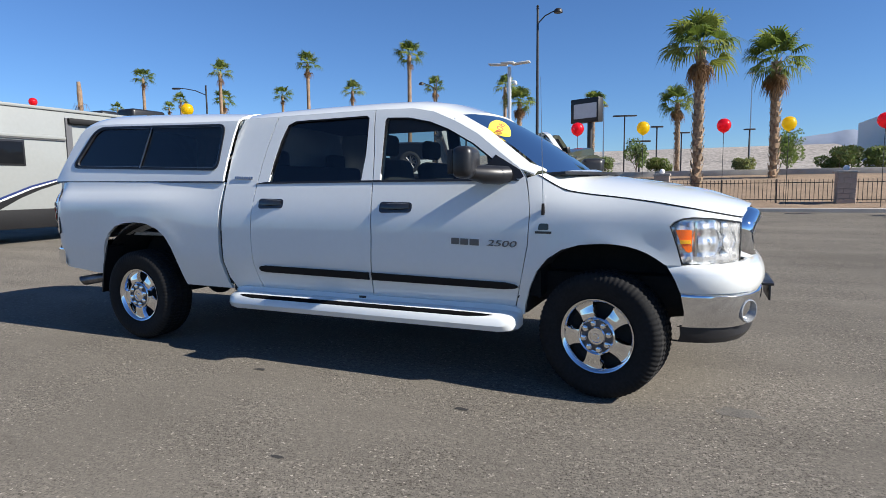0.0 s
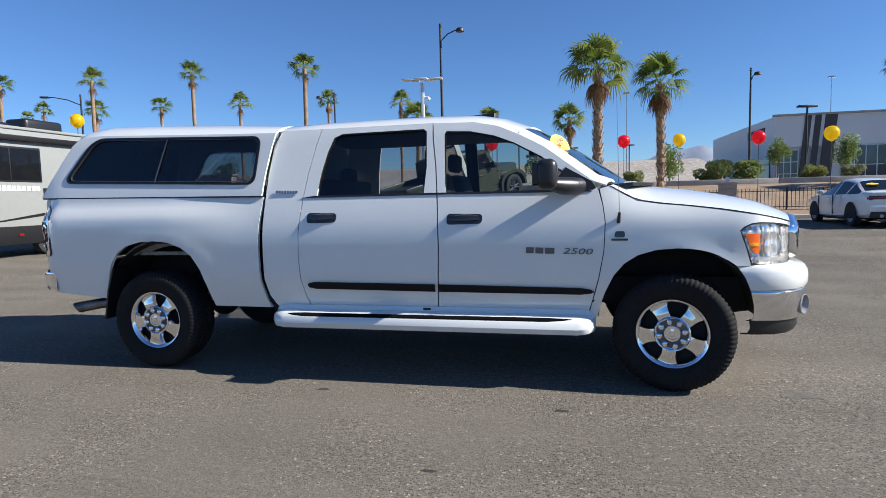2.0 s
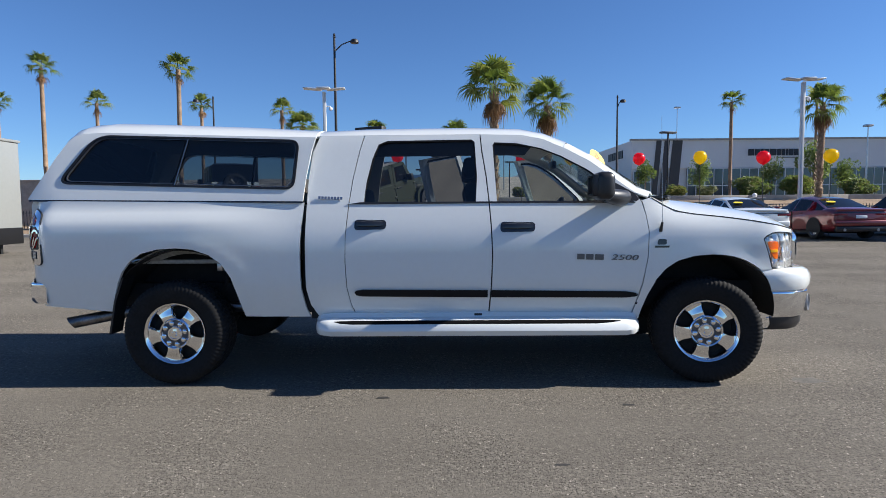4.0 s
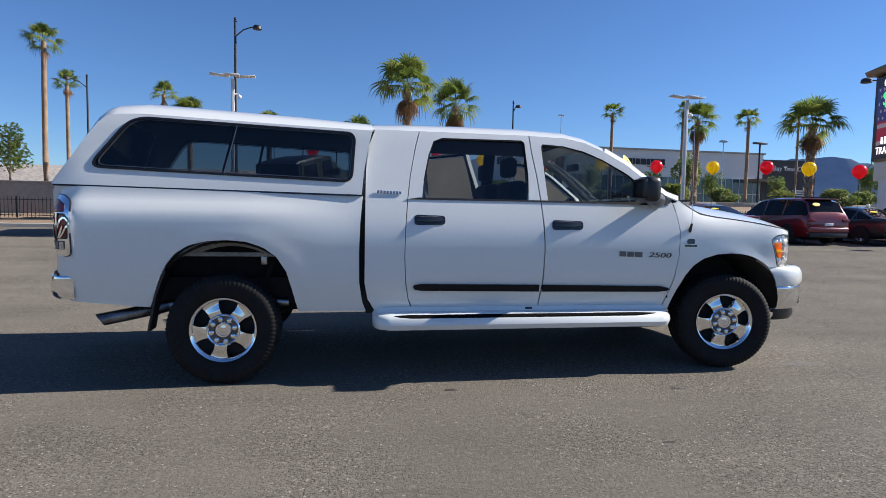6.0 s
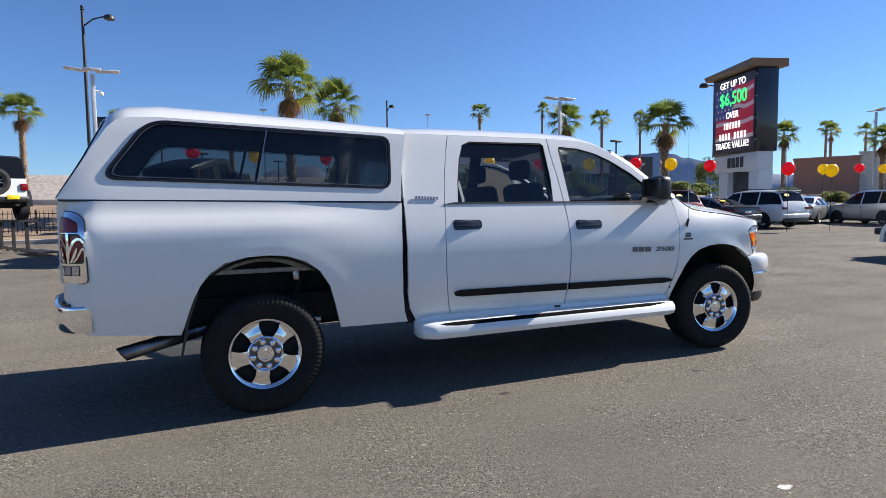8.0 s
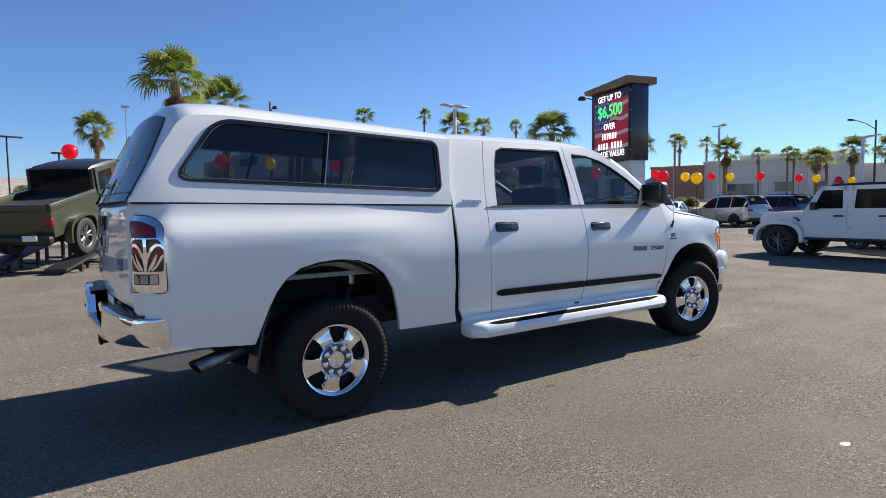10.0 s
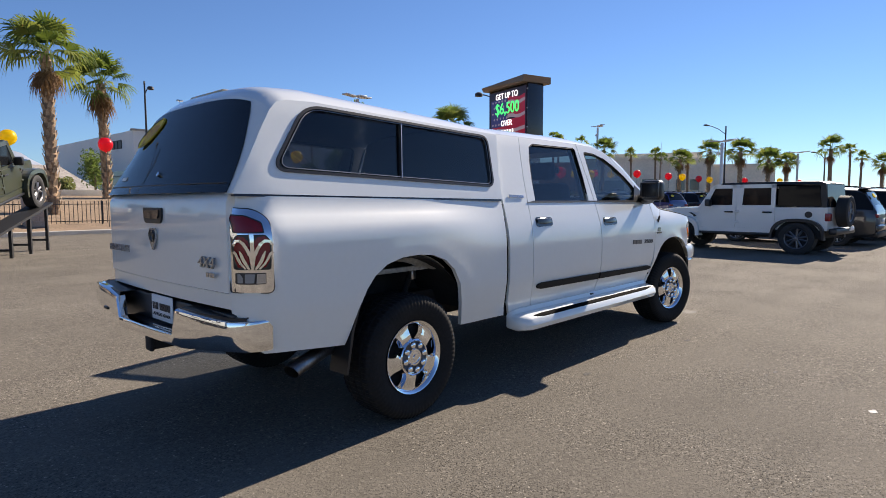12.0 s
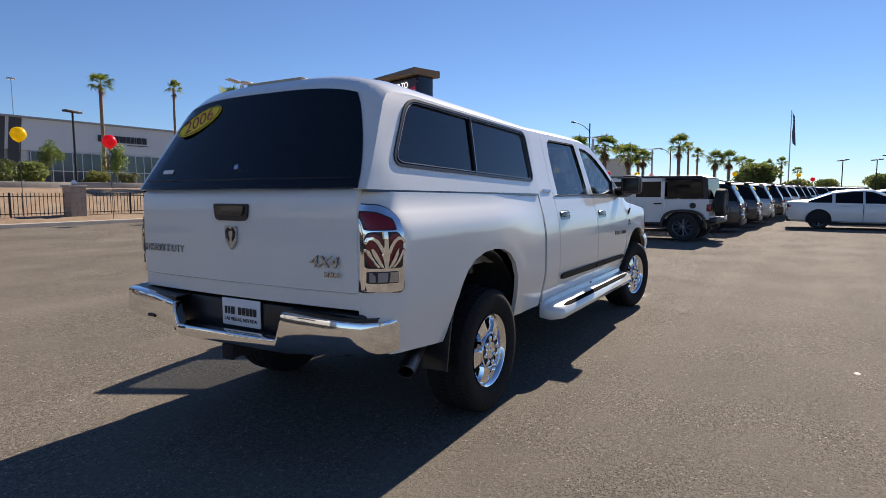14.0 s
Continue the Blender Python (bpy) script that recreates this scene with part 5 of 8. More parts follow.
tagged(new("embankment", mesh_of("embankment", bm, GRAVEL)), "grey rock-covered embankment beyond the street", "embankment", kind="structure")
bm = bmesh.new()
for k in range(22):
    x0 = -60 + k * 6
    box(bm, x0, x0 + 5.97, 30.7, 30.95, 1.4, 2.02, 0.02)
tagged(new("retaining_wall", mesh_of("retaining_wall", bm, CONCRETE)), "low concrete wall above the dirt bank", "wall", kind="structure")

bm = bmesh.new()
box(bm, -17.0, -12.9, 23.5, 23.8, 0.5, 2.05, 0.02)
box(bm, -17.1, -12.8, 23.44, 23.86, 2.05, 2.15, 0.015)
box(bm, -21.5, -17.0, 23.45, 23.95, 0.5, 2.85, 0.02)
box(bm, -21.6, -16.9, 23.4, 24.0, 2.85, 2.95, 0.015)
tagged(new("garden_wall", mesh_of("garden_wall", bm, BLOCK, smooth=False)), "stepped tan block wall behind the fence", "wall", kind="structure")

PILLAR_X = [-32.1, -25.5, -18.9, -12.3, -5.7, 0.9, 7.5, 14.1, 20.7, 27.3]
block_me = {}
for key, (w, h) in {"long": (0.395, 0.185), "half": (0.19, 0.185)}.items():
    bm = bmesh.new()
    box(bm, -w / 2, w / 2, -0.02, 0.02, -h / 2, h / 2, 0.008, 1)
    block_me[key] = mesh_of("block", bm, BLOCK, smooth=False)
bm = bmesh.new()
box(bm, -0.285, 0.285, -0.285, 0.285, -0.3, 1.17)
core_me = mesh_of("pillar_core", bm, CONCRETE, smooth=False)
bm = bmesh.new()
box(bm, -0.35, 0.35, -0.35, 0.35, 1.17, 1.26, 0.02)
cap_me = mesh_of("pillar_cap", bm, CONCRETE, smooth=False)
bm = bmesh.new()
bmesh.ops.create_uvsphere(bm, u_segments=16, v_segments=10, radius=0.11, matrix=Matrix.Translation((0, 0, 1.35)))
globe_me = mesh_of("globe_lamp", bm, WHITE_PRINT)
FENCE_Y = 22.3
for px in PILLAR_X:
    z0 = bank_z(px, FENCE_Y) - 0.02
    p = thing("fence_pillar", "tan block pillar with a concrete cap and small globe", "pillar", pose(px, FENCE_Y, z0), "fence pillars")
    share("pillar_core", core_me, p, Matrix())
    share("pillar_cap", cap_me, p, Matrix())
    share("globe_lamp", globe_me, p, Matrix())
    for c in range(6):
        for f in range(4):
            rot = Matrix.Rotation(math.pi / 2 * f, 4, "Z")
            if c % 2:
                share("block", block_me["long"], p, rot @ Matrix.Translation((-0.10, -0.29, 0.098 + c * 0.196)))
                share("block", block_me["half"], p, rot @ Matrix.Translation((0.20, -0.29, 0.098 + c * 0.196)))
            else:
                share("block", block_me["half"], p, rot @ Matrix.Translation((-0.20, -0.29, 0.098 + c * 0.196)))
                share("block", block_me["long"], p, rot @ Matrix.Translation((0.10, -0.29, 0.098 + c * 0.196)))
bm = bmesh.new()
box(bm, -0.009, 0.009, -0.009, 0.009, 0.04, 0.90)
bar_me = mesh_of("fence_bar", bm, IRON, smooth=False)
bm = bmesh.new()
box(bm, 0.36, 6.24, -0.012, 0.012, -0.014, 0.014)
rail_me = mesh_of("fence_rail", bm, IRON, smooth=False)
bm = bmesh.new()
box(bm, -0.022, 0.022, -0.022, 0.022, -0.4, 0.92)
post_me = mesh_of("fence_post", bm, IRON, smooth=False)
for i, px in enumerate(PILLAR_X[:-1]):
    z0 = bank_z(px, FENCE_Y) + 0.02
    f = thing("iron_fence", "black iron picket fence panel between block pillars", "fence", pose(px, FENCE_Y, z0), "fence panels")
    for z in (0.12, 0.78):
        share("fence_rail", rail_me, f, Matrix.Translation((0, 0, z)))
    for x in (2.3, 4.3):
        share("fence_post", post_me, f, Matrix.Translation((x, 0, 0)))
    n = 40
    near = -6 < px < 15
    if near:
        for k in range(n):
            share("fence_bar", bar_me, f, Matrix.Translation((0.42 + k * 5.76 / (n - 1), 0, 0)))
    else:
        bm = bmesh.new()
        for k in range(n):
            x = 0.42 + k * 5.76 / (n - 1)
            box(bm, x - 0.009, x + 0.009, -0.009, 0.009, 0.04, 0.90)
        tagged(part("fence_bar", bm, IRON, f, smooth=False), kind="stuff")

# ---- buildings ----
def mullioned(parent, x0, x1, y, z0, z1, n, rows, mat=None):
    """A glazed front of single panes between white bars, facing -y."""
    bm = bmesh.new()
    box(bm, x0, x1, y + 0.05, y + 0.35, z0, z1)
    part("window_backing", bm, DARK_STUCCO, parent, smooth=False)
    w, h = (x1 - x0) / n, (z1 - z0) / rows
    bm = bmesh.new()
    box(bm, 0.06, w - 0.06, -0.02, 0.02, 0.06, h - 0.06)
    me = mesh_of("window_pane", bm, mat or SHOP_GLASS, smooth=False)
    for i in range(n):
        for j in range(rows):
            share("window_pane", me, parent, Matrix.Translation((x0 + i * w, y - 0.02, z0 + j * h)))
    bm = bmesh.new()
    box(bm, -0.06, 0.06, y - 0.10, y + 0.04, z0, z1)
    upright = mesh_of("window_bar", bm, LIGHT_METAL, smooth=False)
    for i in range(n + 1):
        share("window_bar", upright, parent, Matrix.Translation((x0 + i * w, 0, 0)))
    bm = bmesh.new()
    box(bm, x0, x1, y - 0.11, y + 0.03, -0.06, 0.06)
    level = mesh_of("window_bar", bm, LIGHT_METAL, smooth=False)
    for j in range(rows + 1):
        share("window_bar", level, parent, Matrix.Translation((0, 0, z0 + j * h)))


TURN = Matrix.Translation((-1.5, -5.0, 0)) @ Matrix.Rotation(radians(1.1), 4, "Z") @ Matrix.Translation((1.5, 5.0, 0))
show = thing("showroom_building", "long white showroom with black slanted stripes and glass front", "building", TURN)
bm = bmesh.new()
box(bm, 32.9, 83, 97.4, 138, 1, 12.8)
box(bm, 32.9, 83, 97.0, 97.4, 8.0, 12.8)
part("wall", bm, STUCCO, show, smooth=False)
bm = bmesh.new()
box(bm, 32.6, 83.3, 96.7, 97.5, 12.75, 13.05)
part("parapet", bm, CONCRETE, show, smooth=False)
mullioned(show, 42.5, 82.5, 97.0, 2.0, 7.9, 26, 2)
mullioned(show, 33.2, 36.2, 97.0, 2.0, 7.5, 3, 3)
for x0, w in ((36.6, 0.9), (38.0, 0.9), (39.4, 1.7)):
    bm = bmesh.new()
    bm.faces.new([bm.verts.new(p) for p in ((x0 - 0.4, 96.95, 1.8), (x0 + w - 0.4, 96.95, 1.8), (x0 + w + 0.5, 96.95, 12.75), (x0 + 0.5, 96.95, 12.75))])
    r = bmesh.ops.extrude_face_region(bm, geom=bm.faces[:])
    for v in [g for g in r["geom"] if isinstance(g, bmesh.types.BMVert)]:
        v.co.y -= 0.06
    bmesh.ops.recalc_face_normals(bm, faces=bm.faces)
    part("stripe", bm, DARK_STUCCO, show, smooth=False)
face_y = lambda x, y, z: Matrix.Translation((x, y, z)) @ side_face
bars([1.0, 0.8, 0.5, 0.8, 1.1, 0.7, 0.5, 0.3, 0.8, 0.8], 1.1, 0.16, BLACK_INK, "sign_lettering", show, face_y(57.3, 96.95, 10.6), 0.1)
bm = bmesh.new()
box(bm, 58, 62, 96.85, 96.95, 9.65, 9.75)
part("sign_line", bm, BLACK_INK, show, smooth=False)
bm = bmesh.new()
for k in range(6):
    box(bm, 32.75, 32.9, 110 - k * 1.6, 111.2 - k * 1.6, 10.2, 11.6)
part("side_lettering", bm, BLACK_INK, show, smooth=False)
bm = bmesh.new()
box(bm, 32.7, 32.9, 99, 120, 1.8, 6.5)
part("side_glass", bm, SHOP_GLASS, show, smooth=False)

buy = thing("service_building", "charcoal service building with white lettering on its front", "building", TURN)
bm = bmesh.new()
box(bm, 83.1, 95.3, 97.2, 120, 1, 11.9)
part("wall", bm, DARK_STUCCO, buy, smooth=False)
bm = bmesh.new()
box(bm, 89.9, 94.6, 97.12, 97.18, 2.1, 6.15)
shutter = part("roller_door", bm, DARK_STUCCO, buy, smooth=False)
bm = bmesh.new()
box(bm, 90.0, 94.5, 97.05, 97.13, 0.0, 0.25)
slat_mesh = mesh_of("door_slat", bm, LIGHT_METAL, smooth=False)
for k in range(9):
    share("door_slat", slat_mesh, shutter, Matrix.Translation((0, 0, 2.2 + k * 0.45)))
bm = bmesh.new()
box(bm, 79, 85, 93.5, 97.3, 7.4, 7.9)
part("canopy", bm, BRONZE, buy, smooth=False)
text_mesh("We'll Buy Your Car", 1.35, WHITE_PRINT, "sign_lettering", buy, face_y(87.6, 97.12, 10.2), 0.05)

SAND = material("sand_stucco", (0.82, 0.72, 0.58), 0.85, grain=(0.2, 0.06, 6, 0.08))
RUST = material("rust_stucco", (0.46, 0.23, 0.15), 0.85, grain=(0.2, 0.06, 6, 0.08))
far = thing("shopping_center", "beige and brown shop building with flat roof", "building", Matrix.Translation((62, 41, 0)) @ Matrix.Rotation(math.atan2(-23, 11), 4, "Z"))
for nm, x0, x1, d, z1, mt in (("brown_wing", -1, 5.2, 0.0, 6.1, RUST), ("main_wall", 5.2, 16, 0.4, 6.5, SAND), ("tower_wall", 16, 21, -0.4, 6.2, SAND), ("set_back_wall", 9, 20, 3.0, 7.2, SAND), ("end_wall", 21, 28, 0.9, 5.5, SAND)):
    bm = bmesh.new()
    box(bm, x0, x1, d, 22, 0, z1)
    box(bm, x0 - 0.1, x1 + 0.1, d - 0.15, 22, z1, z1 + 0.25)
    part(nm, bm, mt, far, smooth=False)
for x0, x1, z0, z1 in ((7.5, 10.6, 2.6, 3.9), (12.8, 14.6, 2.9, 4.0), (16.8, 17.8, 2.6, 3.9), (18.4, 19.4, 2.6, 3.9), (22, 24, 1.2, 3.4), (24.4, 27, 1.2, 3.4)):
    bm = bmesh.new()
    d = -0.5 if 16 < x0 < 21 else 0.8 if x0 > 21 else 0.3
    box(bm, x0, x1, d, d + 0.3, z0, z1)
    part("shop_window", bm, SHOP_GLASS, far, smooth=False)

# ---- the display sign ----
ang = math.atan2(16.3 - 20.3, 24.15 - 25.3)
sign = thing("display_sign", "tall black video sign on white legs with a bronze cap", "sign", Matrix.Translation((25.3, 20.3, 0)) @ Matrix.Rotation(ang, 4, "Z") @ Matrix.Diagonal((0.89, 1, 1, 1)))
W = 4.16
bm = bmesh.new()
box(bm, -0.12, W + 0.14, 0.0, 1.15, 4.0, 8.25, 0.03)
part("cabinet", bm, BLUE_BLACK, sign)
bm = bmesh.new()
grid(bm, [[(-0.30, -0.35, 8.26), (-0.30, 1.4, 8.26), (-0.35, 1.4, 8.50), (-0.35, -0.45, 8.50), (-0.30, -0.35, 8.26)], [(W + 0.28, -0.55, 8.26), (W + 0.28, 1.6, 8.26), (W + 0.40, 1.5, 8.62), (W + 0.40, -0.5, 8.62), (W + 0.28, -0.55, 8.26)]])
bmesh.ops.remove_doubles(bm, verts=bm.verts, dist=0.001)
bmesh.ops.holes_fill(bm, edges=[e for e in bm.edges if e.is_boundary])
bmesh.ops.recalc_face_normals(bm, faces=bm.faces)
part("cap", bm, BRONZE, sign)
bm = bmesh.new()
box(bm, 0.0, W + 0.05, 0.1, 1.0, 3.05, 4.0, 0.02)
base = part("address_panel", bm, LIGHT_METAL, sign)
bars([0.3, 0.3, 0.3, 0.3], 0.55, 0.12, BLACK_INK, "panel_print", base, Matrix.Translation((2.2, 0.09, 3.55)) @ side_face, 0.02)
for x in (0.4, 1.9, 3.4):
    bm = bmesh.new()
    box(bm, x, x + (0.9 if x != 1.9 else 0.4), 0.15, 0.95, -0.2, 3.05, 0.02)
    part("leg", bm, LIGHT_METAL if x != 1.9 else IRON, sign)
SCREEN_DARK = material("screen_dark", (0.014, 0.008, 0.02), 0.4, emit=0.2)
SCREEN_RED = material("screen_red", (0.28, 0.008, 0.03), 0.4, emit=0.25)
SCREEN_WHITE = material("screen_white", (0.30, 0.23, 0.27), 0.4, emit=0.25)
SCREEN_BLUE = material("screen_blue", (0.02, 0.022, 0.10), 0.4, emit=0.4)
SCREEN_GREEN = material("screen_green", (0.03, 0.75, 0.18), 0.4, emit=0.8)
SCREEN_TEXT = material("screen_text", (0.9, 0.85, 0.9), 0.4, emit=0.9)
bm = bmesh.new()
box(bm, 0, W, -0.05, 0.02, 4.12, 8.12)
screen = part("screen", bm, SCREEN_DARK, sign, "lit video screen with a striped flag picture", smooth=False)
for k in range(7):
    z = 4.75 + k * 0.41
    x0 = 2.15 if z > 6.2 else 0.35
    bm = bmesh.new()
    grid(bm, [[(x0 + (W - 0.1 - x0) * i / 10, -0.058, z + 0.06 * math.sin(i * 0.7 + 0.4) + dz) for i in range(11)] for dz in (0, 0.21)])
    part("flag_stripe", bm, SCREEN_RED if k % 2 else SCREEN_WHITE, screen, smooth=False)
    bm = bmesh.new()
    grid(bm, [[(x0 + (W - 0.1 - x0) * i / 10, -0.057, z + 0.06 * math.sin(i * 0.7 + 0.4) + dz) for i in range(11)] for dz in (0.21, 0.42)])
    part("flag_stripe", bm, SCREEN_RED, screen, smooth=False)
bm = bmesh.new()
box(bm, 0.25, 2.12, -0.059, -0.052, 5.95, 7.62)
part("flag_field", bm, SCREEN_BLUE, screen, smooth=False)
bm = bmesh.new()
for r in range(5):
    for c in range(5):
        m = Matrix.Translation((0.45 + c * 0.36 + (0.16 if r % 2 else 0), -0.064, 6.1 + r * 0.35)) @ Matrix.Rotation(math.pi / 2, 4, "X")
        bmesh.ops.create_circle(bm, cap_ends=True, segments=5, radius=0.085, matrix=m)
part("flag_star", bm, SCREEN_WHITE, screen, smooth=False)
at = lambda x, z: Matrix.Translation((x, -0.075, z)) @ side_face
text_mesh("GET UP TO", 0.50, SCREEN_TEXT, "screen_text", screen, at(2.05, 7.78), 0.01)
text_mesh("$6,500", 0.98, SCREEN_GREEN, "screen_text", screen, at(2.10, 7.0), 0.015)
text_mesh("OVER", 0.50, SCREEN_TEXT, "screen_text", screen, at(2.05, 6.12), 0.01)
bars([0.10, 0.16, 0.10, 0.10, 0.16, 0.12], 0.34, 0.16, SCREEN_TEXT, "screen_text", screen, at(2.05, 5.56), 0.02)
bars([0.14, 0.10, 0.16, 0.12], 0.34, 0.17, SCREEN_TEXT, "screen_text", screen, at(1.35, 5.0), 0.02)
bars([0.14, 0.16, 0.16, 0.12], 0.34, 0.17, SCREEN_TEXT, "screen_text", screen, at(2.85, 5.0), 0.02)
text_mesh("TRADE VALUE!", 0.50, SCREEN_TEXT, "screen_text", screen, at(2.05, 4.5), 0.01)
for x in (W + 0.08,):
    bm = bmesh.new()
    for k in range(4):
        bmesh.ops.create_uvsphere(bm, u_segments=8, v_segments=5, radius=0.05, matrix=Matrix.Translation((x, -0.02, 4.6 + k * 1.1)))
    part("stud", bm, ALLOY, sign)


# ---- poles and lamps ----
def cobra_pole(x, y, h, aim, reach=1.6, z0=None, col=None):
    z0 = ground_z(x, min(y, 60)) if z0 is None else z0
    p = thing("street_lamp", "tall dark street lamp with one arm over the road", "street lamp", pose(x, y, z0, 0, 0, aim), "street lamps")
    bm = bmesh.new()
    rod(bm, (0, 0, -0.1), (0, 0, h), 0.11, 0.07, 12)
    part("pole", bm, col or IRON, p)
    bm = bmesh.new()
    tube(bm, [(0, 0, h - 0.9), (reach * 0.4, 0, h - 0.45), (reach * 0.8, 0, h - 0.25), (reach, 0, h - 0.22)], 0.04, 8)
    part("arm", bm, col or IRON, p)
    bm = bmesh.new()
    if reach < 2:
        lathe(bm, [(0.001, 0.16), (0.16, 0.14), (0.26, 0.06), (0.28, -0.10), (0.24, -0.12), (0.001, -0.10)], 16, "Z")
        part("lamp_head", bm, col or IRON, p, m=pose(reach + 0.1, 0, h - 0.24))
        bm = bmesh.new()
        lathe(bm, [(0.07, 0.0), (0.12, 0.04), (0.05, 0.10), (0.09, 0.18), (0.05, 0.26), (0.001, 0.30)], 12, "Z")
        part("finial", bm, col or IRON, p, m=pose(0, 0, h - 0.02))
    else:
        box(bm, reach - 0.1, reach + 0.60, -0.16, 0.16, h - 0.31, h - 0.16, 0.05, 2)
        part("lamp_head", bm, col or IRON, p)
    return p


def panel_lamp(x, y, h, aim, z0=None):
    z0 = ground_z(x, y) if z0 is None else z0
    p = thing("lot_lamp", "white steel lot lamp with two flat panel heads", "lot lamp", pose(x, y, z0, 0, 0, aim), "lot lamps")
    bm = bmesh.new()
    box(bm, -0.075, 0.075, -0.075, 0.075, -0.05, h - 0.1, 0.01)
    part("pole", bm, LIGHT_METAL, p)
    for s in (-1, 1):
        bm = bmesh.new()
        box(bm, s * 0.12, s * 0.95, -0.2, 0.2, -0.03, 0.03, 0.01, m=Matrix.Translation((0, 0, h)) @ Matrix.Rotation(radians(-4 * s), 4, "Y"))
        part("lamp_head", bm, LIGHT_METAL, p)
    bm = bmesh.new()
    box(bm, -0.3, 0.3, -0.5, -0.15, h - 0.02, h + 0.05, 0.01)
    part("lamp_head", bm, LIGHT_METAL, p)
    bm = bmesh.new()
    rod(bm, (0.05, 0, h - 0.75), (0.28, 0, h - 0.75), 0.03)
    bmesh.ops.create_uvsphere(bm, u_segments=10, v_segments=8, radius=0.09, matrix=Matrix.Translation((0.28, 0, h - 0.85)))
    part("camera_dome", bm, WHITE_PRINT, p)
    return p


def tee_lamp(x, y, h, aim, wide=1.1, z0=1.7):
    p = thing("tee_lamp", "slim black lamp post with a flat cross head", "lamp post", pose(x, y, z0, 0, 0, aim), "tee lamps")
    bm = bmesh.new()
    rod(bm, (0, 0, -0.2), (0, 0, h - z0), 0.07, 0.06, 10)
    part("pole", bm, IRON, p)
    bm = bmesh.new()
    box(bm, -wide, wide, -0.18, 0.18, h - z0 - 0.05, h - z0 + 0.08, 0.02)
    part("lamp_head", bm, IRON, p)
    return p


cobra_pole(-7.55, 33.5, 10.9, 5, 1.2, 1.6)
cobra_pole(-22.6, 50.8, 10.2, 200, 1.4, 1.7)
cobra_pole(15.3, 50.0, 9.7, 20, 0.5, 1.7)
cobra_pole(64.2, 18.5, 9.2, 172, 4.0)
cobra_pole(-40.1, 37.6, 9.2, 200, 2.6, 1.7)
cobra_pole(84.2, 12.8, 7.3, 172, 3.6)
cobra_pole(28.9, 21.8, 8.4, 150, 1.9, 0.5)
panel_lamp(-5.8, 22.0, 6.35, 5, 0.5)
panel_lamp(16.24, 22.4, 6.6, 5, 0.5)
panel_lamp(48.5, 25.4, 8.3, 60)
panel_lamp(38.4, 10.4, 5.3, 80)
panel_lamp(56.2, 9.7, 5.5, 85)
for x, y, h, w in ((-4.7, 55.0, 7.8, 1.1), (-1.4, 50.2, 6.2, 0.5), (0.4, 55.4, 6.0, 0.7), (15.4, 37.2, 6.6, 0.6), (29.7, 34.1, 6.5, 0.6), (-14.4, 38.2, 7.0, 0.4), (84.5, -7.7, 5.2, 1.6), (95, -12.2, 5.6, 1.6), (88.3, -12.8, 5.9, 1.6), (-2.2, 44, 4.6, 0.8), (6.3, 60, 6.4, 0.5)):
    tee_lamp(x, y, h, 15, w, 1.7 if y > 20 else 0)
for x, y, h in ((7.8, 85.2, 16.0), (38.7, 98, 18.6), (-9.0, 70, 11.0), (52, 70, 12)):
    p = thing("mast", "very thin grey mast far behind the lot", "mast", pose(x, y, min(1.7, bank_z(x, y)) - (0.3 if x < 50 else 0.8)), "masts")
    bm = bmesh.new()
    rod(bm, (0, 0, -0.2), (0, 0, h - 1.7), 0.10, 0.06, 8)
    part("pole", bm, ALLOY, p)
    bm = bmesh.new()
    box(bm, -0.5, 0.5, -0.3, 0.3, h - 1.75, h - 1.5, 0.05)
    part("lamp_head", bm, ALLOY, p)
p = thing("flagpole", "tall white pole with a furled dark flag", "flagpole", pose(114.7, -1.6, 0))
bm = bmesh.new()
rod(bm, (0, 0, 0), (0, 0, 15.3), 0.12, 0.06, 10)
part("pole", bm, LIGHT_METAL, p)
bm = bmesh.new()
grid(bm, [[(0.1, -0.1 - 0.05 * k - 0.12 * math.sin(k), 15.0 - k * 0.9), (0.05, -0.5 - 0.06 * k, 14.2 - k * 0.85)] for k in range(7)])
part("flag", thicken(bm, 0.03), material("flag_cloth", (0.09, 0.10, 0.16), 0.8, grain=(0.6, 0.4, 5, 0.1)), p)
p = thing("dealer_sign", "black box sign on a post behind the fence", "sign", pose(-8.2, 54.4, 1.7, 0, 0, -25))
bm = bmesh.new()
box(bm, -1.6, 1.6, -0.4, 0.4, 5.6, 7.9, 0.05)
part("cabinet", bm, IRON, p)
bm = bmesh.new()
box(bm, -1.2, 1.4, -0.44, -0.4, 6.0, 7.4)
part("panel", bm, LIGHT_METAL, p)
bm = bmesh.new()
rod(bm, (0.4, 0, -0.2), (0.4, 0, 5.7), 0.25)
part("post", bm, IRON, p)

# ---- balloons ----
RED_B = material("red_balloon", (0.72, 0.012, 0.03), 0.25, coat=0.4, grain=(3, 0.05, 20, 0.03))
YEL_B = material("yellow_balloon", (0.80, 0.52, 0.01), 0.25, coat=0.4, grain=(3, 0.05, 20, 0.03))


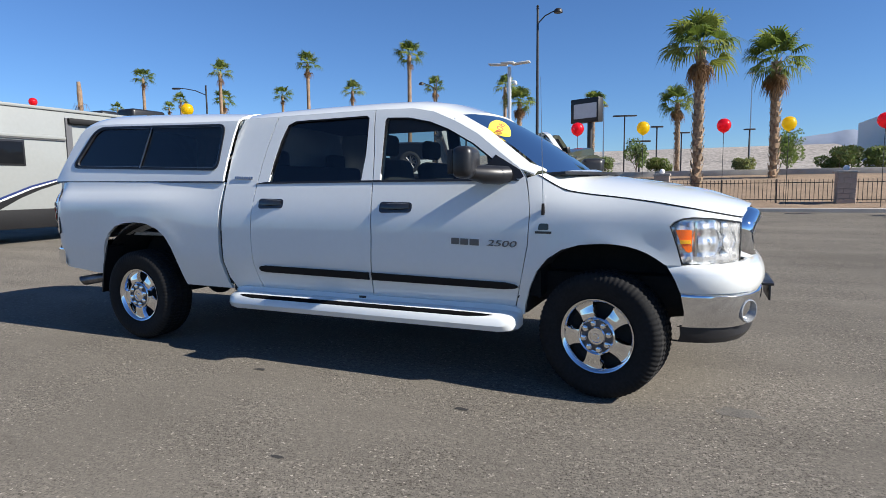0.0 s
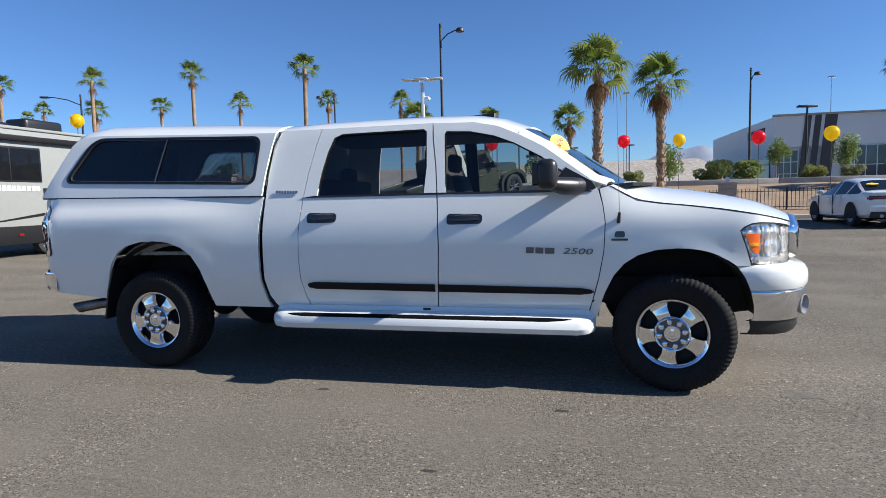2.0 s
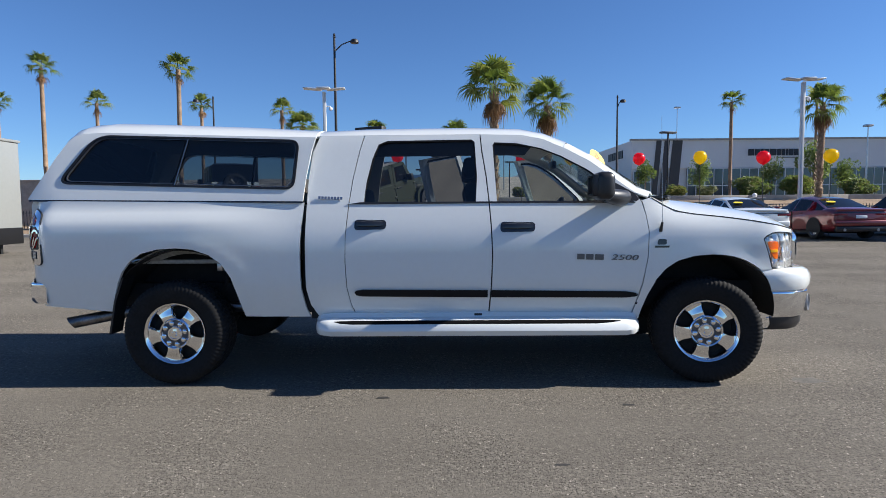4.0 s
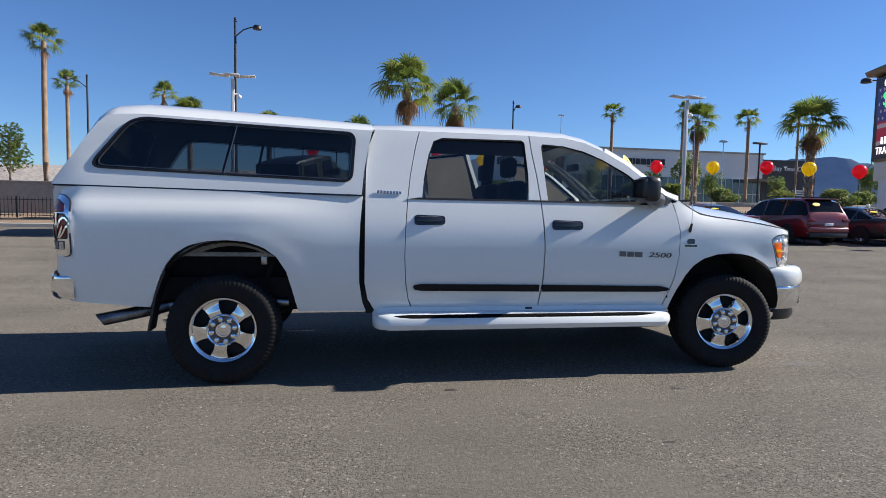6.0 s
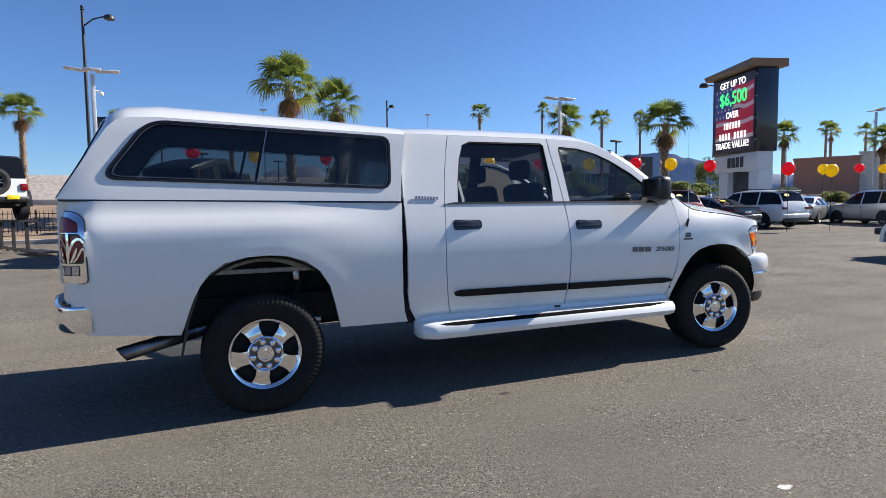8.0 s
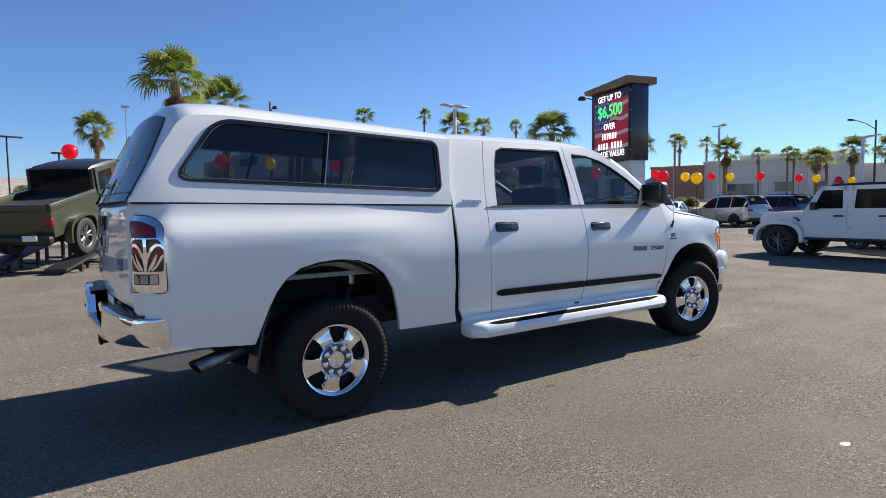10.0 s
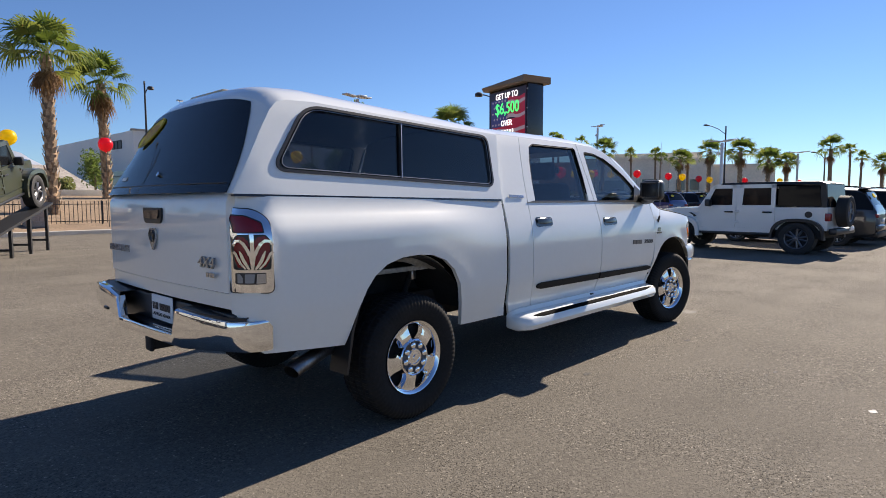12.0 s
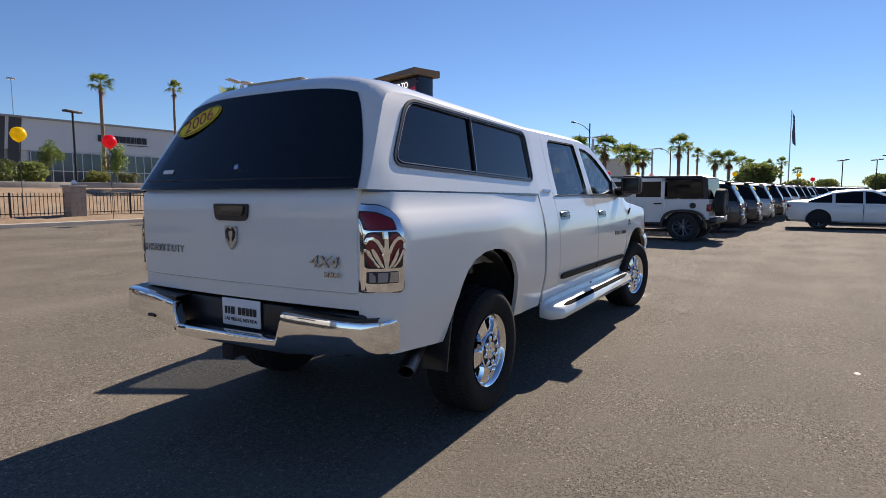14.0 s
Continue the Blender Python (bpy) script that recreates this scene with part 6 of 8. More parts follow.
def let_light_through(m, tint, share_of=0.55):
    """Thin latex: part of the light that falls on the far side comes through the skin."""
    n, l = m.node_tree.nodes, m.node_tree.links
    out = next(k for k in n if k.type == "OUTPUT_MATERIAL")
    tl = n.new("ShaderNodeBsdfTranslucent")
    tl.inputs["Color"].default_value = (*tint, 1)
    mx = n.new("ShaderNodeMixShader")
    mx.inputs[0].default_value = share_of
    l.new(n["Principled BSDF"].outputs[0], mx.inputs[1])
    l.new(tl.outputs[0], mx.inputs[2])
    l.new(mx.outputs[0], out.inputs["Surface"])


let_light_through(RED_B, (1.0, 0.10, 0.14))
let_light_through(YEL_B, (1.0, 0.80, 0.05))


def balloon_mesh(mat):
    bm = bmesh.new()
    lathe(bm, [(0.001, 0.27), (0.10, 0.255), (0.20, 0.19), (0.255, 0.08), (0.265, 0.0), (0.245, -0.10), (0.18, -0.20), (0.08, -0.27), (0.02, -0.295), (0.03, -0.32), (0.001, -0.32)], 24, "Z")
    return mesh_of("balloon_skin", bm, mat)


B_ME = (balloon_mesh(RED_B), balloon_mesh(YEL_B))
bm = bmesh.new()
rod(bm, (0, 0, -0.3), (0, 0, -2.6), 0.012, 0.012, 6)
STICK = mesh_of("stick", bm, IRON)


def balloon(x, y, z, yellow):
    p = thing("balloon", "round %s balloon on a thin dark stick" % ("yellow" if yellow else "red"), "balloon", pose(x, y, z), "balloons")
    share("balloon_skin", B_ME[1 if yellow else 0], p, Matrix())
    base = bank_z(x, y) if y > KERB_Y else ground_z(x, y)
    k = (z - 0.3 - base) / 2.3
    share("stick", STICK, p, Matrix.Translation((0, 0, -0.3 + 0.3 * k)) @ Matrix.Diagonal((1, 1, k, 1)))


for x, y, z, c in ((0.15, 21.6, 3.66, 1), (3.2, 21.5, 3.6, 0), (5.5, 22.0, 3.6, 1), (8.4, 21.2, 3.5, 0), (-2.3, 20.2, 3.62, 0),
                   (10.4, 19.5, 3.4, 1), (12.6, 18.7, 3.3, 0), (14.6, 17.6, 3.25, 1), (16.0, 16.1, 3.2, 0), (16.9, 14.9, 3.1, 1), (19.1, 14.8, 3.05, 0), (20.3, 11.9, 2.75, 0), (22.7, 11.7, 2.7, 1),
                   (29.2, 18.5, 3.4, 0), (28.5, 16.0, 3.1, 1), (35.2, 18.3, 3.4, 0), (35.8, 17.3, 3.3, 1), (36.7, 15.7, 3.3, 0), (40.4, 14.9, 3.2, 0), (42.6, 14.7, 3.2, 1), (47.8, 15.3, 3.2, 0), (48.1, 14.5, 3.1, 1), (56, 14, 3.2, 0), (60, 12, 3.2, 1), (70, 12.5, 3.3, 0), (72, 3.5, 3.4, 1), (78, -3.0, 3.3, 1), (80, -4.5, 2.8, 0), (-18.2, 14.8, 4.8, 1), (-39.5, 21.5, 7.4, 0)):
    balloon(x, y, z, c)

# ---- palms, bushes, trees ----
FROND = material("palm_leaf", (0.085, 0.125, 0.035), 0.75, spec=0.15, grain=(1.2, 0.35, 20, 0.2))
FROND_B = material("palm_leaf_bright", (0.18, 0.22, 0.06), 0.75, spec=0.15, grain=(1.2, 0.3, 20, 0.2))
SKIRT = material("dead_fronds", (0.21, 0.12, 0.06), 0.85, grain=(2, 0.3, 20, 0.3))
TRUNK = material("palm_trunk", (0.25, 0.17, 0.11), 0.9, grain=(1.5, 0.25, 14, 0.3), bump=(25, 0.8, 0.02))
BOOT = material("palm_boots", (0.34, 0.26, 0.18), 0.9, grain=(3, 0.25, 25, 0.2))
LEAF = material("bush_leaf", (0.10, 0.145, 0.04), 0.6, grain=(2, 0.35, 25, 0.25))
LEAF_Y = material("dry_bush_leaf", (0.17, 0.18, 0.07), 0.7, grain=(2, 0.3, 25, 0.25))
TREE_LEAF = material("tree_leaf", (0.10, 0.145, 0.045), 0.6, grain=(1, 0.4, 18, 0.25))


def let_light_through(m, colour, share_of):
    """Thin leaves: part of the light that falls on the far side comes through."""
    n, l = m.node_tree.nodes, m.node_tree.links
    thin = n.new("ShaderNodeBsdfTranslucent")
    thin.inputs["Color"].default_value = (*colour, 1)
    mix = n.new("ShaderNodeMixShader")
    mix.inputs[0].default_value = share_of
    l.new(n["Principled BSDF"].outputs[0], mix.inputs[1])
    l.new(thin.outputs[0], mix.inputs[2])
    l.new(mix.outputs[0], n["Material Output"].inputs["Surface"])


for leaf_mat, colour in ((FROND, (0.15, 0.21, 0.035)), (FROND_B, (0.26, 0.30, 0.06)), (LEAF, (0.16, 0.22, 0.05)), (LEAF_Y, (0.22, 0.22, 0.07)), (TREE_LEAF, (0.17, 0.24, 0.06)), (SKIRT, (0.24, 0.14, 0.06))):
    let_light_through(leaf_mat, colour, 0.42)
BARK = material("bark", (0.16, 0.12, 0.09), 0.9, grain=(3, 0.25, 25, 0.3))


def fan(bm, base, out, up, size, segs, mats, rng, droop=0.25):
    """One fan leaf: a stalk and blades that spread from its end."""
    out, up = Vector(out).normalized(), Vector(up).normalized()
    side = out.cross(up).normalized()
    stalk = base + out * size * 0.55
    w = 0.02
    f = bm.faces.new([bm.verts.new(p) for p in (base - side * w, base + side * w, stalk + side * w, stalk - side * w)])
    f.material_index = mats
    for k in range(segs):
        a = radians(-100 + 200 * k / (segs - 1))
        d = (out * math.cos(a) + side * math.sin(a)).normalized()
        ln = size * (0.60 - 0.13 * abs(a)) * rng.uniform(0.82, 1.1)
        mid = stalk + d * ln * 0.5 + up * 0.06 * size
        far_mid = stalk + d * ln * 0.8 + up * 0.03 * size - Vector((0, 0, 0.35 * droop * ln))
        tip = stalk + d * ln - Vector((0, 0, droop * ln * rng.uniform(0.7, 1.6)))
        perp = d.cross(up).normalized() * size * 0.026
        v = [bm.verts.new(p) for p in (stalk, mid - perp, mid + perp, far_mid - perp * 0.6, far_mid + perp * 0.6, tip)]
        for q in ((0, 1, 2), (1, 3, 4, 2), (3, 5, 4)):
            bm.faces.new([v[c] for c in q]).material_index = mats


def palm_meshes(seed, n_leaf, radius, skirt, h, thick, boots):
    rng = random.Random(seed)
    crown = bmesh.new()
    for k in range(n_leaf):
        az = k * 2.39996 + rng.uniform(-0.2, 0.2)
        el = radians(80 - 108 * (k / n_leaf) + rng.uniform(-14, 14))
        out = Vector((math.cos(az) * math.cos(el), math.sin(az) * math.cos(el), math.sin(el)))
        up = Vector((-math.cos(az) * math.sin(el), -math.sin(az) * math.sin(el), math.cos(el)))
        tw = Matrix.Rotation(rng.uniform(-0.5, 0.5), 3, out)
        fan(crown, Vector((0, 0, 0)), out, tw @ up, radius * rng.uniform(0.82, 1.08), 19, 0 if rng.random() < 0.65 else 1, rng, 0.22 + 0.25 * (k / n_leaf))
    dead = bmesh.new()
    for k in range(skirt):
        az = k * 2.39996
        el = radians(-50 - 32 * rng.random())
        out = Vector((math.cos(az) * math.cos(el), math.sin(az) * math.cos(el), math.sin(el)))
        up = Vector((math.cos(az), math.sin(az), 0.3))
        fan(dead, Vector((0, 0, -0.25 - 0.25 * rng.random())), out, up, radius * rng.uniform(0.42, 0.66), 10, 0, rng, 0.5)
    tr = bmesh.new()
    pts, rs = [], []
    bend = rng.uniform(-0.12, 0.12)
    for i in range(9):
        t = i / 8
        pts.append((bend * math.sin(t * 3), bend * 0.6 * math.sin(t * 2), -h * (1 - t)))
        rs.append(thick * (1.25 - 0.35 * t + (0.25 if i == 0 else 0)))
    tube(tr, pts, rs, 12)
    bt = bmesh.new()
    if boots:
        for k in range(boots):
            t = (k + 0.5) / boots
            az = k * 2.39996
            z = -h * (1 - t)
            r = thick * (1.22 - 0.33 * t)
            d = Vector((math.cos(az), math.sin(az), 0))
            s = Vector((-math.sin(az), math.cos(az), 0)) * thick * 0.38
            c = d * r + Vector((bend * math.sin(t * 3), 0, z))
            v = [bt.verts.new(p) for p in (c - s, c + s, c + s * 0.5 + d * 0.09 + Vector((0, 0, 0.22)), c - s * 0.5 + d * 0.09 + Vector((0, 0, 0.22)))]
            bt.faces.new(v)
    return crown, dead, tr, bt


def palm_proto(seed, n_leaf, radius, skirt, h, thick, boots, label):
    ob = thing("palm_tree", label, "palm tree", None, "palms")
    crown, dead, tr, bt = palm_meshes(seed, n_leaf, radius, skirt, h, thick, boots)
    t = part("trunk", tr, TRUNK, ob)
    if boots:
        tagged(part("leaf_boot", bt, BOOT, ob, smooth=False), kind="stuff")
    part("crown", crown, [FROND, FROND_B], ob, smooth=False)
    if skirt:
        part("dead_skirt", dead, SKIRT, ob, smooth=False)
    return ob


HB, HS = 11.0, 21.0
BIG = [palm_proto(s, 26, 1.72, 46, HB, 0.20, 300, "thick palm with a rough trunk and brown frond skirt") for s in (3, 8)]
SLIM = [palm_proto(s, 20, 1.35, sk, HS, 0.17, 0, "slim tall palm with a small green crown") for s, sk in ((21, 7), (22, 14), (23, 4))]
first = {id(o): True for o in BIG + SLIM}


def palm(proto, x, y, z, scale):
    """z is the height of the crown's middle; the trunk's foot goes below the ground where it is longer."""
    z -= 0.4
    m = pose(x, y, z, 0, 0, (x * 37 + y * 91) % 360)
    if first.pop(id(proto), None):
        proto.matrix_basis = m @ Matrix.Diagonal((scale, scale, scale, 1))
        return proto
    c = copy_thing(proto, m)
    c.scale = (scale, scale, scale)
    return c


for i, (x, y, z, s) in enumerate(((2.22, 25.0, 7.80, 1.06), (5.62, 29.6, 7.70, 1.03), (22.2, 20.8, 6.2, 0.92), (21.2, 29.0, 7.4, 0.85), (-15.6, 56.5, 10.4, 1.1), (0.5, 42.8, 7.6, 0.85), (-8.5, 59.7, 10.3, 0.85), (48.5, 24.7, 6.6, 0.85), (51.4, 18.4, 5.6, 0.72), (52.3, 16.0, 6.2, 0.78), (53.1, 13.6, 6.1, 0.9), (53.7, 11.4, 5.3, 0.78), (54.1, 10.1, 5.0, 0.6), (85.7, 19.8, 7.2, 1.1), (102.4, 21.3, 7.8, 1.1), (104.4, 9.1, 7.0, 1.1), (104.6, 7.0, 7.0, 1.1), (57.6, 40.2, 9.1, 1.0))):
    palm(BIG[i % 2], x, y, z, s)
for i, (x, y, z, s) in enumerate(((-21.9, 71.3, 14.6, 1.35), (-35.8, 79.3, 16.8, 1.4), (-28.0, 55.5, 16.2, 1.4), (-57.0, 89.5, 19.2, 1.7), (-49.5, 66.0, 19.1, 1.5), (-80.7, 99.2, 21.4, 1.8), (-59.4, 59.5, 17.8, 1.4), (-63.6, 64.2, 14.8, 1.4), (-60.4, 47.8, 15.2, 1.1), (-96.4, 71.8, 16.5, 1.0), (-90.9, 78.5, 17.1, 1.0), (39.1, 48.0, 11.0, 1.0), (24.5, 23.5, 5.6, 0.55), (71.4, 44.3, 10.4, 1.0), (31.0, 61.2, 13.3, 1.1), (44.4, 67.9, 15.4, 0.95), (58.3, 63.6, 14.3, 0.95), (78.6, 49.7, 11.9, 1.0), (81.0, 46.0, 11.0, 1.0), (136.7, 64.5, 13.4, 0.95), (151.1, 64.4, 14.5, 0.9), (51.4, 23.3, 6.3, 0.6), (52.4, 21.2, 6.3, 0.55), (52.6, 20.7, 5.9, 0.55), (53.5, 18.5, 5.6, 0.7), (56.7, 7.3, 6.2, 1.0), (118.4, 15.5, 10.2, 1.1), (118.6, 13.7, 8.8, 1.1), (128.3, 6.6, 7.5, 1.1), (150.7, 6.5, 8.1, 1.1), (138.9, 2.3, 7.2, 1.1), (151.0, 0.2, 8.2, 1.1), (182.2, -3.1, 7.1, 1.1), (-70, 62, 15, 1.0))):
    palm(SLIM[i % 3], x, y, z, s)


# a dead palm: a bare trunk with a few hanging brown stalks
stump = thing("dead_palm", "bare dead palm trunk with a few brown stalks", "palm tree", pose(-49.9, 32.2, 1.2))
bm = bmesh.new()
tube(bm, [(0, 0, 0), (0.06, 0.02, 3.5), (-0.03, 0.0, 7.0), (-0.06, 0.0, 9.0), (-0.10, 0.0, 10.0)], [0.26, 0.22, 0.20, 0.22, 0.15], 10)
part("trunk", bm, TRUNK, stump)
rng = random.Random(5)
for az, el in ((20, -40), (95, -65), (170, -30), (215, -70), (300, -50)):
    bm = bmesh.new()
    out = Vector((math.cos(radians(az)) * math.cos(radians(el)), math.sin(radians(az)) * math.cos(radians(el)), math.sin(radians(el))))
    fan(bm, Vector((-0.06, 0, 8.2 + 0.2 * rng.random())), out, Vector((0.3, 0.2, 1)), rng.uniform(0.7, 1.1), 7, 0, rng, 0.6)
    part("dead_frond", bm, SKIRT, stump, smooth=False)


def leafy(seed, rx, ry, rz, n, leaf, mats):
    """A crown of many small leaves round a few clumps, with gaps."""
    rng = random.Random(seed)
    bm = bmesh.new()
    clumps = [Vector((rng.uniform(-0.6, 0.6) * rx, rng.uniform(-0.6, 0.6) * ry, rng.uniform(-0.55, 0.75) * rz)) for _ in range(22)]
    for k in range(n):
        c = rng.choice(clumps)
        d = Vector((rng.gauss(0, 1), rng.gauss(0, 1), rng.gauss(0, 1))).normalized() * rng.uniform(0.45, 1.0) ** 0.5
        p = c + Vector((d.x * rx, d.y * ry, d.z * rz)) * 0.42
        a = Vector((rng.gauss(0, 1), rng.gauss(0, 1), rng.gauss(0, 1))).normalized()
        b = a.orthogonal().normalized() * leaf * 0.45
        a = a * leaf * rng.uniform(0.7, 1.3)
        f = bm.faces.new([bm.verts.new(q) for q in (p - a, p + b, p + a, p - b)])
        f.material_index = 0 if rng.random() < 0.75 else len(mats) - 1
    return bm


def bush_proto(seed, r, mats, label):
    ob = thing("bush", label, "bush", None, "bushes")
    part("foliage", leafy(seed, r, r * 0.9, r * 0.62, 2600, 0.09, mats), mats, ob, smooth=False)
    bm = bmesh.new()
    for k in range(5):
        a = k * 1.3
        rod(bm, (0, 0, -r * 0.75), (0.5 * r * math.cos(a), 0.5 * r * math.sin(a), 0.1), 0.03, 0.015, 6)
    part("stem", bm, BARK, ob)
    return ob


def tree_proto(seed, label):
    ob = thing("young_tree", label, "tree", None, "young trees")
    rng = random.Random(seed)
    part("crown", leafy(seed, 1.15, 1.15, 1.45, 1300, 0.12, [TREE_LEAF, LEAF]), [TREE_LEAF, LEAF], ob, smooth=False)
    bm = bmesh.new()
    tube(bm, [(0, 0, -3.2), (0.05, 0, -1.6), (0, 0.05, 0.2)], [0.07, 0.055, 0.03], 8)
    for k in range(6):
        a = k * 2.4
        tube(bm, [(0.02, 0, -1.5 + 0.25 * k), (0.45 * math.cos(a), 0.45 * math.sin(a), -0.6 + 0.25 * k), (0.8 * math.cos(a), 0.8 * math.sin(a), 0.1 + 0.2 * k)], [0.03, 0.02, 0.008], 6)
    part("trunk", bm, BARK, ob)
    return ob


BUSH = [bush_proto(51, 1.05, [LEAF, LEAF_Y], "rounded green desert bush behind the wall"), bush_proto(52, 0.95, [LEAF_Y, LEAF], "dry yellow-green bush behind the wall")]
TREE = [tree_proto(61, "young leafy tree with a thin trunk"), tree_proto(62, "young leafy tree with a thin trunk")]
used = set()


def plant(proto, x, y, z, s, flat=1.0):
    m = pose(x, y, z, 0, 0, (x * 53 + y * 17) % 360)
    if id(proto) not in used:
        used.add(id(proto))
        proto.matrix_basis = m @ Matrix.Diagonal((s, s, s * flat, 1))
        return
    c = copy_thing(proto, m)
    c.scale = (s, s, s * flat)


for i, (x, y, z, s, k) in enumerate(((0.0, 33.3, 2.30, 0.8, 0), (4.5, 32.8, 2.27, 0.75, 1), (9.1, 33.0, 2.4, 1.1, 0), (11.1, 33.2, 2.45, 1.0, 0), (14.6, 33.5, 2.25, 0.8, 1), (16.6, 33.6, 2.3, 0.7, 1), (18.9, 31.9, 2.4, 1.1, 0), (21.3, 31.6, 2.4, 1.1, 0), (25.5, 32, 2.3, 1.0, 0), (29, 31, 2.3, 1.0, 1), (33, 30, 2.3, 1.1, 0), (-3.5, 33.5, 2.4, 0.9, 0), (-8, 33, 2.4, 0.9, 1), (38, 33, 2.4, 1.0, 0), (84.5, 2.3, 2.6, 3.3, 0), (90, -3.2, 1.6, 2.2, 1), (95, -6, 1.6, 2.0, 0), (100, -14, 1.9, 2.6, 0), (94, -17, 1.9, 2.8, 0), (33, 24.5, 1.4, 0.9, 0), (44, 30, 1.7, 1.3, 0), (48, 28, 1.5, 1.2, 1))):
    plant(BUSH[k], x, y, z, s)
for i, (x, y, z, s) in enumerate(((13.7, 36.8, 3.7, 0.62), (17.1, 35.6, 3.6, 0.72), (21.9, 35.6, 3.6, 0.7), (27.5, 36.5, 3.5, 0.7), (24.6, 35.2, 4.3, 0.95), (33, 36, 3.2, 0.7), (41.5, 36, 4.2, 0.9), (-18.6, 30.1, 4.0, 0.95), (-22.6, 31.5, 3.3, 0.8), (31.5, 24.5, 3.4, 1.2), (-1.5, 35.5, 3.2, 0.7), (7.0, 36, 3.3, 0.8))):
    plant(TREE[i % 2], x, y, z, s)

# distant hills; the air's blue haze is mixed into their base colour
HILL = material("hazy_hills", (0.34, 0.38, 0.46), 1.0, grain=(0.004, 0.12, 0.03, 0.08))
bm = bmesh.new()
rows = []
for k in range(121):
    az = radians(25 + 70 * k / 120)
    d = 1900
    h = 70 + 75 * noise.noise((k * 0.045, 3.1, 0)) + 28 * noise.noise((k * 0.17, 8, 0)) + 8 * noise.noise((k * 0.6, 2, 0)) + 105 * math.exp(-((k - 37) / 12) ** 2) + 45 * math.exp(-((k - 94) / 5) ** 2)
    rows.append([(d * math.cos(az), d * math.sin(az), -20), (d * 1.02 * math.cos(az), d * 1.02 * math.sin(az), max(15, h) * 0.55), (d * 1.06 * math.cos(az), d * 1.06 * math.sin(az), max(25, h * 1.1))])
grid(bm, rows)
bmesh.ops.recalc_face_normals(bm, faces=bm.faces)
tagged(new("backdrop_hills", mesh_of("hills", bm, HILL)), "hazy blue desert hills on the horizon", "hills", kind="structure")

# ---- parked vehicles ----
CAR_GLASS = material("dark_car_glass", (0.008, 0.009, 0.011), 0.04, spec=0.18)
CAR_RUBBER = material("car_tyre", (0.02, 0.02, 0.021), 0.8, grain=(5, 0.2, 50, 0.2))
PAINT = {
    "white": WHITE,
    "red": material("red_paint", (0.16, 0.008, 0.014), 0.3, 0.3, coat=1.0, grain=(2, 0.05, 200, 0.1)),
    "dark red": material("dark_red_paint", (0.10, 0.006, 0.012), 0.3, 0.3, coat=1.0, grain=(2, 0.05, 200, 0.1)),
    "charcoal": material("charcoal_paint", (0.03, 0.03, 0.034), 0.3, 0.4, coat=1.0, grain=(2, 0.05, 200, 0.1)),
    "silver": material("silver_paint", (0.42, 0.43, 0.44), 0.3, 0.5, coat=1.0, grain=(2, 0.04, 200, 0.1)),
    "blue": material("blue_paint", (0.008, 0.014, 0.13), 0.3, 0.0, coat=1.0, grain=(2, 0.05, 200, 0.1)),
    "black": material("black_paint", (0.012, 0.012, 0.014), 0.25, 0.2, coat=1.0, grain=(2, 0.05, 200, 0.1)),
    "olive": material("olive_paint", (0.030, 0.034, 0.015), 0.4, 0.0, coat=0.7, grain=(2, 0.05, 200, 0.08)),
}


GUN_METAL = material("gun_metal", (0.16, 0.16, 0.17), 0.35, 0.7, grain=(8, 0.1, 60, 0.1))


def car_wheel_meshes():
    t = bmesh.new()
    lathe(t, [(0.215, -0.09), (0.25, -0.11), (0.30, -0.11), (0.338, -0.095), (0.345, 0.095), (0.30, 0.11), (0.215, 0.09)], 36)
    r = bmesh.new()
    lathe(r, [(0.20, -0.02), (0.205, -0.085), (0.222, -0.10), (0.228, -0.09), (0.215, 0.05)], 32)
    for k in range(5):
        m = Matrix.Rotation(2 * math.pi * k / 5, 4, "Y")
        for sgn in (-1, 1):
            grid(r, [[m @ Vector((a, -0.088 + (0.02 if abs(u) > 0.02 else 0), sgn * off + u)) for u in (-0.024, 0, 0.024)] for a, off in ((0.03, 0.012), (0.12, 0.030), (0.212, 0.052))])
    lathe(r, [(0.001, -0.095), (0.045, -0.092), (0.05, -0.07)], 16)
    d = bmesh.new()
    lathe(d, [(0.001, -0.03), (0.20, -0.03)], 24)
    dark_rim = mesh_of("rim", r.copy(), GUN_METAL)
    return mesh_of("tyre", t, CAR_RUBBER), mesh_of("rim", r, ALLOY), mesh_of("brake_disc", d, DARK), dark_rim


CW = car_wheel_meshes()


def road_wheel(parent, x, y, z, scale, name="wheel", dark=False):
    w = new(name)
    w.parent = parent
    w.matrix_basis = pose(x, y, z, 0, 0, 0 if y < 0 else 180) @ Matrix.Diagonal((scale, scale, scale, 1))
    for nm, me in zip(("tyre", "rim", "brake_disc"), (CW[0], CW[3] if dark else CW[1], CW[2])):
        share(nm, me, w, Matrix())
    return w


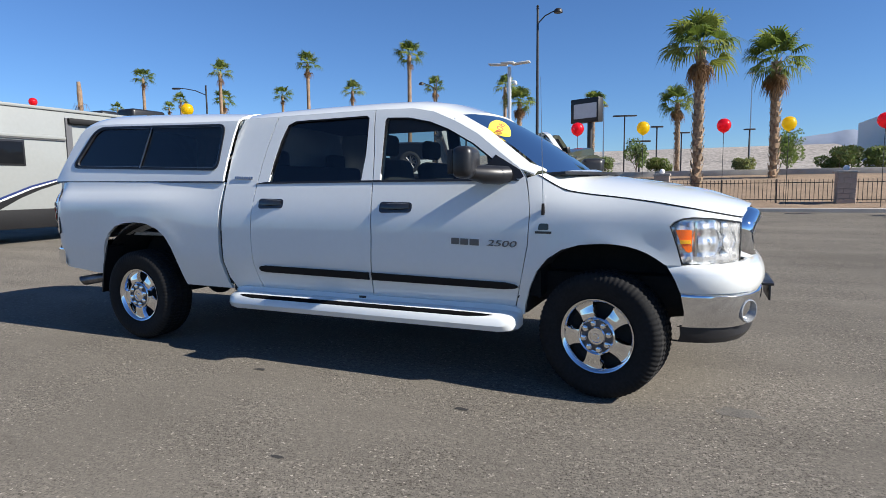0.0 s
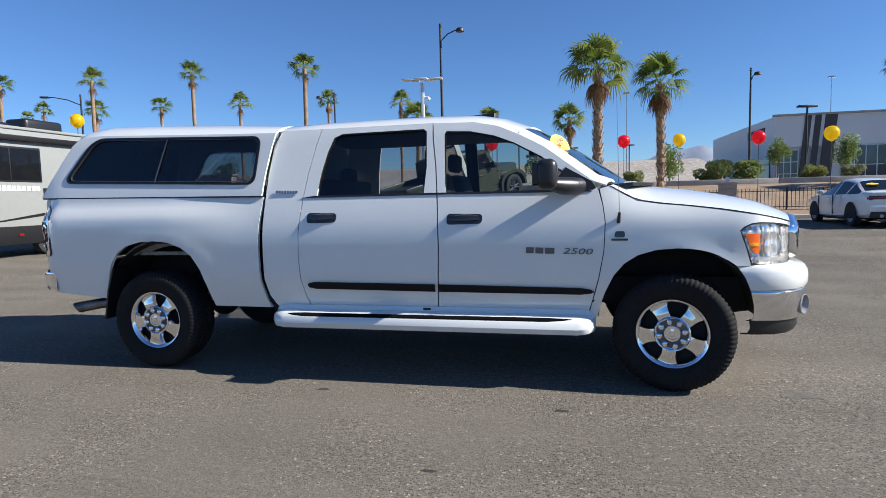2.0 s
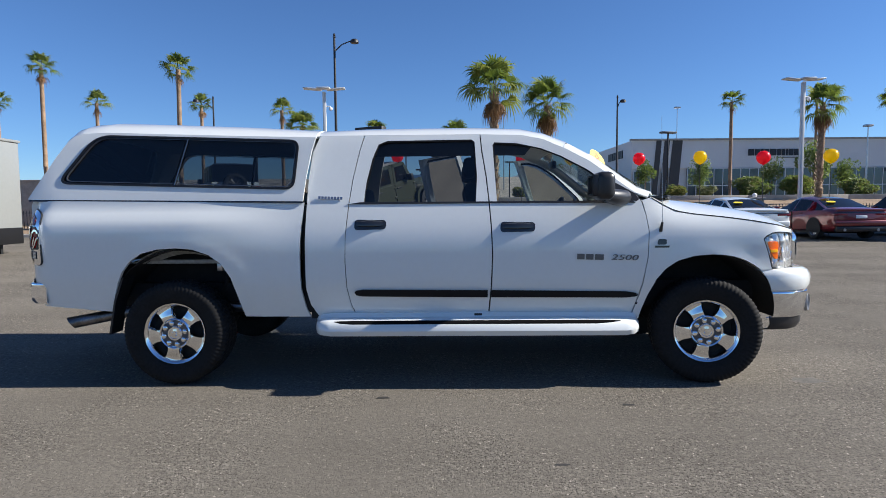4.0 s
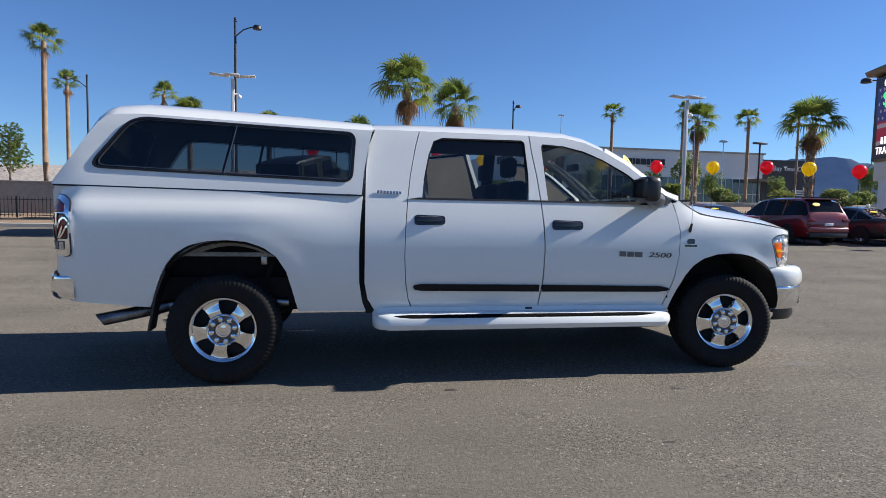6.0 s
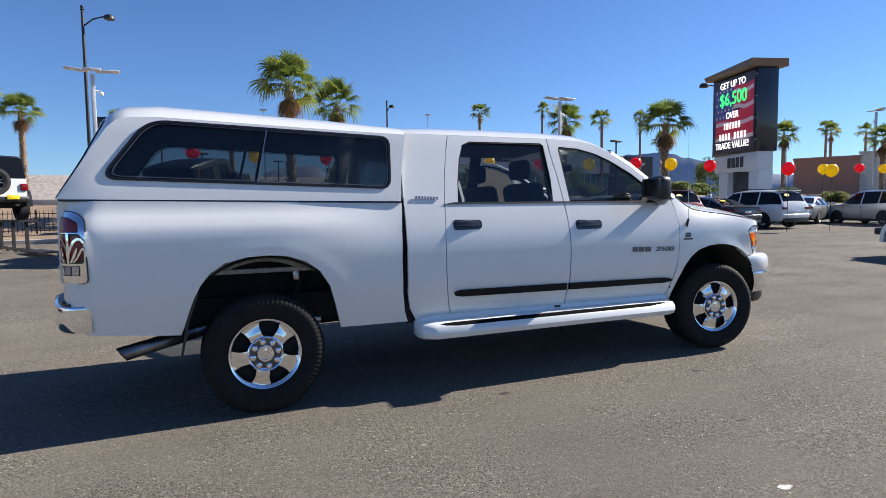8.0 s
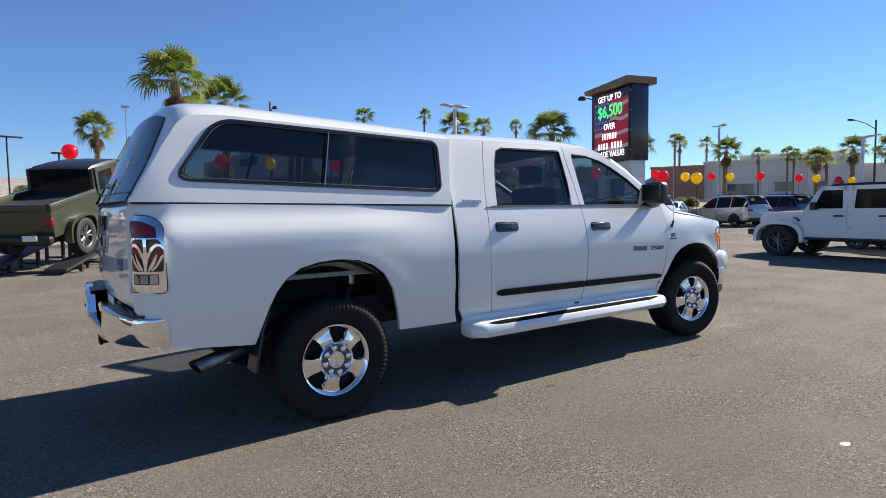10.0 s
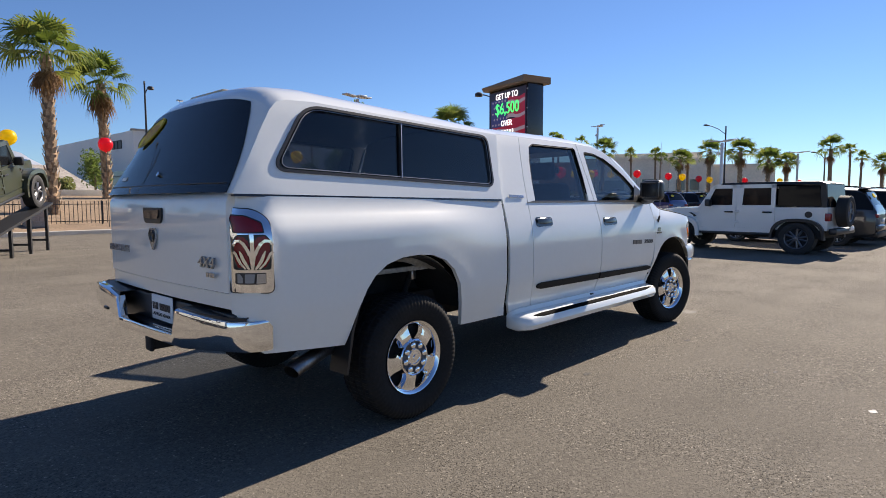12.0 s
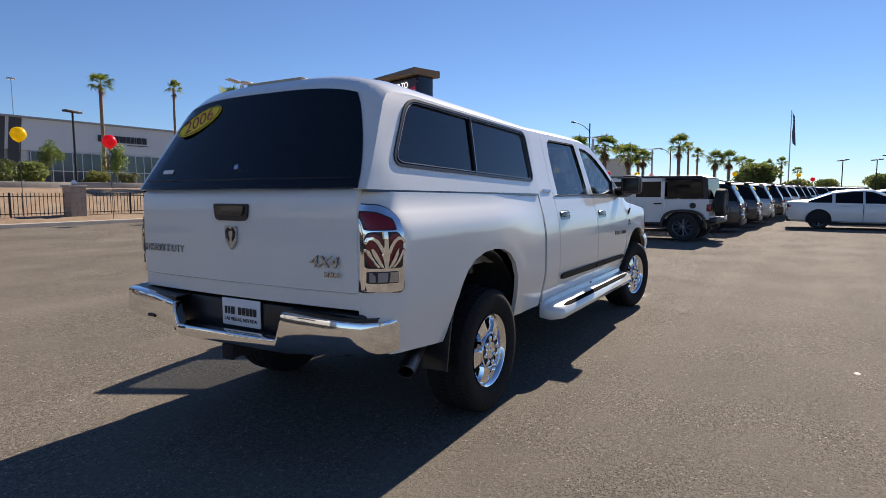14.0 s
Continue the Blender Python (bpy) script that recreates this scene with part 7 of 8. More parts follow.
SUV = [(-2.42, 0.52, 0.78, 0.80, 0.80, 0.76), (-2.38, 0.34, 1.02, 1.06, 0.90, 0.82), (-2.30, 0.30, 1.08, 1.22, 0.93, 0.78), (-2.08, 0.28, 1.10, 1.62, 0.95, 0.70), (-1.85, 0.27, 1.10, 1.72, 0.96, 0.68), (-1.15, 0.25, 1.08, 1.76, 0.96, 0.68), (-1.08, 0.25, 1.08, 1.76, 0.96, 0.68), (-0.12, 0.25, 1.06, 1.76, 0.96, 0.68), (-0.04, 0.25, 1.06, 1.75, 0.96, 0.68), (0.40, 0.25, 1.05, 1.70, 0.96, 0.66), (0.80, 0.25, 1.05, 1.46, 0.96, 0.70), (1.20, 0.26, 1.04, 1.10, 0.95, 0.80), (1.35, 0.27, 1.03, 1.07, 0.95, 0.82), (2.0, 0.28, 0.97, 1.01, 0.93, 0.80), (2.28, 0.30, 0.86, 0.90, 0.87, 0.72), (2.42, 0.40, 0.68, 0.70, 0.74, 0.6)]
SEDAN = [(-2.48, 0.50, 0.84, 0.86, 0.78, 0.72), (-2.43, 0.32, 0.97, 1.0, 0.88, 0.80), (-2.30, 0.28, 1.0, 1.05, 0.92, 0.79), (-1.80, 0.26, 0.99, 1.08, 0.94, 0.76), (-1.05, 0.24, 0.98, 1.38, 0.95, 0.62), (-0.95, 0.24, 0.98, 1.40, 0.95, 0.61), (-0.45, 0.22, 0.97, 1.46, 0.95, 0.59), (-0.12, 0.22, 0.96, 1.47, 0.95, 0.59), (-0.05, 0.22, 0.96, 1.47, 0.95, 0.59), (0.20, 0.22, 0.96, 1.44, 0.95, 0.59), (0.60, 0.22, 0.95, 1.28, 0.95, 0.63), (1.15, 0.22, 0.95, 1.01, 0.95, 0.78), (1.30, 0.23, 0.94, 0.99, 0.94, 0.80), (2.0, 0.24, 0.87, 0.92, 0.92, 0.76), (2.35, 0.27, 0.74, 0.78, 0.84, 0.68), (2.48, 0.36, 0.58, 0.60, 0.70, 0.56)]


def section(x, zb, zt0, zt, w, wt):
    r = [(w * 0.86, zb), (w * 0.97, zb + 0.08), (w, zb + (zt0 - zb) * 0.5), (w * 0.985, zb + (zt0 - zb) * 0.82), (w * 0.955, zt0)]
    hh = zt - zt0
    r += [(wt + 0.03, zt - min(0.08, hh * 0.35)), (wt - 0.05, zt - min(0.02, hh * 0.1)), (wt * 0.5, zt + 0.018), (0, zt + 0.024)]
    return [(x, y, z) for y, z in r] + [(x, -y, z) for y, z in r[-2::-1]]


def parked_car(kind, paint, label, category, x, y, yaw, wheels=(-1.45, 1.45), wr=1.0, sticker=True, z=None):
    z = ground_z(x, y) if z is None else z
    st = SUV if kind == "suv" else SEDAN
    car = thing("parked_car", label, category, pose(x, y, z, 0, 0, yaw), "parked cars")
    secs = [section(*s) for s in st]
    body, glass = bmesh.new(), {}
    if kind == "suv":
        side_rng, pillars, rear_rng, front_rng = (-2.2, 1.25), ((-1.16, -1.07), (-0.13, -0.03)), (-2.31, -2.07), (0.39, 1.21)
    else:
        side_rng, pillars, rear_rng, front_rng = (-1.9, 1.2), ((-1.06, -0.94), (-0.13, -0.04)), (-1.81, -1.04), (0.19, 1.16)
    bv = [[body.verts.new(p) for p in s] for s in secs]
    n = len(secs[0])
    for i in range(len(secs) - 1):
        xa, xb = st[i][0], st[i + 1][0]
        mid = (xa + xb) / 2
        for k in range(n - 1):
            key = None
            if k in (4, n - 6) and side_rng[0] < mid < side_rng[1] and not any(a < mid < b for a, b in pillars):
                key = "side_window_" + ("l" if k == 4 else "r") + str(0 if mid < pillars[0][0] else 1 if mid < pillars[1][0] else 2)
            if 6 <= k <= n - 8 and rear_rng[0] < mid < rear_rng[1]:
                key = "rear_window"
            if 6 <= k <= n - 8 and front_rng[0] < mid < front_rng[1]:
                key = "windscreen"
            if key:
                g = glass.setdefault(key, bmesh.new())
                g.faces.new([g.verts.new(p) for p in (secs[i][k], secs[i][k + 1], secs[i + 1][k + 1], secs[i + 1][k])])
            else:
                body.faces.new((bv[i][k], bv[i][k + 1], bv[i + 1][k + 1], bv[i + 1][k]))
    for i in (0, -1):
        body.faces.new(bv[i])
    bmesh.ops.recalc_face_normals(body, faces=body.faces)
    part("body", body, PAINT[paint], car, angle=42)
    for key, g in glass.items():
        bmesh.ops.remove_doubles(g, verts=g.verts, dist=0.0005)
        bmesh.ops.recalc_face_normals(g, faces=g.faces)
        part("side_window" if key.startswith("side") else key, g, CAR_GLASS, car, angle=60)
    bm = bmesh.new()
    box(bm, wheels[0] + 0.3, wheels[1] - 0.3, -0.86, 0.86, 0.18, 0.30)
    part("underbody", bm, DARK, car)
    w = 0.955
    for wx in wheels:
        for s in (-1, 1):
            road_wheel(car, wx, s * (w - 0.105), 0.345 * wr, wr)
            bm = bmesh.new()
            arch = [(wx + 0.41 * wr * math.cos(a), 0.345 * wr + 0.41 * wr * math.sin(a)) for a in [math.pi * (k / 14 * 1.16 - 0.08) for k in range(15)]]
            vs = [bm.verts.new((a, s * (w + 0.006), b)) for a, b in arch]
            bm.faces.new(vs)
            part("wheel_arch", bm, DARK, car)
    rx = st[1][0]
    for s in (-1, 1):
        bm = bmesh.new()
        zc = st[1][2] - 0.10
        box(bm, rx - 0.055, rx + 0.16, s * (0.45 if kind == "sedan" else 0.58), s * 0.89, zc - (0.05 if kind == "sedan" else 0.06), zc + (0.02 if kind == "sedan" else 0.05), 0.012)
        part("tail_lamp", bm, RED_LENS, car)
        bm = bmesh.new()
        box(bm, 0.72, 0.90, s * 0.92, s * 1.10, 1.0, 1.13, 0.03)
        part("door_mirror", bm, PAINT[paint], car)
        bm = bmesh.new()
        box(bm, 2.14, 2.34, s * 0.52, s * 0.86, 0.68, 0.80, 0.03)
        part("headlamp", bm, REFLECTOR, car)
        for hx in (-0.75, 0.30):
            bm = bmesh.new()
            box(bm, hx, hx + 0.20, s * 0.945, s * 0.975, 0.86, 0.89, 0.01)
            part("door_handle", bm, PAINT[paint], car)
        for sx in (-0.10, 1.08):
            bm = bmesh.new()
            box(bm, sx - 0.006, sx + 0.006, s * 0.93, s * 0.962, 0.32, 0.96)
            part("door_gap", bm, DARK, car)
    bm = bmesh.new()
    box(bm, st[0][0] - 0.02, st[0][0] + 0.06, -0.18, 0.18, 0.72, 0.82, 0.004)
    part("number_plate", bm, WHITE_PRINT, car)
    bm = bmesh.new()
    box(bm, rx - 0.075, rx + 0.1, -0.82, 0.82, 0.28, 0.46, 0.03)
    part("rear_valance", bm, BLACK, car)
    bm = bmesh.new()
    box(bm, rx - 0.085, rx + 0.15, -0.87, 0.87, 0.46, 0.66, 0.05, 3)
    part("rear_bumper", bm, PAINT[paint], car)
    if kind == "sedan":
        bm = bmesh.new()
        box(bm, rx - 0.045, rx + 0.1, -0.86, 0.86, 0.80, 0.93, 0.02)
        part("lamp_bar", bm, BLUE_BLACK, car)
        bm = bmesh.new()
        box(bm, rx - 0.06, rx + 0.12, -0.80, 0.80, 0.97, 1.03, 0.015)
        part("boot_lip", bm, PAINT[paint], car)
        for s in (-1, 1):
            bm = bmesh.new()
            rod(bm, (rx - 0.09, s * 0.55, 0.34), (rx + 0.1, s * 0.55, 0.34), 0.05)
            part("exhaust_tip", bm, ALLOY, car)
    else:
        bm = bmesh.new()
        box(bm, -2.16, -1.86, -0.64, 0.64, 1.70, 1.745, 0.015)
        part("roof_spoiler", bm, PAINT[paint], car)
        for s in (-1, 1):
            bm = bmesh.new()
            tube(bm, [(-1.8, s * 0.60, 1.75), (-1.6, s * 0.60, 1.80), (-0.1, s * 0.60, 1.83), (0.15, s * 0.60, 1.78)], 0.018, 6)
            part("roof_rail", bm, BLUE_BLACK, car)
    if sticker:
        bm = bmesh.new()
        if kind == "suv":
            m = Matrix.Translation((-2.215, 0.42, 1.50)) @ Matrix.Rotation(radians(-62), 4, "Y")
        else:
            m = Matrix.Translation((-1.45, 0.38, 1.27)) @ Matrix.Rotation(radians(-22), 4, "Y")
        bmesh.ops.create_circle(bm, cap_ends=True, segments=20, radius=1, matrix=m @ Matrix.Diagonal((0.07, 0.16, 1, 1)))
        r = bmesh.ops.extrude_face_region(bm, geom=bm.faces[:])
        for v in [g for g in r["geom"] if isinstance(g, bmesh.types.BMVert)]:
            v.co += Vector((-0.02, 0, 0.02))
        part("price_sticker", bm, YELLOW_STICKER, car)
    return car


def prism(bm, pts, y0, y1):
    a = [bm.verts.new((x, y0, z)) for x, z in pts]
    b = [bm.verts.new((x, y1, z)) for x, z in pts]
    bm.faces.new(a)
    bm.faces.new(b[::-1])
    n = len(pts)
    for k in range(n):
        bm.faces.new((a[k], b[k], b[(k + 1) % n], a[(k + 1) % n]))
    bmesh.ops.recalc_face_normals(bm, faces=bm.faces)
    return bm


def flare(bm, wx, r0, r1, s, y0, y1, z):
    def bow(r, flat):
        pts = []
        for k in range(15):
            a = math.pi * k / 14
            c, q = math.cos(a), math.sin(a)
            pts.append((wx + r * 1.10 * math.copysign(abs(c) ** 0.72, c), z - 0.02 + r * flat * q ** 0.72))
        return pts
    outer, inner = bow(r1, 0.98), bow(r0, 0.93)[::-1]
    return prism(bm, outer + inner, s * y0, s * y1)


def off_roader(m, paint, label, pickup=False, flare_mat=None, wheel=1.2):
    """A boxy four-door off-roader; x ahead, its middle between the axles."""
    P = PAINT[paint]
    FM = flare_mat or P
    car = thing("off_roader", label, "jeep" if not pickup else "pickup truck", m, "off-roaders")
    ra, fa = (-1.99, 1.5) if pickup else (-1.5, 1.5)
    rear = -2.95 if pickup else -2.12
    tr = 0.345 * wheel
    hub = tr
    bm = bmesh.new()
    prism(bm, [(rear, 0.62), (rear, 1.18), (-0.95 if pickup else rear + 0.01, 1.20), (0.98, 1.20), (1.0, 0.62)], -0.80, 0.80)
    part("tub", bm, P, car, smooth=False)
    bm = bmesh.new()
    grid(bm, [[(x, k / 6 * w, z + 0.035 * (1 - (k / 6) ** 2)) for k in range(-6, 7)] for x, w, z in ((0.95, 0.76, 1.19), (1.5, 0.70, 1.17), (2.02, 0.63, 1.13), (2.08, 0.62, 1.06), (2.10, 0.62, 0.62))])
    for s in (-1, 1):
        grid(bm, [[(0.95, s * 0.76, 1.19), (0.95, s * 0.76, 0.62)], [(1.5, s * 0.70, 1.17), (1.5, s * 0.70, 0.62)], [(2.02, s * 0.63, 1.13), (2.02, s * 0.63, 0.62)], [(2.10, s * 0.62, 1.06), (2.10, s * 0.62, 0.62)]])
    bmesh.ops.remove_doubles(bm, verts=bm.verts, dist=0.001)
    bmesh.ops.recalc_face_normals(bm, faces=bm.faces)
    part("bonnet", bm, P, car)
    for k in range(7):
        bm = bmesh.new()
        y = -0.36 + k * 0.12
        box(bm, 2.10, 2.125, y - 0.03, y + 0.03, 0.72, 1.04, 0.01)
        part("grille_slot", bm, DARK, car)
    top_back = -1.05 if pickup else rear + 0.08
    HT = BLACK
    bm = bmesh.new()
    rows = []
    for x, z in ((top_back, 1.80), (top_back + 0.15, 1.855), (-0.3, 1.875), (0.30, 1.86), (0.42, 1.82)):
        rows.append([(x, -0.72, z - 0.07), (x, -0.68, z), (x, 0, z + 0.02), (x, 0.68, z), (x, 0.72, z - 0.07)])
    grid(bm, rows)
    part("hard_top", thicken(bm, 0.04), HT, car)
    bm = bmesh.new()
    grid(bm, [[(top_back - 0.05, -0.78, 1.20), (top_back - 0.05, 0.78, 1.20)], [(top_back, -0.72, 1.78), (top_back, 0.72, 1.78)]])
    part("rear_window", thicken(bm, 0.02), CAR_GLASS, car)
    bm = bmesh.new()
    for s in (-1, 1):
        prism(bm, [(top_back - 0.06, 1.20), (top_back + 0.08, 1.20), (top_back + 0.10, 1.80), (top_back - 0.01, 1.80)], s * 0.70, s * 0.765)
    box(bm, top_back - 0.05, top_back + 0.02, -0.76, 0.76, 1.18, 1.30)
    part("top_corner", bm, HT, car, smooth=False)
    # windscreen
    bm = bmesh.new()
    grid(bm, [[(0.78, -0.72, 1.20), (0.78, 0.72, 1.20)], [(0.42, -0.66, 1.80), (0.42, 0.66, 1.80)]])
    part("windscreen", thicken(bm, 0.02), CAR_GLASS, car)
    for s in (-1, 1):
        bm = bmesh.new()
        prism(bm, [(0.74, 1.20), (0.82, 1.20), (0.46, 1.83), (0.38, 1.83)], s * 0.70, s * 0.78)
        part("windscreen_frame", bm, P, car, smooth=False)
        # doors with windows
        for x0, x1, top_cut in ((-0.05, 0.93, 0.33), (-0.98, -0.09, 0.0)):
            bm = bmesh.new()
            prism(bm, [(x0 + 0.02, 0.66), (x1 - 0.02, 0.66), (x1, 0.76), (x1, 1.20), (x0, 1.20), (x0, 0.76)], s * 0.80, s * 0.825)
            d = part("door", bm, P, car, smooth=False)
            bm = bmesh.new()
            prism(bm, [(x0 + 0.06, 1.19), (x1 - 0.12 if top_cut else x1 - 0.06, 1.19), (x1 - 0.10 - top_cut - 0.02 if top_cut else x1 - 0.06, 1.75), (x0 + 0.06, 1.75)], s * 0.755, s * 0.785)
            part("door_window", bm, CAR_GLASS, d, smooth=False)
            bm = bmesh.new()
            prism(bm, [(x0, 1.20), (x0 + 0.10, 1.20), (x0 + 0.10, 1.80), (x0, 1.80)], s * 0.735, s * 0.795)
            prism(bm, [(x0, 1.71), (x1 - 0.04 - top_cut, 1.71), (x1 - 0.08 - top_cut, 1.81), (x0, 1.81)], s * 0.735, s * 0.795)
            prism(bm, [(x0, 1.19), (x1, 1.19), (x1 - 0.03, 1.255), (x0, 1.255)], s * 0.735, s * 0.797)
            prism(bm, [(x1 - 0.10 if not top_cut else x1 - 0.19, 1.20), (x1, 1.20), (x1 - top_cut - 0.05, 1.80), (x1 - top_cut - 0.15, 1.80)], s * 0.735, s * 0.795)
            part("door_frame", bm, P, d, smooth=False)
            bm = bmesh.new()
            box(bm, x0 + 0.06, x0 + 0.28, s * 0.82, s * 0.855, 1.05, 1.09, 0.012)
            part("door_handle", bm, BLACK, d)
            for hz in (0.80, 1.08):
                bm = bmesh.new()
                box(bm, x1 - 0.05, x1 + 0.06, s * 0.80, s * 0.845, hz - 0.03, hz + 0.03, 0.01)
                part("hinge", bm, P, d)
        bm = bmesh.new()
        prism(bm, [(-0.12, 1.19), (-0.02, 1.19), (-0.02, 1.81), (-0.12, 1.81)], s * 0.72, s * 0.785)
        part("door_pillar", bm, P, car, smooth=False)
        bm = bmesh.new()
        prism(bm, [(-0.97, 0.53), (0.97, 0.53), (0.99, 0.64), (-0.99, 0.64)], s * 0.78, s * 0.832)
        part("sill", bm, P, car, smooth=False)
        bm = bmesh.new()
        prism(bm, [(0.98, 0.95), (1.12, 1.04), (1.20, 1.045), (1.10, 0.985), (1.05, 0.92)], s * 0.79, s * 0.80)
        part("wing_vent", bm, BLACK, car, smooth=False)
        if not pickup and s > 0:
            bm = bmesh.new()
            rod(bm, (rear + 0.40, 0.78, 1.02), (rear + 0.40, 0.815, 1.02), 0.085, 0.08, 20)
            part("fuel_cap", bm, BLACK, car)
        if not pickup:
            bm = bmesh.new()
            prism(bm, [(rear + 0.14, 1.24), (-1.04, 1.24), (-1.04, 1.74), (rear + 0.20, 1.74)], s * 0.745, s * 0.782)
            part("quarter_window", bm, CAR_GLASS, car, smooth=False)
        bm = bmesh.new()
        flare(bm, fa, hub * 1.22, hub * 1.42, s, 0.66, 0.93, hub)
        part("wheel_flare", bm, FM, car, smooth=False)
        bm = bmesh.new()
        flare(bm, ra, hub * 1.20, hub * 1.32, s, 0.78, 0.93, hub)
        part("wheel_flare", bm, FM if pickup else BLACK, car, smooth=False)
        for wx in (ra, fa):
            bm = bmesh.new()
            prism(bm, [(wx + hub * 1.25 * math.cos(a), hub + hub * 1.2 * math.sin(a)) for a in [math.pi * k / 12 for k in range(13)]], s * 0.55, s * 0.806)
            part("wheel_well", bm, DARK, car, smooth=False)
            road_wheel(car, wx, s * 0.80, hub, wheel, dark=True)
        bm = bmesh.new()
        box(bm, 0.55, 0.68, s * 0.84, s * 1.04, 1.22, 1.42, 0.03)
        part("door_mirror", bm, BLACK, car)
        bm = bmesh.new()
        box(bm, rear - 0.05, rear + 0.06, s * 0.64, s * 0.82, 0.86, 1.06, 0.02)
        part("tail_lamp", bm, RED_LENS, car)
        bm = bmesh.new()
        rod(bm, (2.08, s * 0.50, 0.93), (2.14, s * 0.50, 0.93), 0.10, 0.10, 20)
        part("headlamp", bm, REFLECTOR, car)
        bm = bmesh.new()
        box(bm, -0.95, 0.95, s * 0.76, s * 0.86, 0.46, 0.525, 0.02)
        part("side_step", bm, BLACK, car)
    bm = bmesh.new()
    box(bm, 2.12, 2.36, -0.80, 0.80, 0.55, 0.72, 0.04)
    part("front_bumper", bm, BLACK, car)
    bm = bmesh.new()
    box(bm, rear - 0.20, rear - 0.02, -0.80, 0.80, 0.52, 0.68, 0.04)
    part("rear_bumper", bm, BLACK, car)
    bm = bmesh.new()
    box(bm, rear + 0.1, 2.0, -0.55, 0.55, 0.42, 0.64)
    rod(bm, (ra, -0.75, hub), (ra, 0.75, hub), 0.06)
    rod(bm, (fa, -0.75, hub), (fa, 0.75, hub), 0.06)
    part("underbody", bm, DARK, car)
    bm = bmesh.new()
    box(bm, rear - 0.225, rear - 0.19, -0.55, -0.25, 0.60, 0.72, 0.005)
    part("number_plate", bm, YELLOW_STICKER if flare_mat else WHITE_PRINT, car)
    if pickup:
        bm = bmesh.new()
        box(bm, rear + 0.12, -1.12, -0.68, 0.68, 1.16, 1.212)
        part("bed_liner", bm, DARK, car, smooth=False)
        bm = bmesh.new()
        for s in (-1, 1):
            box(bm, rear, -1.05, s * 0.70, s * 0.80, 1.18, 1.34, 0.02)
        box(bm, rear, rear + 0.1, -0.80, 0.80, 1.18, 1.34, 0.02)
        part("bed_rail", bm, P, car)
        bm = bmesh.new()
        box(bm, -1.14, -1.05, -0.78, 0.78, 1.15, 1.34)
        part("cab_back", bm, BLACK, car)
    else:
        road_wheel(car, 0, 0, 0, wheel * 0.98, "spare_wheel", dark=True).matrix_basis = pose(rear - 0.17, 0.05, 1.10, 0, 0, -90) @ Matrix.Diagonal((wheel * 0.98, wheel * 0.98, wheel * 0.98, 1))
    return car


off_roader(pose(13.50, 1.56, 0.0, 0, 0, 85) @ Matrix.Diagonal((1.06, 1, 1, 1)), "white", "white four-door off-roader with a black hard top", wheel=1.18)


# ramps under the two displayed off-roaders
def ramp(m, label, rise, length, flat):
    r = thing("display_ramp", label, "ramp", m, "display ramps")
    for s in (-1, 1):
        bm = bmesh.new()
        z0 = 0.05
        prism(bm, [(-length / 2, z0), (length / 2, z0 + rise), (length / 2, z0 + rise + 0.06), (-length / 2, z0 + 0.06)], s * 0.55, s * 1.02)
        part("track", bm, IRON, r, smooth=False)
        for k in range(5):
            x = -length / 2 + length * (k + 0.6) / 5
            z = z0 + rise * (x + length / 2) / length
            for y in (0.58, 0.99):
                bm = bmesh.new()
                box(bm, x - 0.035, x + 0.035, s * (y - 0.03), s * (y + 0.03), 0, z)
                part("leg", bm, IRON, r, smooth=False)
            bm = bmesh.new()
            box(bm, x - 0.03, x + 0.03, s * 0.55, s * 1.02, max(0.03, z * 0.25), max(0.07, z * 0.25 + 0.05))
            part("brace", bm, IRON, r, smooth=False)
        if flat:
            for k in range(9):
                bm = bmesh.new()
                x = -length / 2 - 0.15 - k * 0.18
                zt = max(0.03, rise - 0.1 - k * rise / 9.5)
                box(bm, x - 0.07, x + 0.07, s * 0.50, s * 1.05, zt, zt + 0.05)
                part("slat", bm, IRON, r, smooth=False)
    return r


hd, tilt = radians(57), 12.6
lift = pose(0, 0, 0, 0, -tilt, 57)
at = Vector((-1.66, 12.75, 1.30)) - lift @ Vector((-0.245, -0.86, 0.414))
gz = ground_z(at.x, at.y)
foot = Matrix.Translation((at.x, at.y, gz)) @ Matrix.Rotation(hd, 4, "Z")
ramp(foot @ pose(-0.56, 0, -0.02), "black steel ramp that tilts a displayed pickup nose up", 1.16, 5.0, False)
off_roader(Matrix.Translation(at) @ lift, "olive", "olive four-door off-road pickup parked nose-up on a ramp", True, None, 1.2)
jx, jy = -8.55, 17.2
jz = ground_z(jx, jy)
bm_jeep = ramp(pose(jx, jy, jz, 0, 0, 118), "black steel stand that lifts a displayed off-roader", 0.0, 4.2, True)
for o in bm_jeep.children:
    o.location.z += 0.84 if o.name.startswith("track") else 0.0
for k in range(8):
    bm = bmesh.new()
    box(bm, -1.9 + 1.25 * (k // 2) - 0.04, -1.9 + 1.25 * (k // 2) + 0.04, (-1) ** k * 0.79 - 0.04, (-1) ** k * 0.79 + 0.04, 0, 0.89)
    part("leg", bm, IRON, bm_jeep, smooth=False)
off_roader(pose(jx, jy, jz + 0.95, 0, 0, 118), "white", "white four-door off-roader lifted on a display stand", flare_mat=BLACK, wheel=1.2)

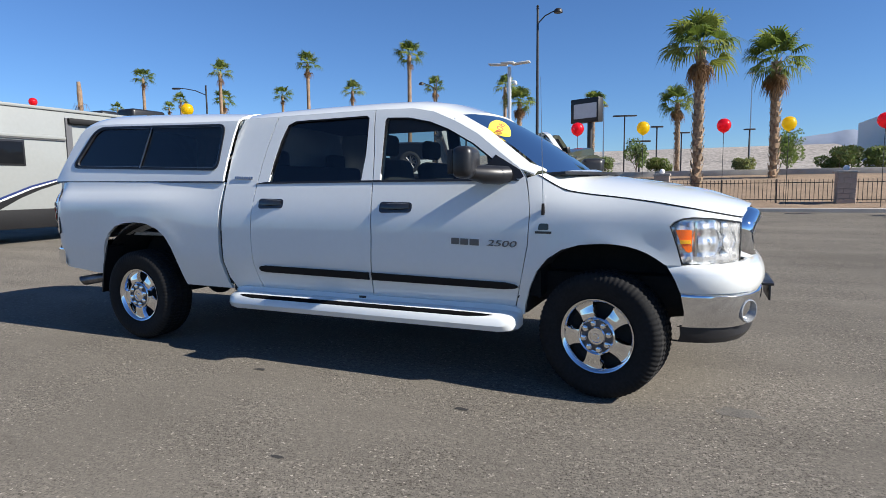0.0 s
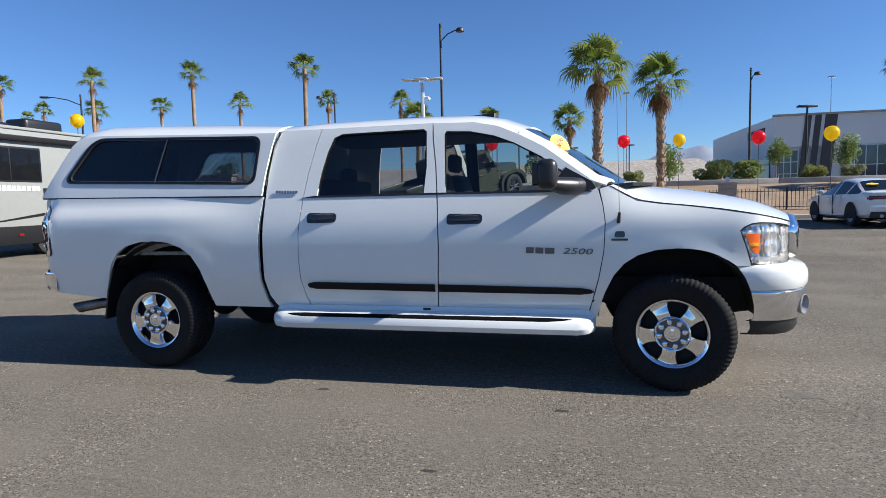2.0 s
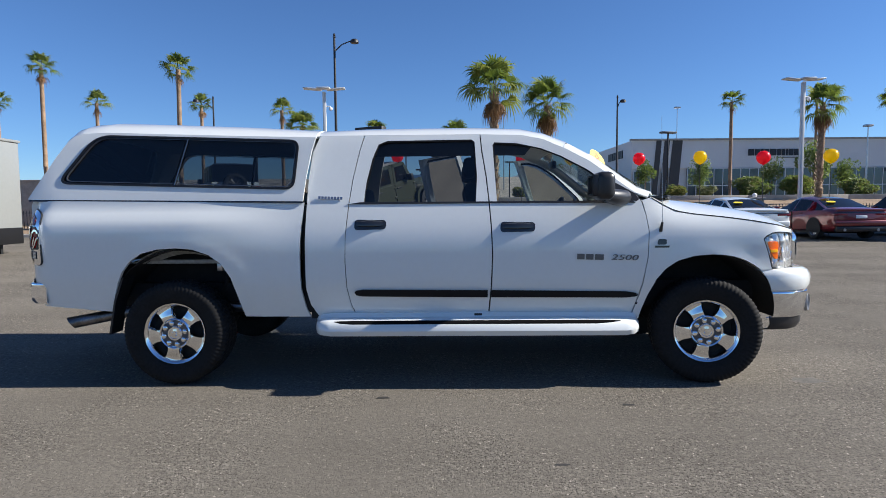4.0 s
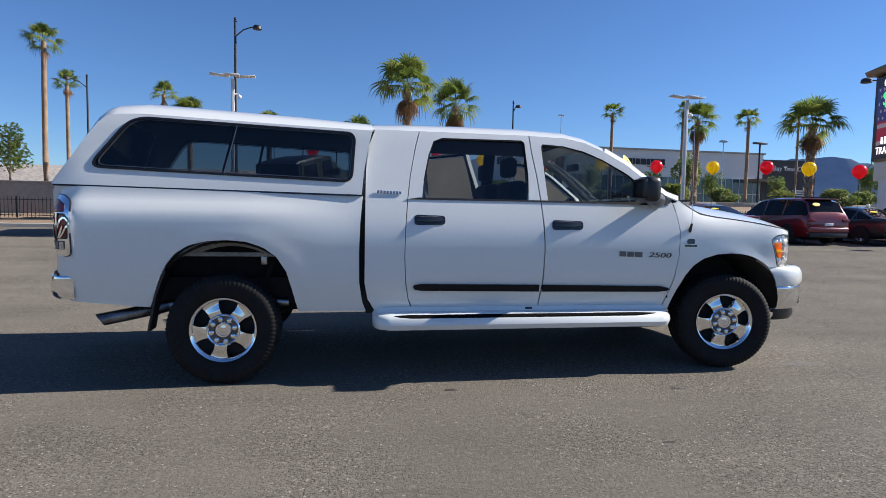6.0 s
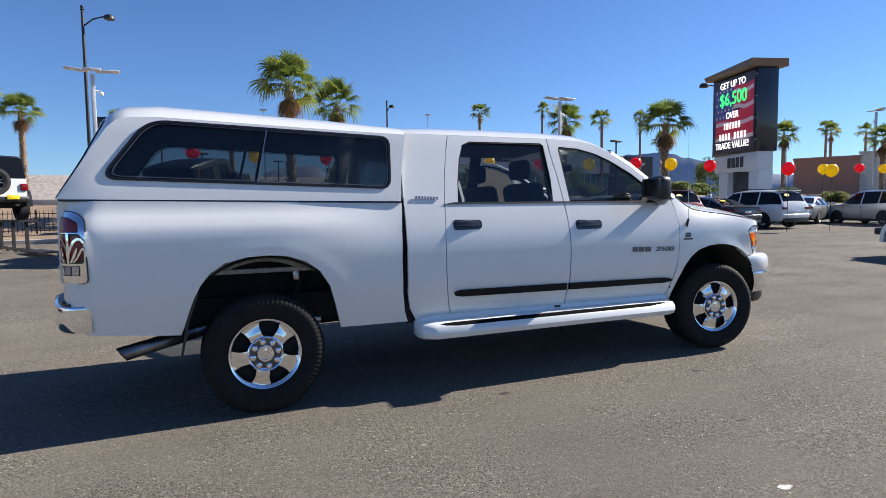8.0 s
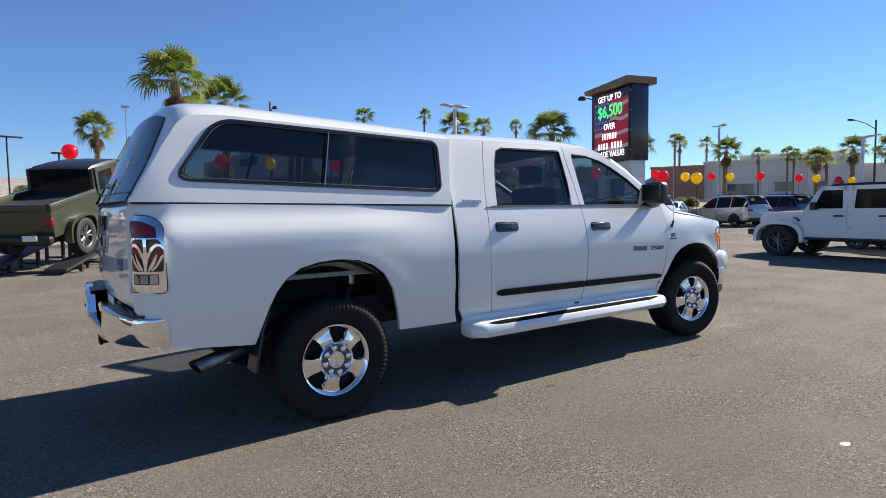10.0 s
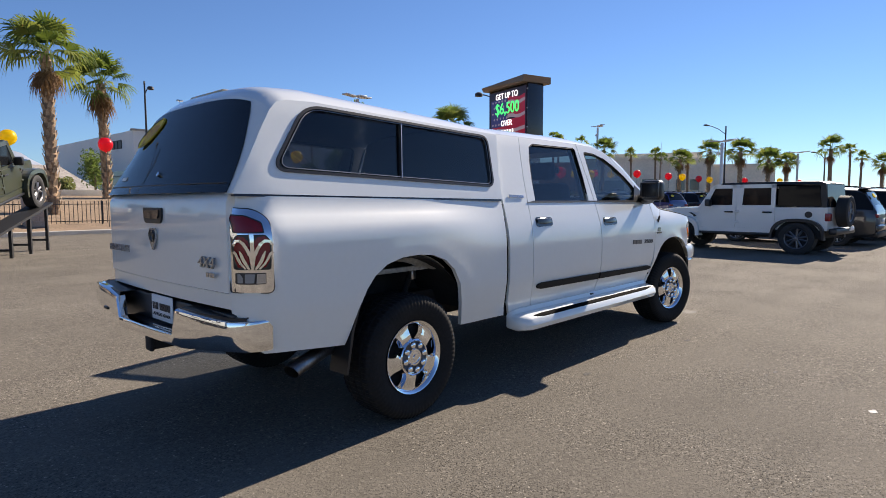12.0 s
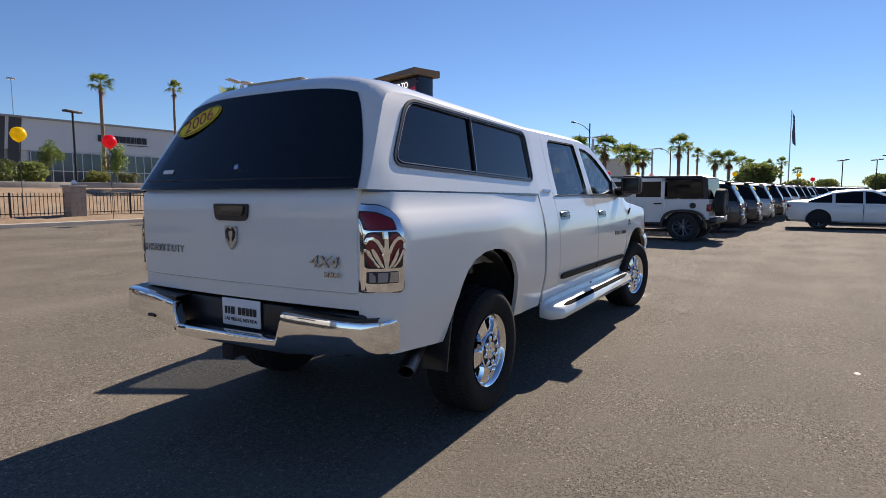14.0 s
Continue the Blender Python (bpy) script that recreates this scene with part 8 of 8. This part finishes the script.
# the row along the kerb
parked_car("sedan", "white", "white muscle sedan parked nose to the kerb", "car", 10.45, 16.9, 90)
parked_car("sedan", "red", "dark red sedan parked nose to the kerb", "car", 13.6, 16.8, 90)
parked_car("suv", "red", "dark red suv parked with its tail to the lot", "suv", 16.9, 16.2, 90)
parked_car("sedan", "charcoal", "charcoal sedan with yellow price sticker in the row", "car", 20.0, 16.0, 90)
parked_car("suv", "white", "white compact suv with yellow price sticker", "suv", 22.9, 15.8, 90)
parked_car("sedan", "silver", "silver sedan parked sideways beyond the row", "car", 29.4, 17.4, 20, sticker=False)
parked_car("suv", "silver", "silver suv in the far row", "suv", 30.6, 14.6, 75)
parked_car("suv", "blue", "bright blue suv in the far row", "suv", 34.0, 13.6, 75)
for i, (x, y, p) in enumerate(((38.0, 13.2, "black"), (42.0, 12.6, "black"), (46.5, 12.4, "white"), (51, 12, "charcoal"), (56, 11.6, "silver"))):
    parked_car("suv", p, "%s suv in the far row" % p, "suv", x, y, 75)
# the row beside the white off-roader
for i, (x, p) in enumerate(((17.4, "charcoal"), (20.9, "charcoal"), (24.4, "silver"), (28.0, "black"), (31.6, "silver"), (35.4, "white"), (39.2, "charcoal"), (43, "black"), (47, "white"))):
    parked_car("suv", p, "%s suv in a long parked row" % p, "suv", x, 1.25 - 0.1 * (x - 17.4), 88, sticker=i < 3)
for x, y, p, k in ((48, -0.5, "black", "suv"), (52, -2.0, "charcoal", "suv"), (57, -3.0, "white", "suv"), (63, -5, "silver", "suv"), (68, -7, "charcoal", "suv")):
    parked_car(k, p, "%s suv far down the lot" % p, "suv", x, y, 88, sticker=False)
parked_car("sedan", "white", "white sedan seen from its side across the aisle", "car", 21.4, -4.9, -90, sticker=False)
parked_car("sedan", "white", "white sedan in the aisle row", "car", 25.4, -6.4, -90, sticker=False)

# ---- travel trailer ----
RV_SKIN = material("trailer_skin", (0.255, 0.265, 0.255), 0.35, grain=(0.6, 0.03, 10, 0.03), coat=0.3)
RV_GREY = material("trailer_grey", (0.10, 0.10, 0.105), 0.45, grain=(1, 0.08, 20, 0.05))
RV_BLACK = material("trailer_black", (0.010, 0.010, 0.011), 0.6, spec=0.2, grain=(1, 0.1, 20, 0.1))
RV_BLUE = material("trailer_blue", (0.008, 0.022, 0.11), 0.45)
trailer = thing("travel_trailer", "cream travel trailer with dark lower panel and swoosh stripes", "trailer", pose(-13.0, 0, 0.05))
bm = bmesh.new()
box(bm, -2.45, 0.0, 2.0, 12.3, 0.80, 3.42, 0.06, 3)
part("body", bm, RV_SKIN, trailer)
bm = bmesh.new()
box(bm, -2.43, 0.012, 2.02, 12.28, 0.36, 0.845, 0.02)
part("lower_panel", bm, RV_BLACK, trailer)
bm = bmesh.new()
box(bm, -2.50, 0.04, 1.98, 12.32, 3.38, 3.46, 0.02)
part("roof_edge", bm, RV_SKIN, trailer)
bm = bmesh.new()
box(bm, 0.0, 0.14, 5.85, 11.2, 3.07, 3.22, 0.03)
part("awning_roll", bm, RV_BLACK, trailer)
bm = bmesh.new()
box(bm, 0.0, 0.05, 11.1, 11.24, 1.9, 3.25)
box(bm, 0.0, 0.05, 5.80, 5.96, 0.9, 3.22)
part("awning_arm", bm, RV_GREY, trailer)
bm = bmesh.new()
box(bm, 0.0, 0.07, 2.4, 5.78, 2.63, 2.73, 0.03, 3)
part("slide_out_rail", bm, RV_SKIN, trailer)
bm = bmesh.new()
box(bm, 0.0, 0.045, 2.4, 5.78, 2.605, 2.63, 0.004)
part("rail_seal", bm, RV_GREY, trailer)
for y0, y1, z0, z1 in ((3.3, 4.68, 1.98, 2.52), (6.42, 8.13, 2.06, 2.88), (9.2, 10.6, 2.08, 2.74)):
    bm = bmesh.new()
    box(bm, 0.0, 0.02, y0 - 0.05, y1 + 0.05, z0 - 0.05, z1 + 0.05, 0.008)
    wnd = part("window", bm, BLACK, trailer)
    for a, b in ((y0, (y0 + y1) / 2 - 0.02), ((y0 + y1) / 2 + 0.02, y1)):
        bm = bmesh.new()
        box(bm, 0.018, 0.028, a, b, z0, z1, 0.003)
        part("pane", bm, CAR_GLASS, wnd)
for pts, mt in (([(3.45, 0.86), (4.07, 1.15), (4.81, 1.44), (5.57, 1.64), (6.2, 1.74), (6.2, 1.725), (5.57, 1.595), (4.81, 1.385), (4.07, 1.09), (3.58, 0.86)], RV_BLUE), ([(3.58, 0.86), (4.07, 1.09), (4.81, 1.385), (5.57, 1.595), (5.57, 1.57), (4.81, 1.345), (4.07, 1.045), (3.68, 0.86)], WHITE_PRINT), ([(3.68, 0.86), (4.07, 1.045), (4.81, 1.345), (5.57, 1.57), (6.2, 1.70), (5.56, 1.50), (5.05, 1.34), (4.54, 1.13), (4.12, 0.90), (4.05, 0.86)], RV_BLACK), ([(8.6, 1.72), (9.6, 1.70), (10.9, 1.62), (10.0, 1.40), (8.6, 1.15), (8.2, 1.12), (9.2, 1.45)], RV_GREY), ([(8.2, 1.85), (9.0, 1.84), (9.7, 1.76), (8.9, 1.62), (8.2, 1.58)], BLACK), ([(6.0, 0.92), (7.0, 1.02), (8.2, 1.18), (8.2, 1.10), (7.0, 0.98), (6.0, 0.89)], RV_BLACK)):
    bm = bmesh.new()
    a = [bm.verts.new((0.004, y, z)) for y, z in pts]
    b = [bm.verts.new((0.008, y, z)) for y, z in pts]
    bm.faces.new(b)
    for k in range(len(pts)):
        bm.faces.new((a[k], a[(k + 1) % len(pts)], b[(k + 1) % len(pts)], b[k]))
    bmesh.ops.recalc_face_normals(bm, faces=bm.faces)
    part("stripe", bm, mt, trailer, smooth=False)
bars([0.11] * 13, 0.13, 0.03, WHITE_PRINT, "lettering", trailer, Matrix.Translation((0.004, 7.2, 1.84)) @ Matrix(((0, 0, 1, 0), (1, 0, 0, 0), (0, 1, 0, 0), (0, 0, 0, 1))), 0.01)
for y in (8.3, 9.15):
    road_wheel(trailer, -0.14, y, 0.36, 1.03).matrix_basis = pose(-0.14, y, 0.40, 0, 0, 90) @ Matrix.Diagonal((1.03, 1.03, 1.03, 1))
    bm = bmesh.new()
    prism(bm, [(0.44 * math.cos(a), 0.40 + 0.44 * math.sin(a)) for a in [math.pi * k / 12 for k in range(13)]], 0.0, 0.03)
    part("wheel_arch", bm, DARK, trailer, m=pose(-0.01, y, 0, 0, 0, 90), smooth=False)
for y0, y1, top in ((8.5, 9.75, 3.84), (7.45, 8.05, 3.66)):
    bm = bmesh.new()
    box(bm, -1.5, -0.75, y0, y1, 3.42, top, 0.10, 3)
    part("roof_unit", bm, BLACK, trailer)
bm = bmesh.new()
bmesh.ops.create_uvsphere(bm, u_segments=20, v_segments=10, radius=1, matrix=Matrix.Translation((-1.1, 11.2, 3.42)) @ Matrix.Diagonal((0.5, 0.7, 0.22, 1)))
part("roof_dome", bm, RV_SKIN, trailer)
for y in (2.6, 11.6):
    bm = bmesh.new()
    box(bm, -0.3, -0.2, y, y + 0.1, -0.05, 0.55)
    part("jack", bm, IRON, trailer)
bm = bmesh.new()
box(bm, 0.01, 0.03, 7.36, 7.50, 0.59, 0.65)
part("marker_lamp", bm, RED_LENS, trailer)
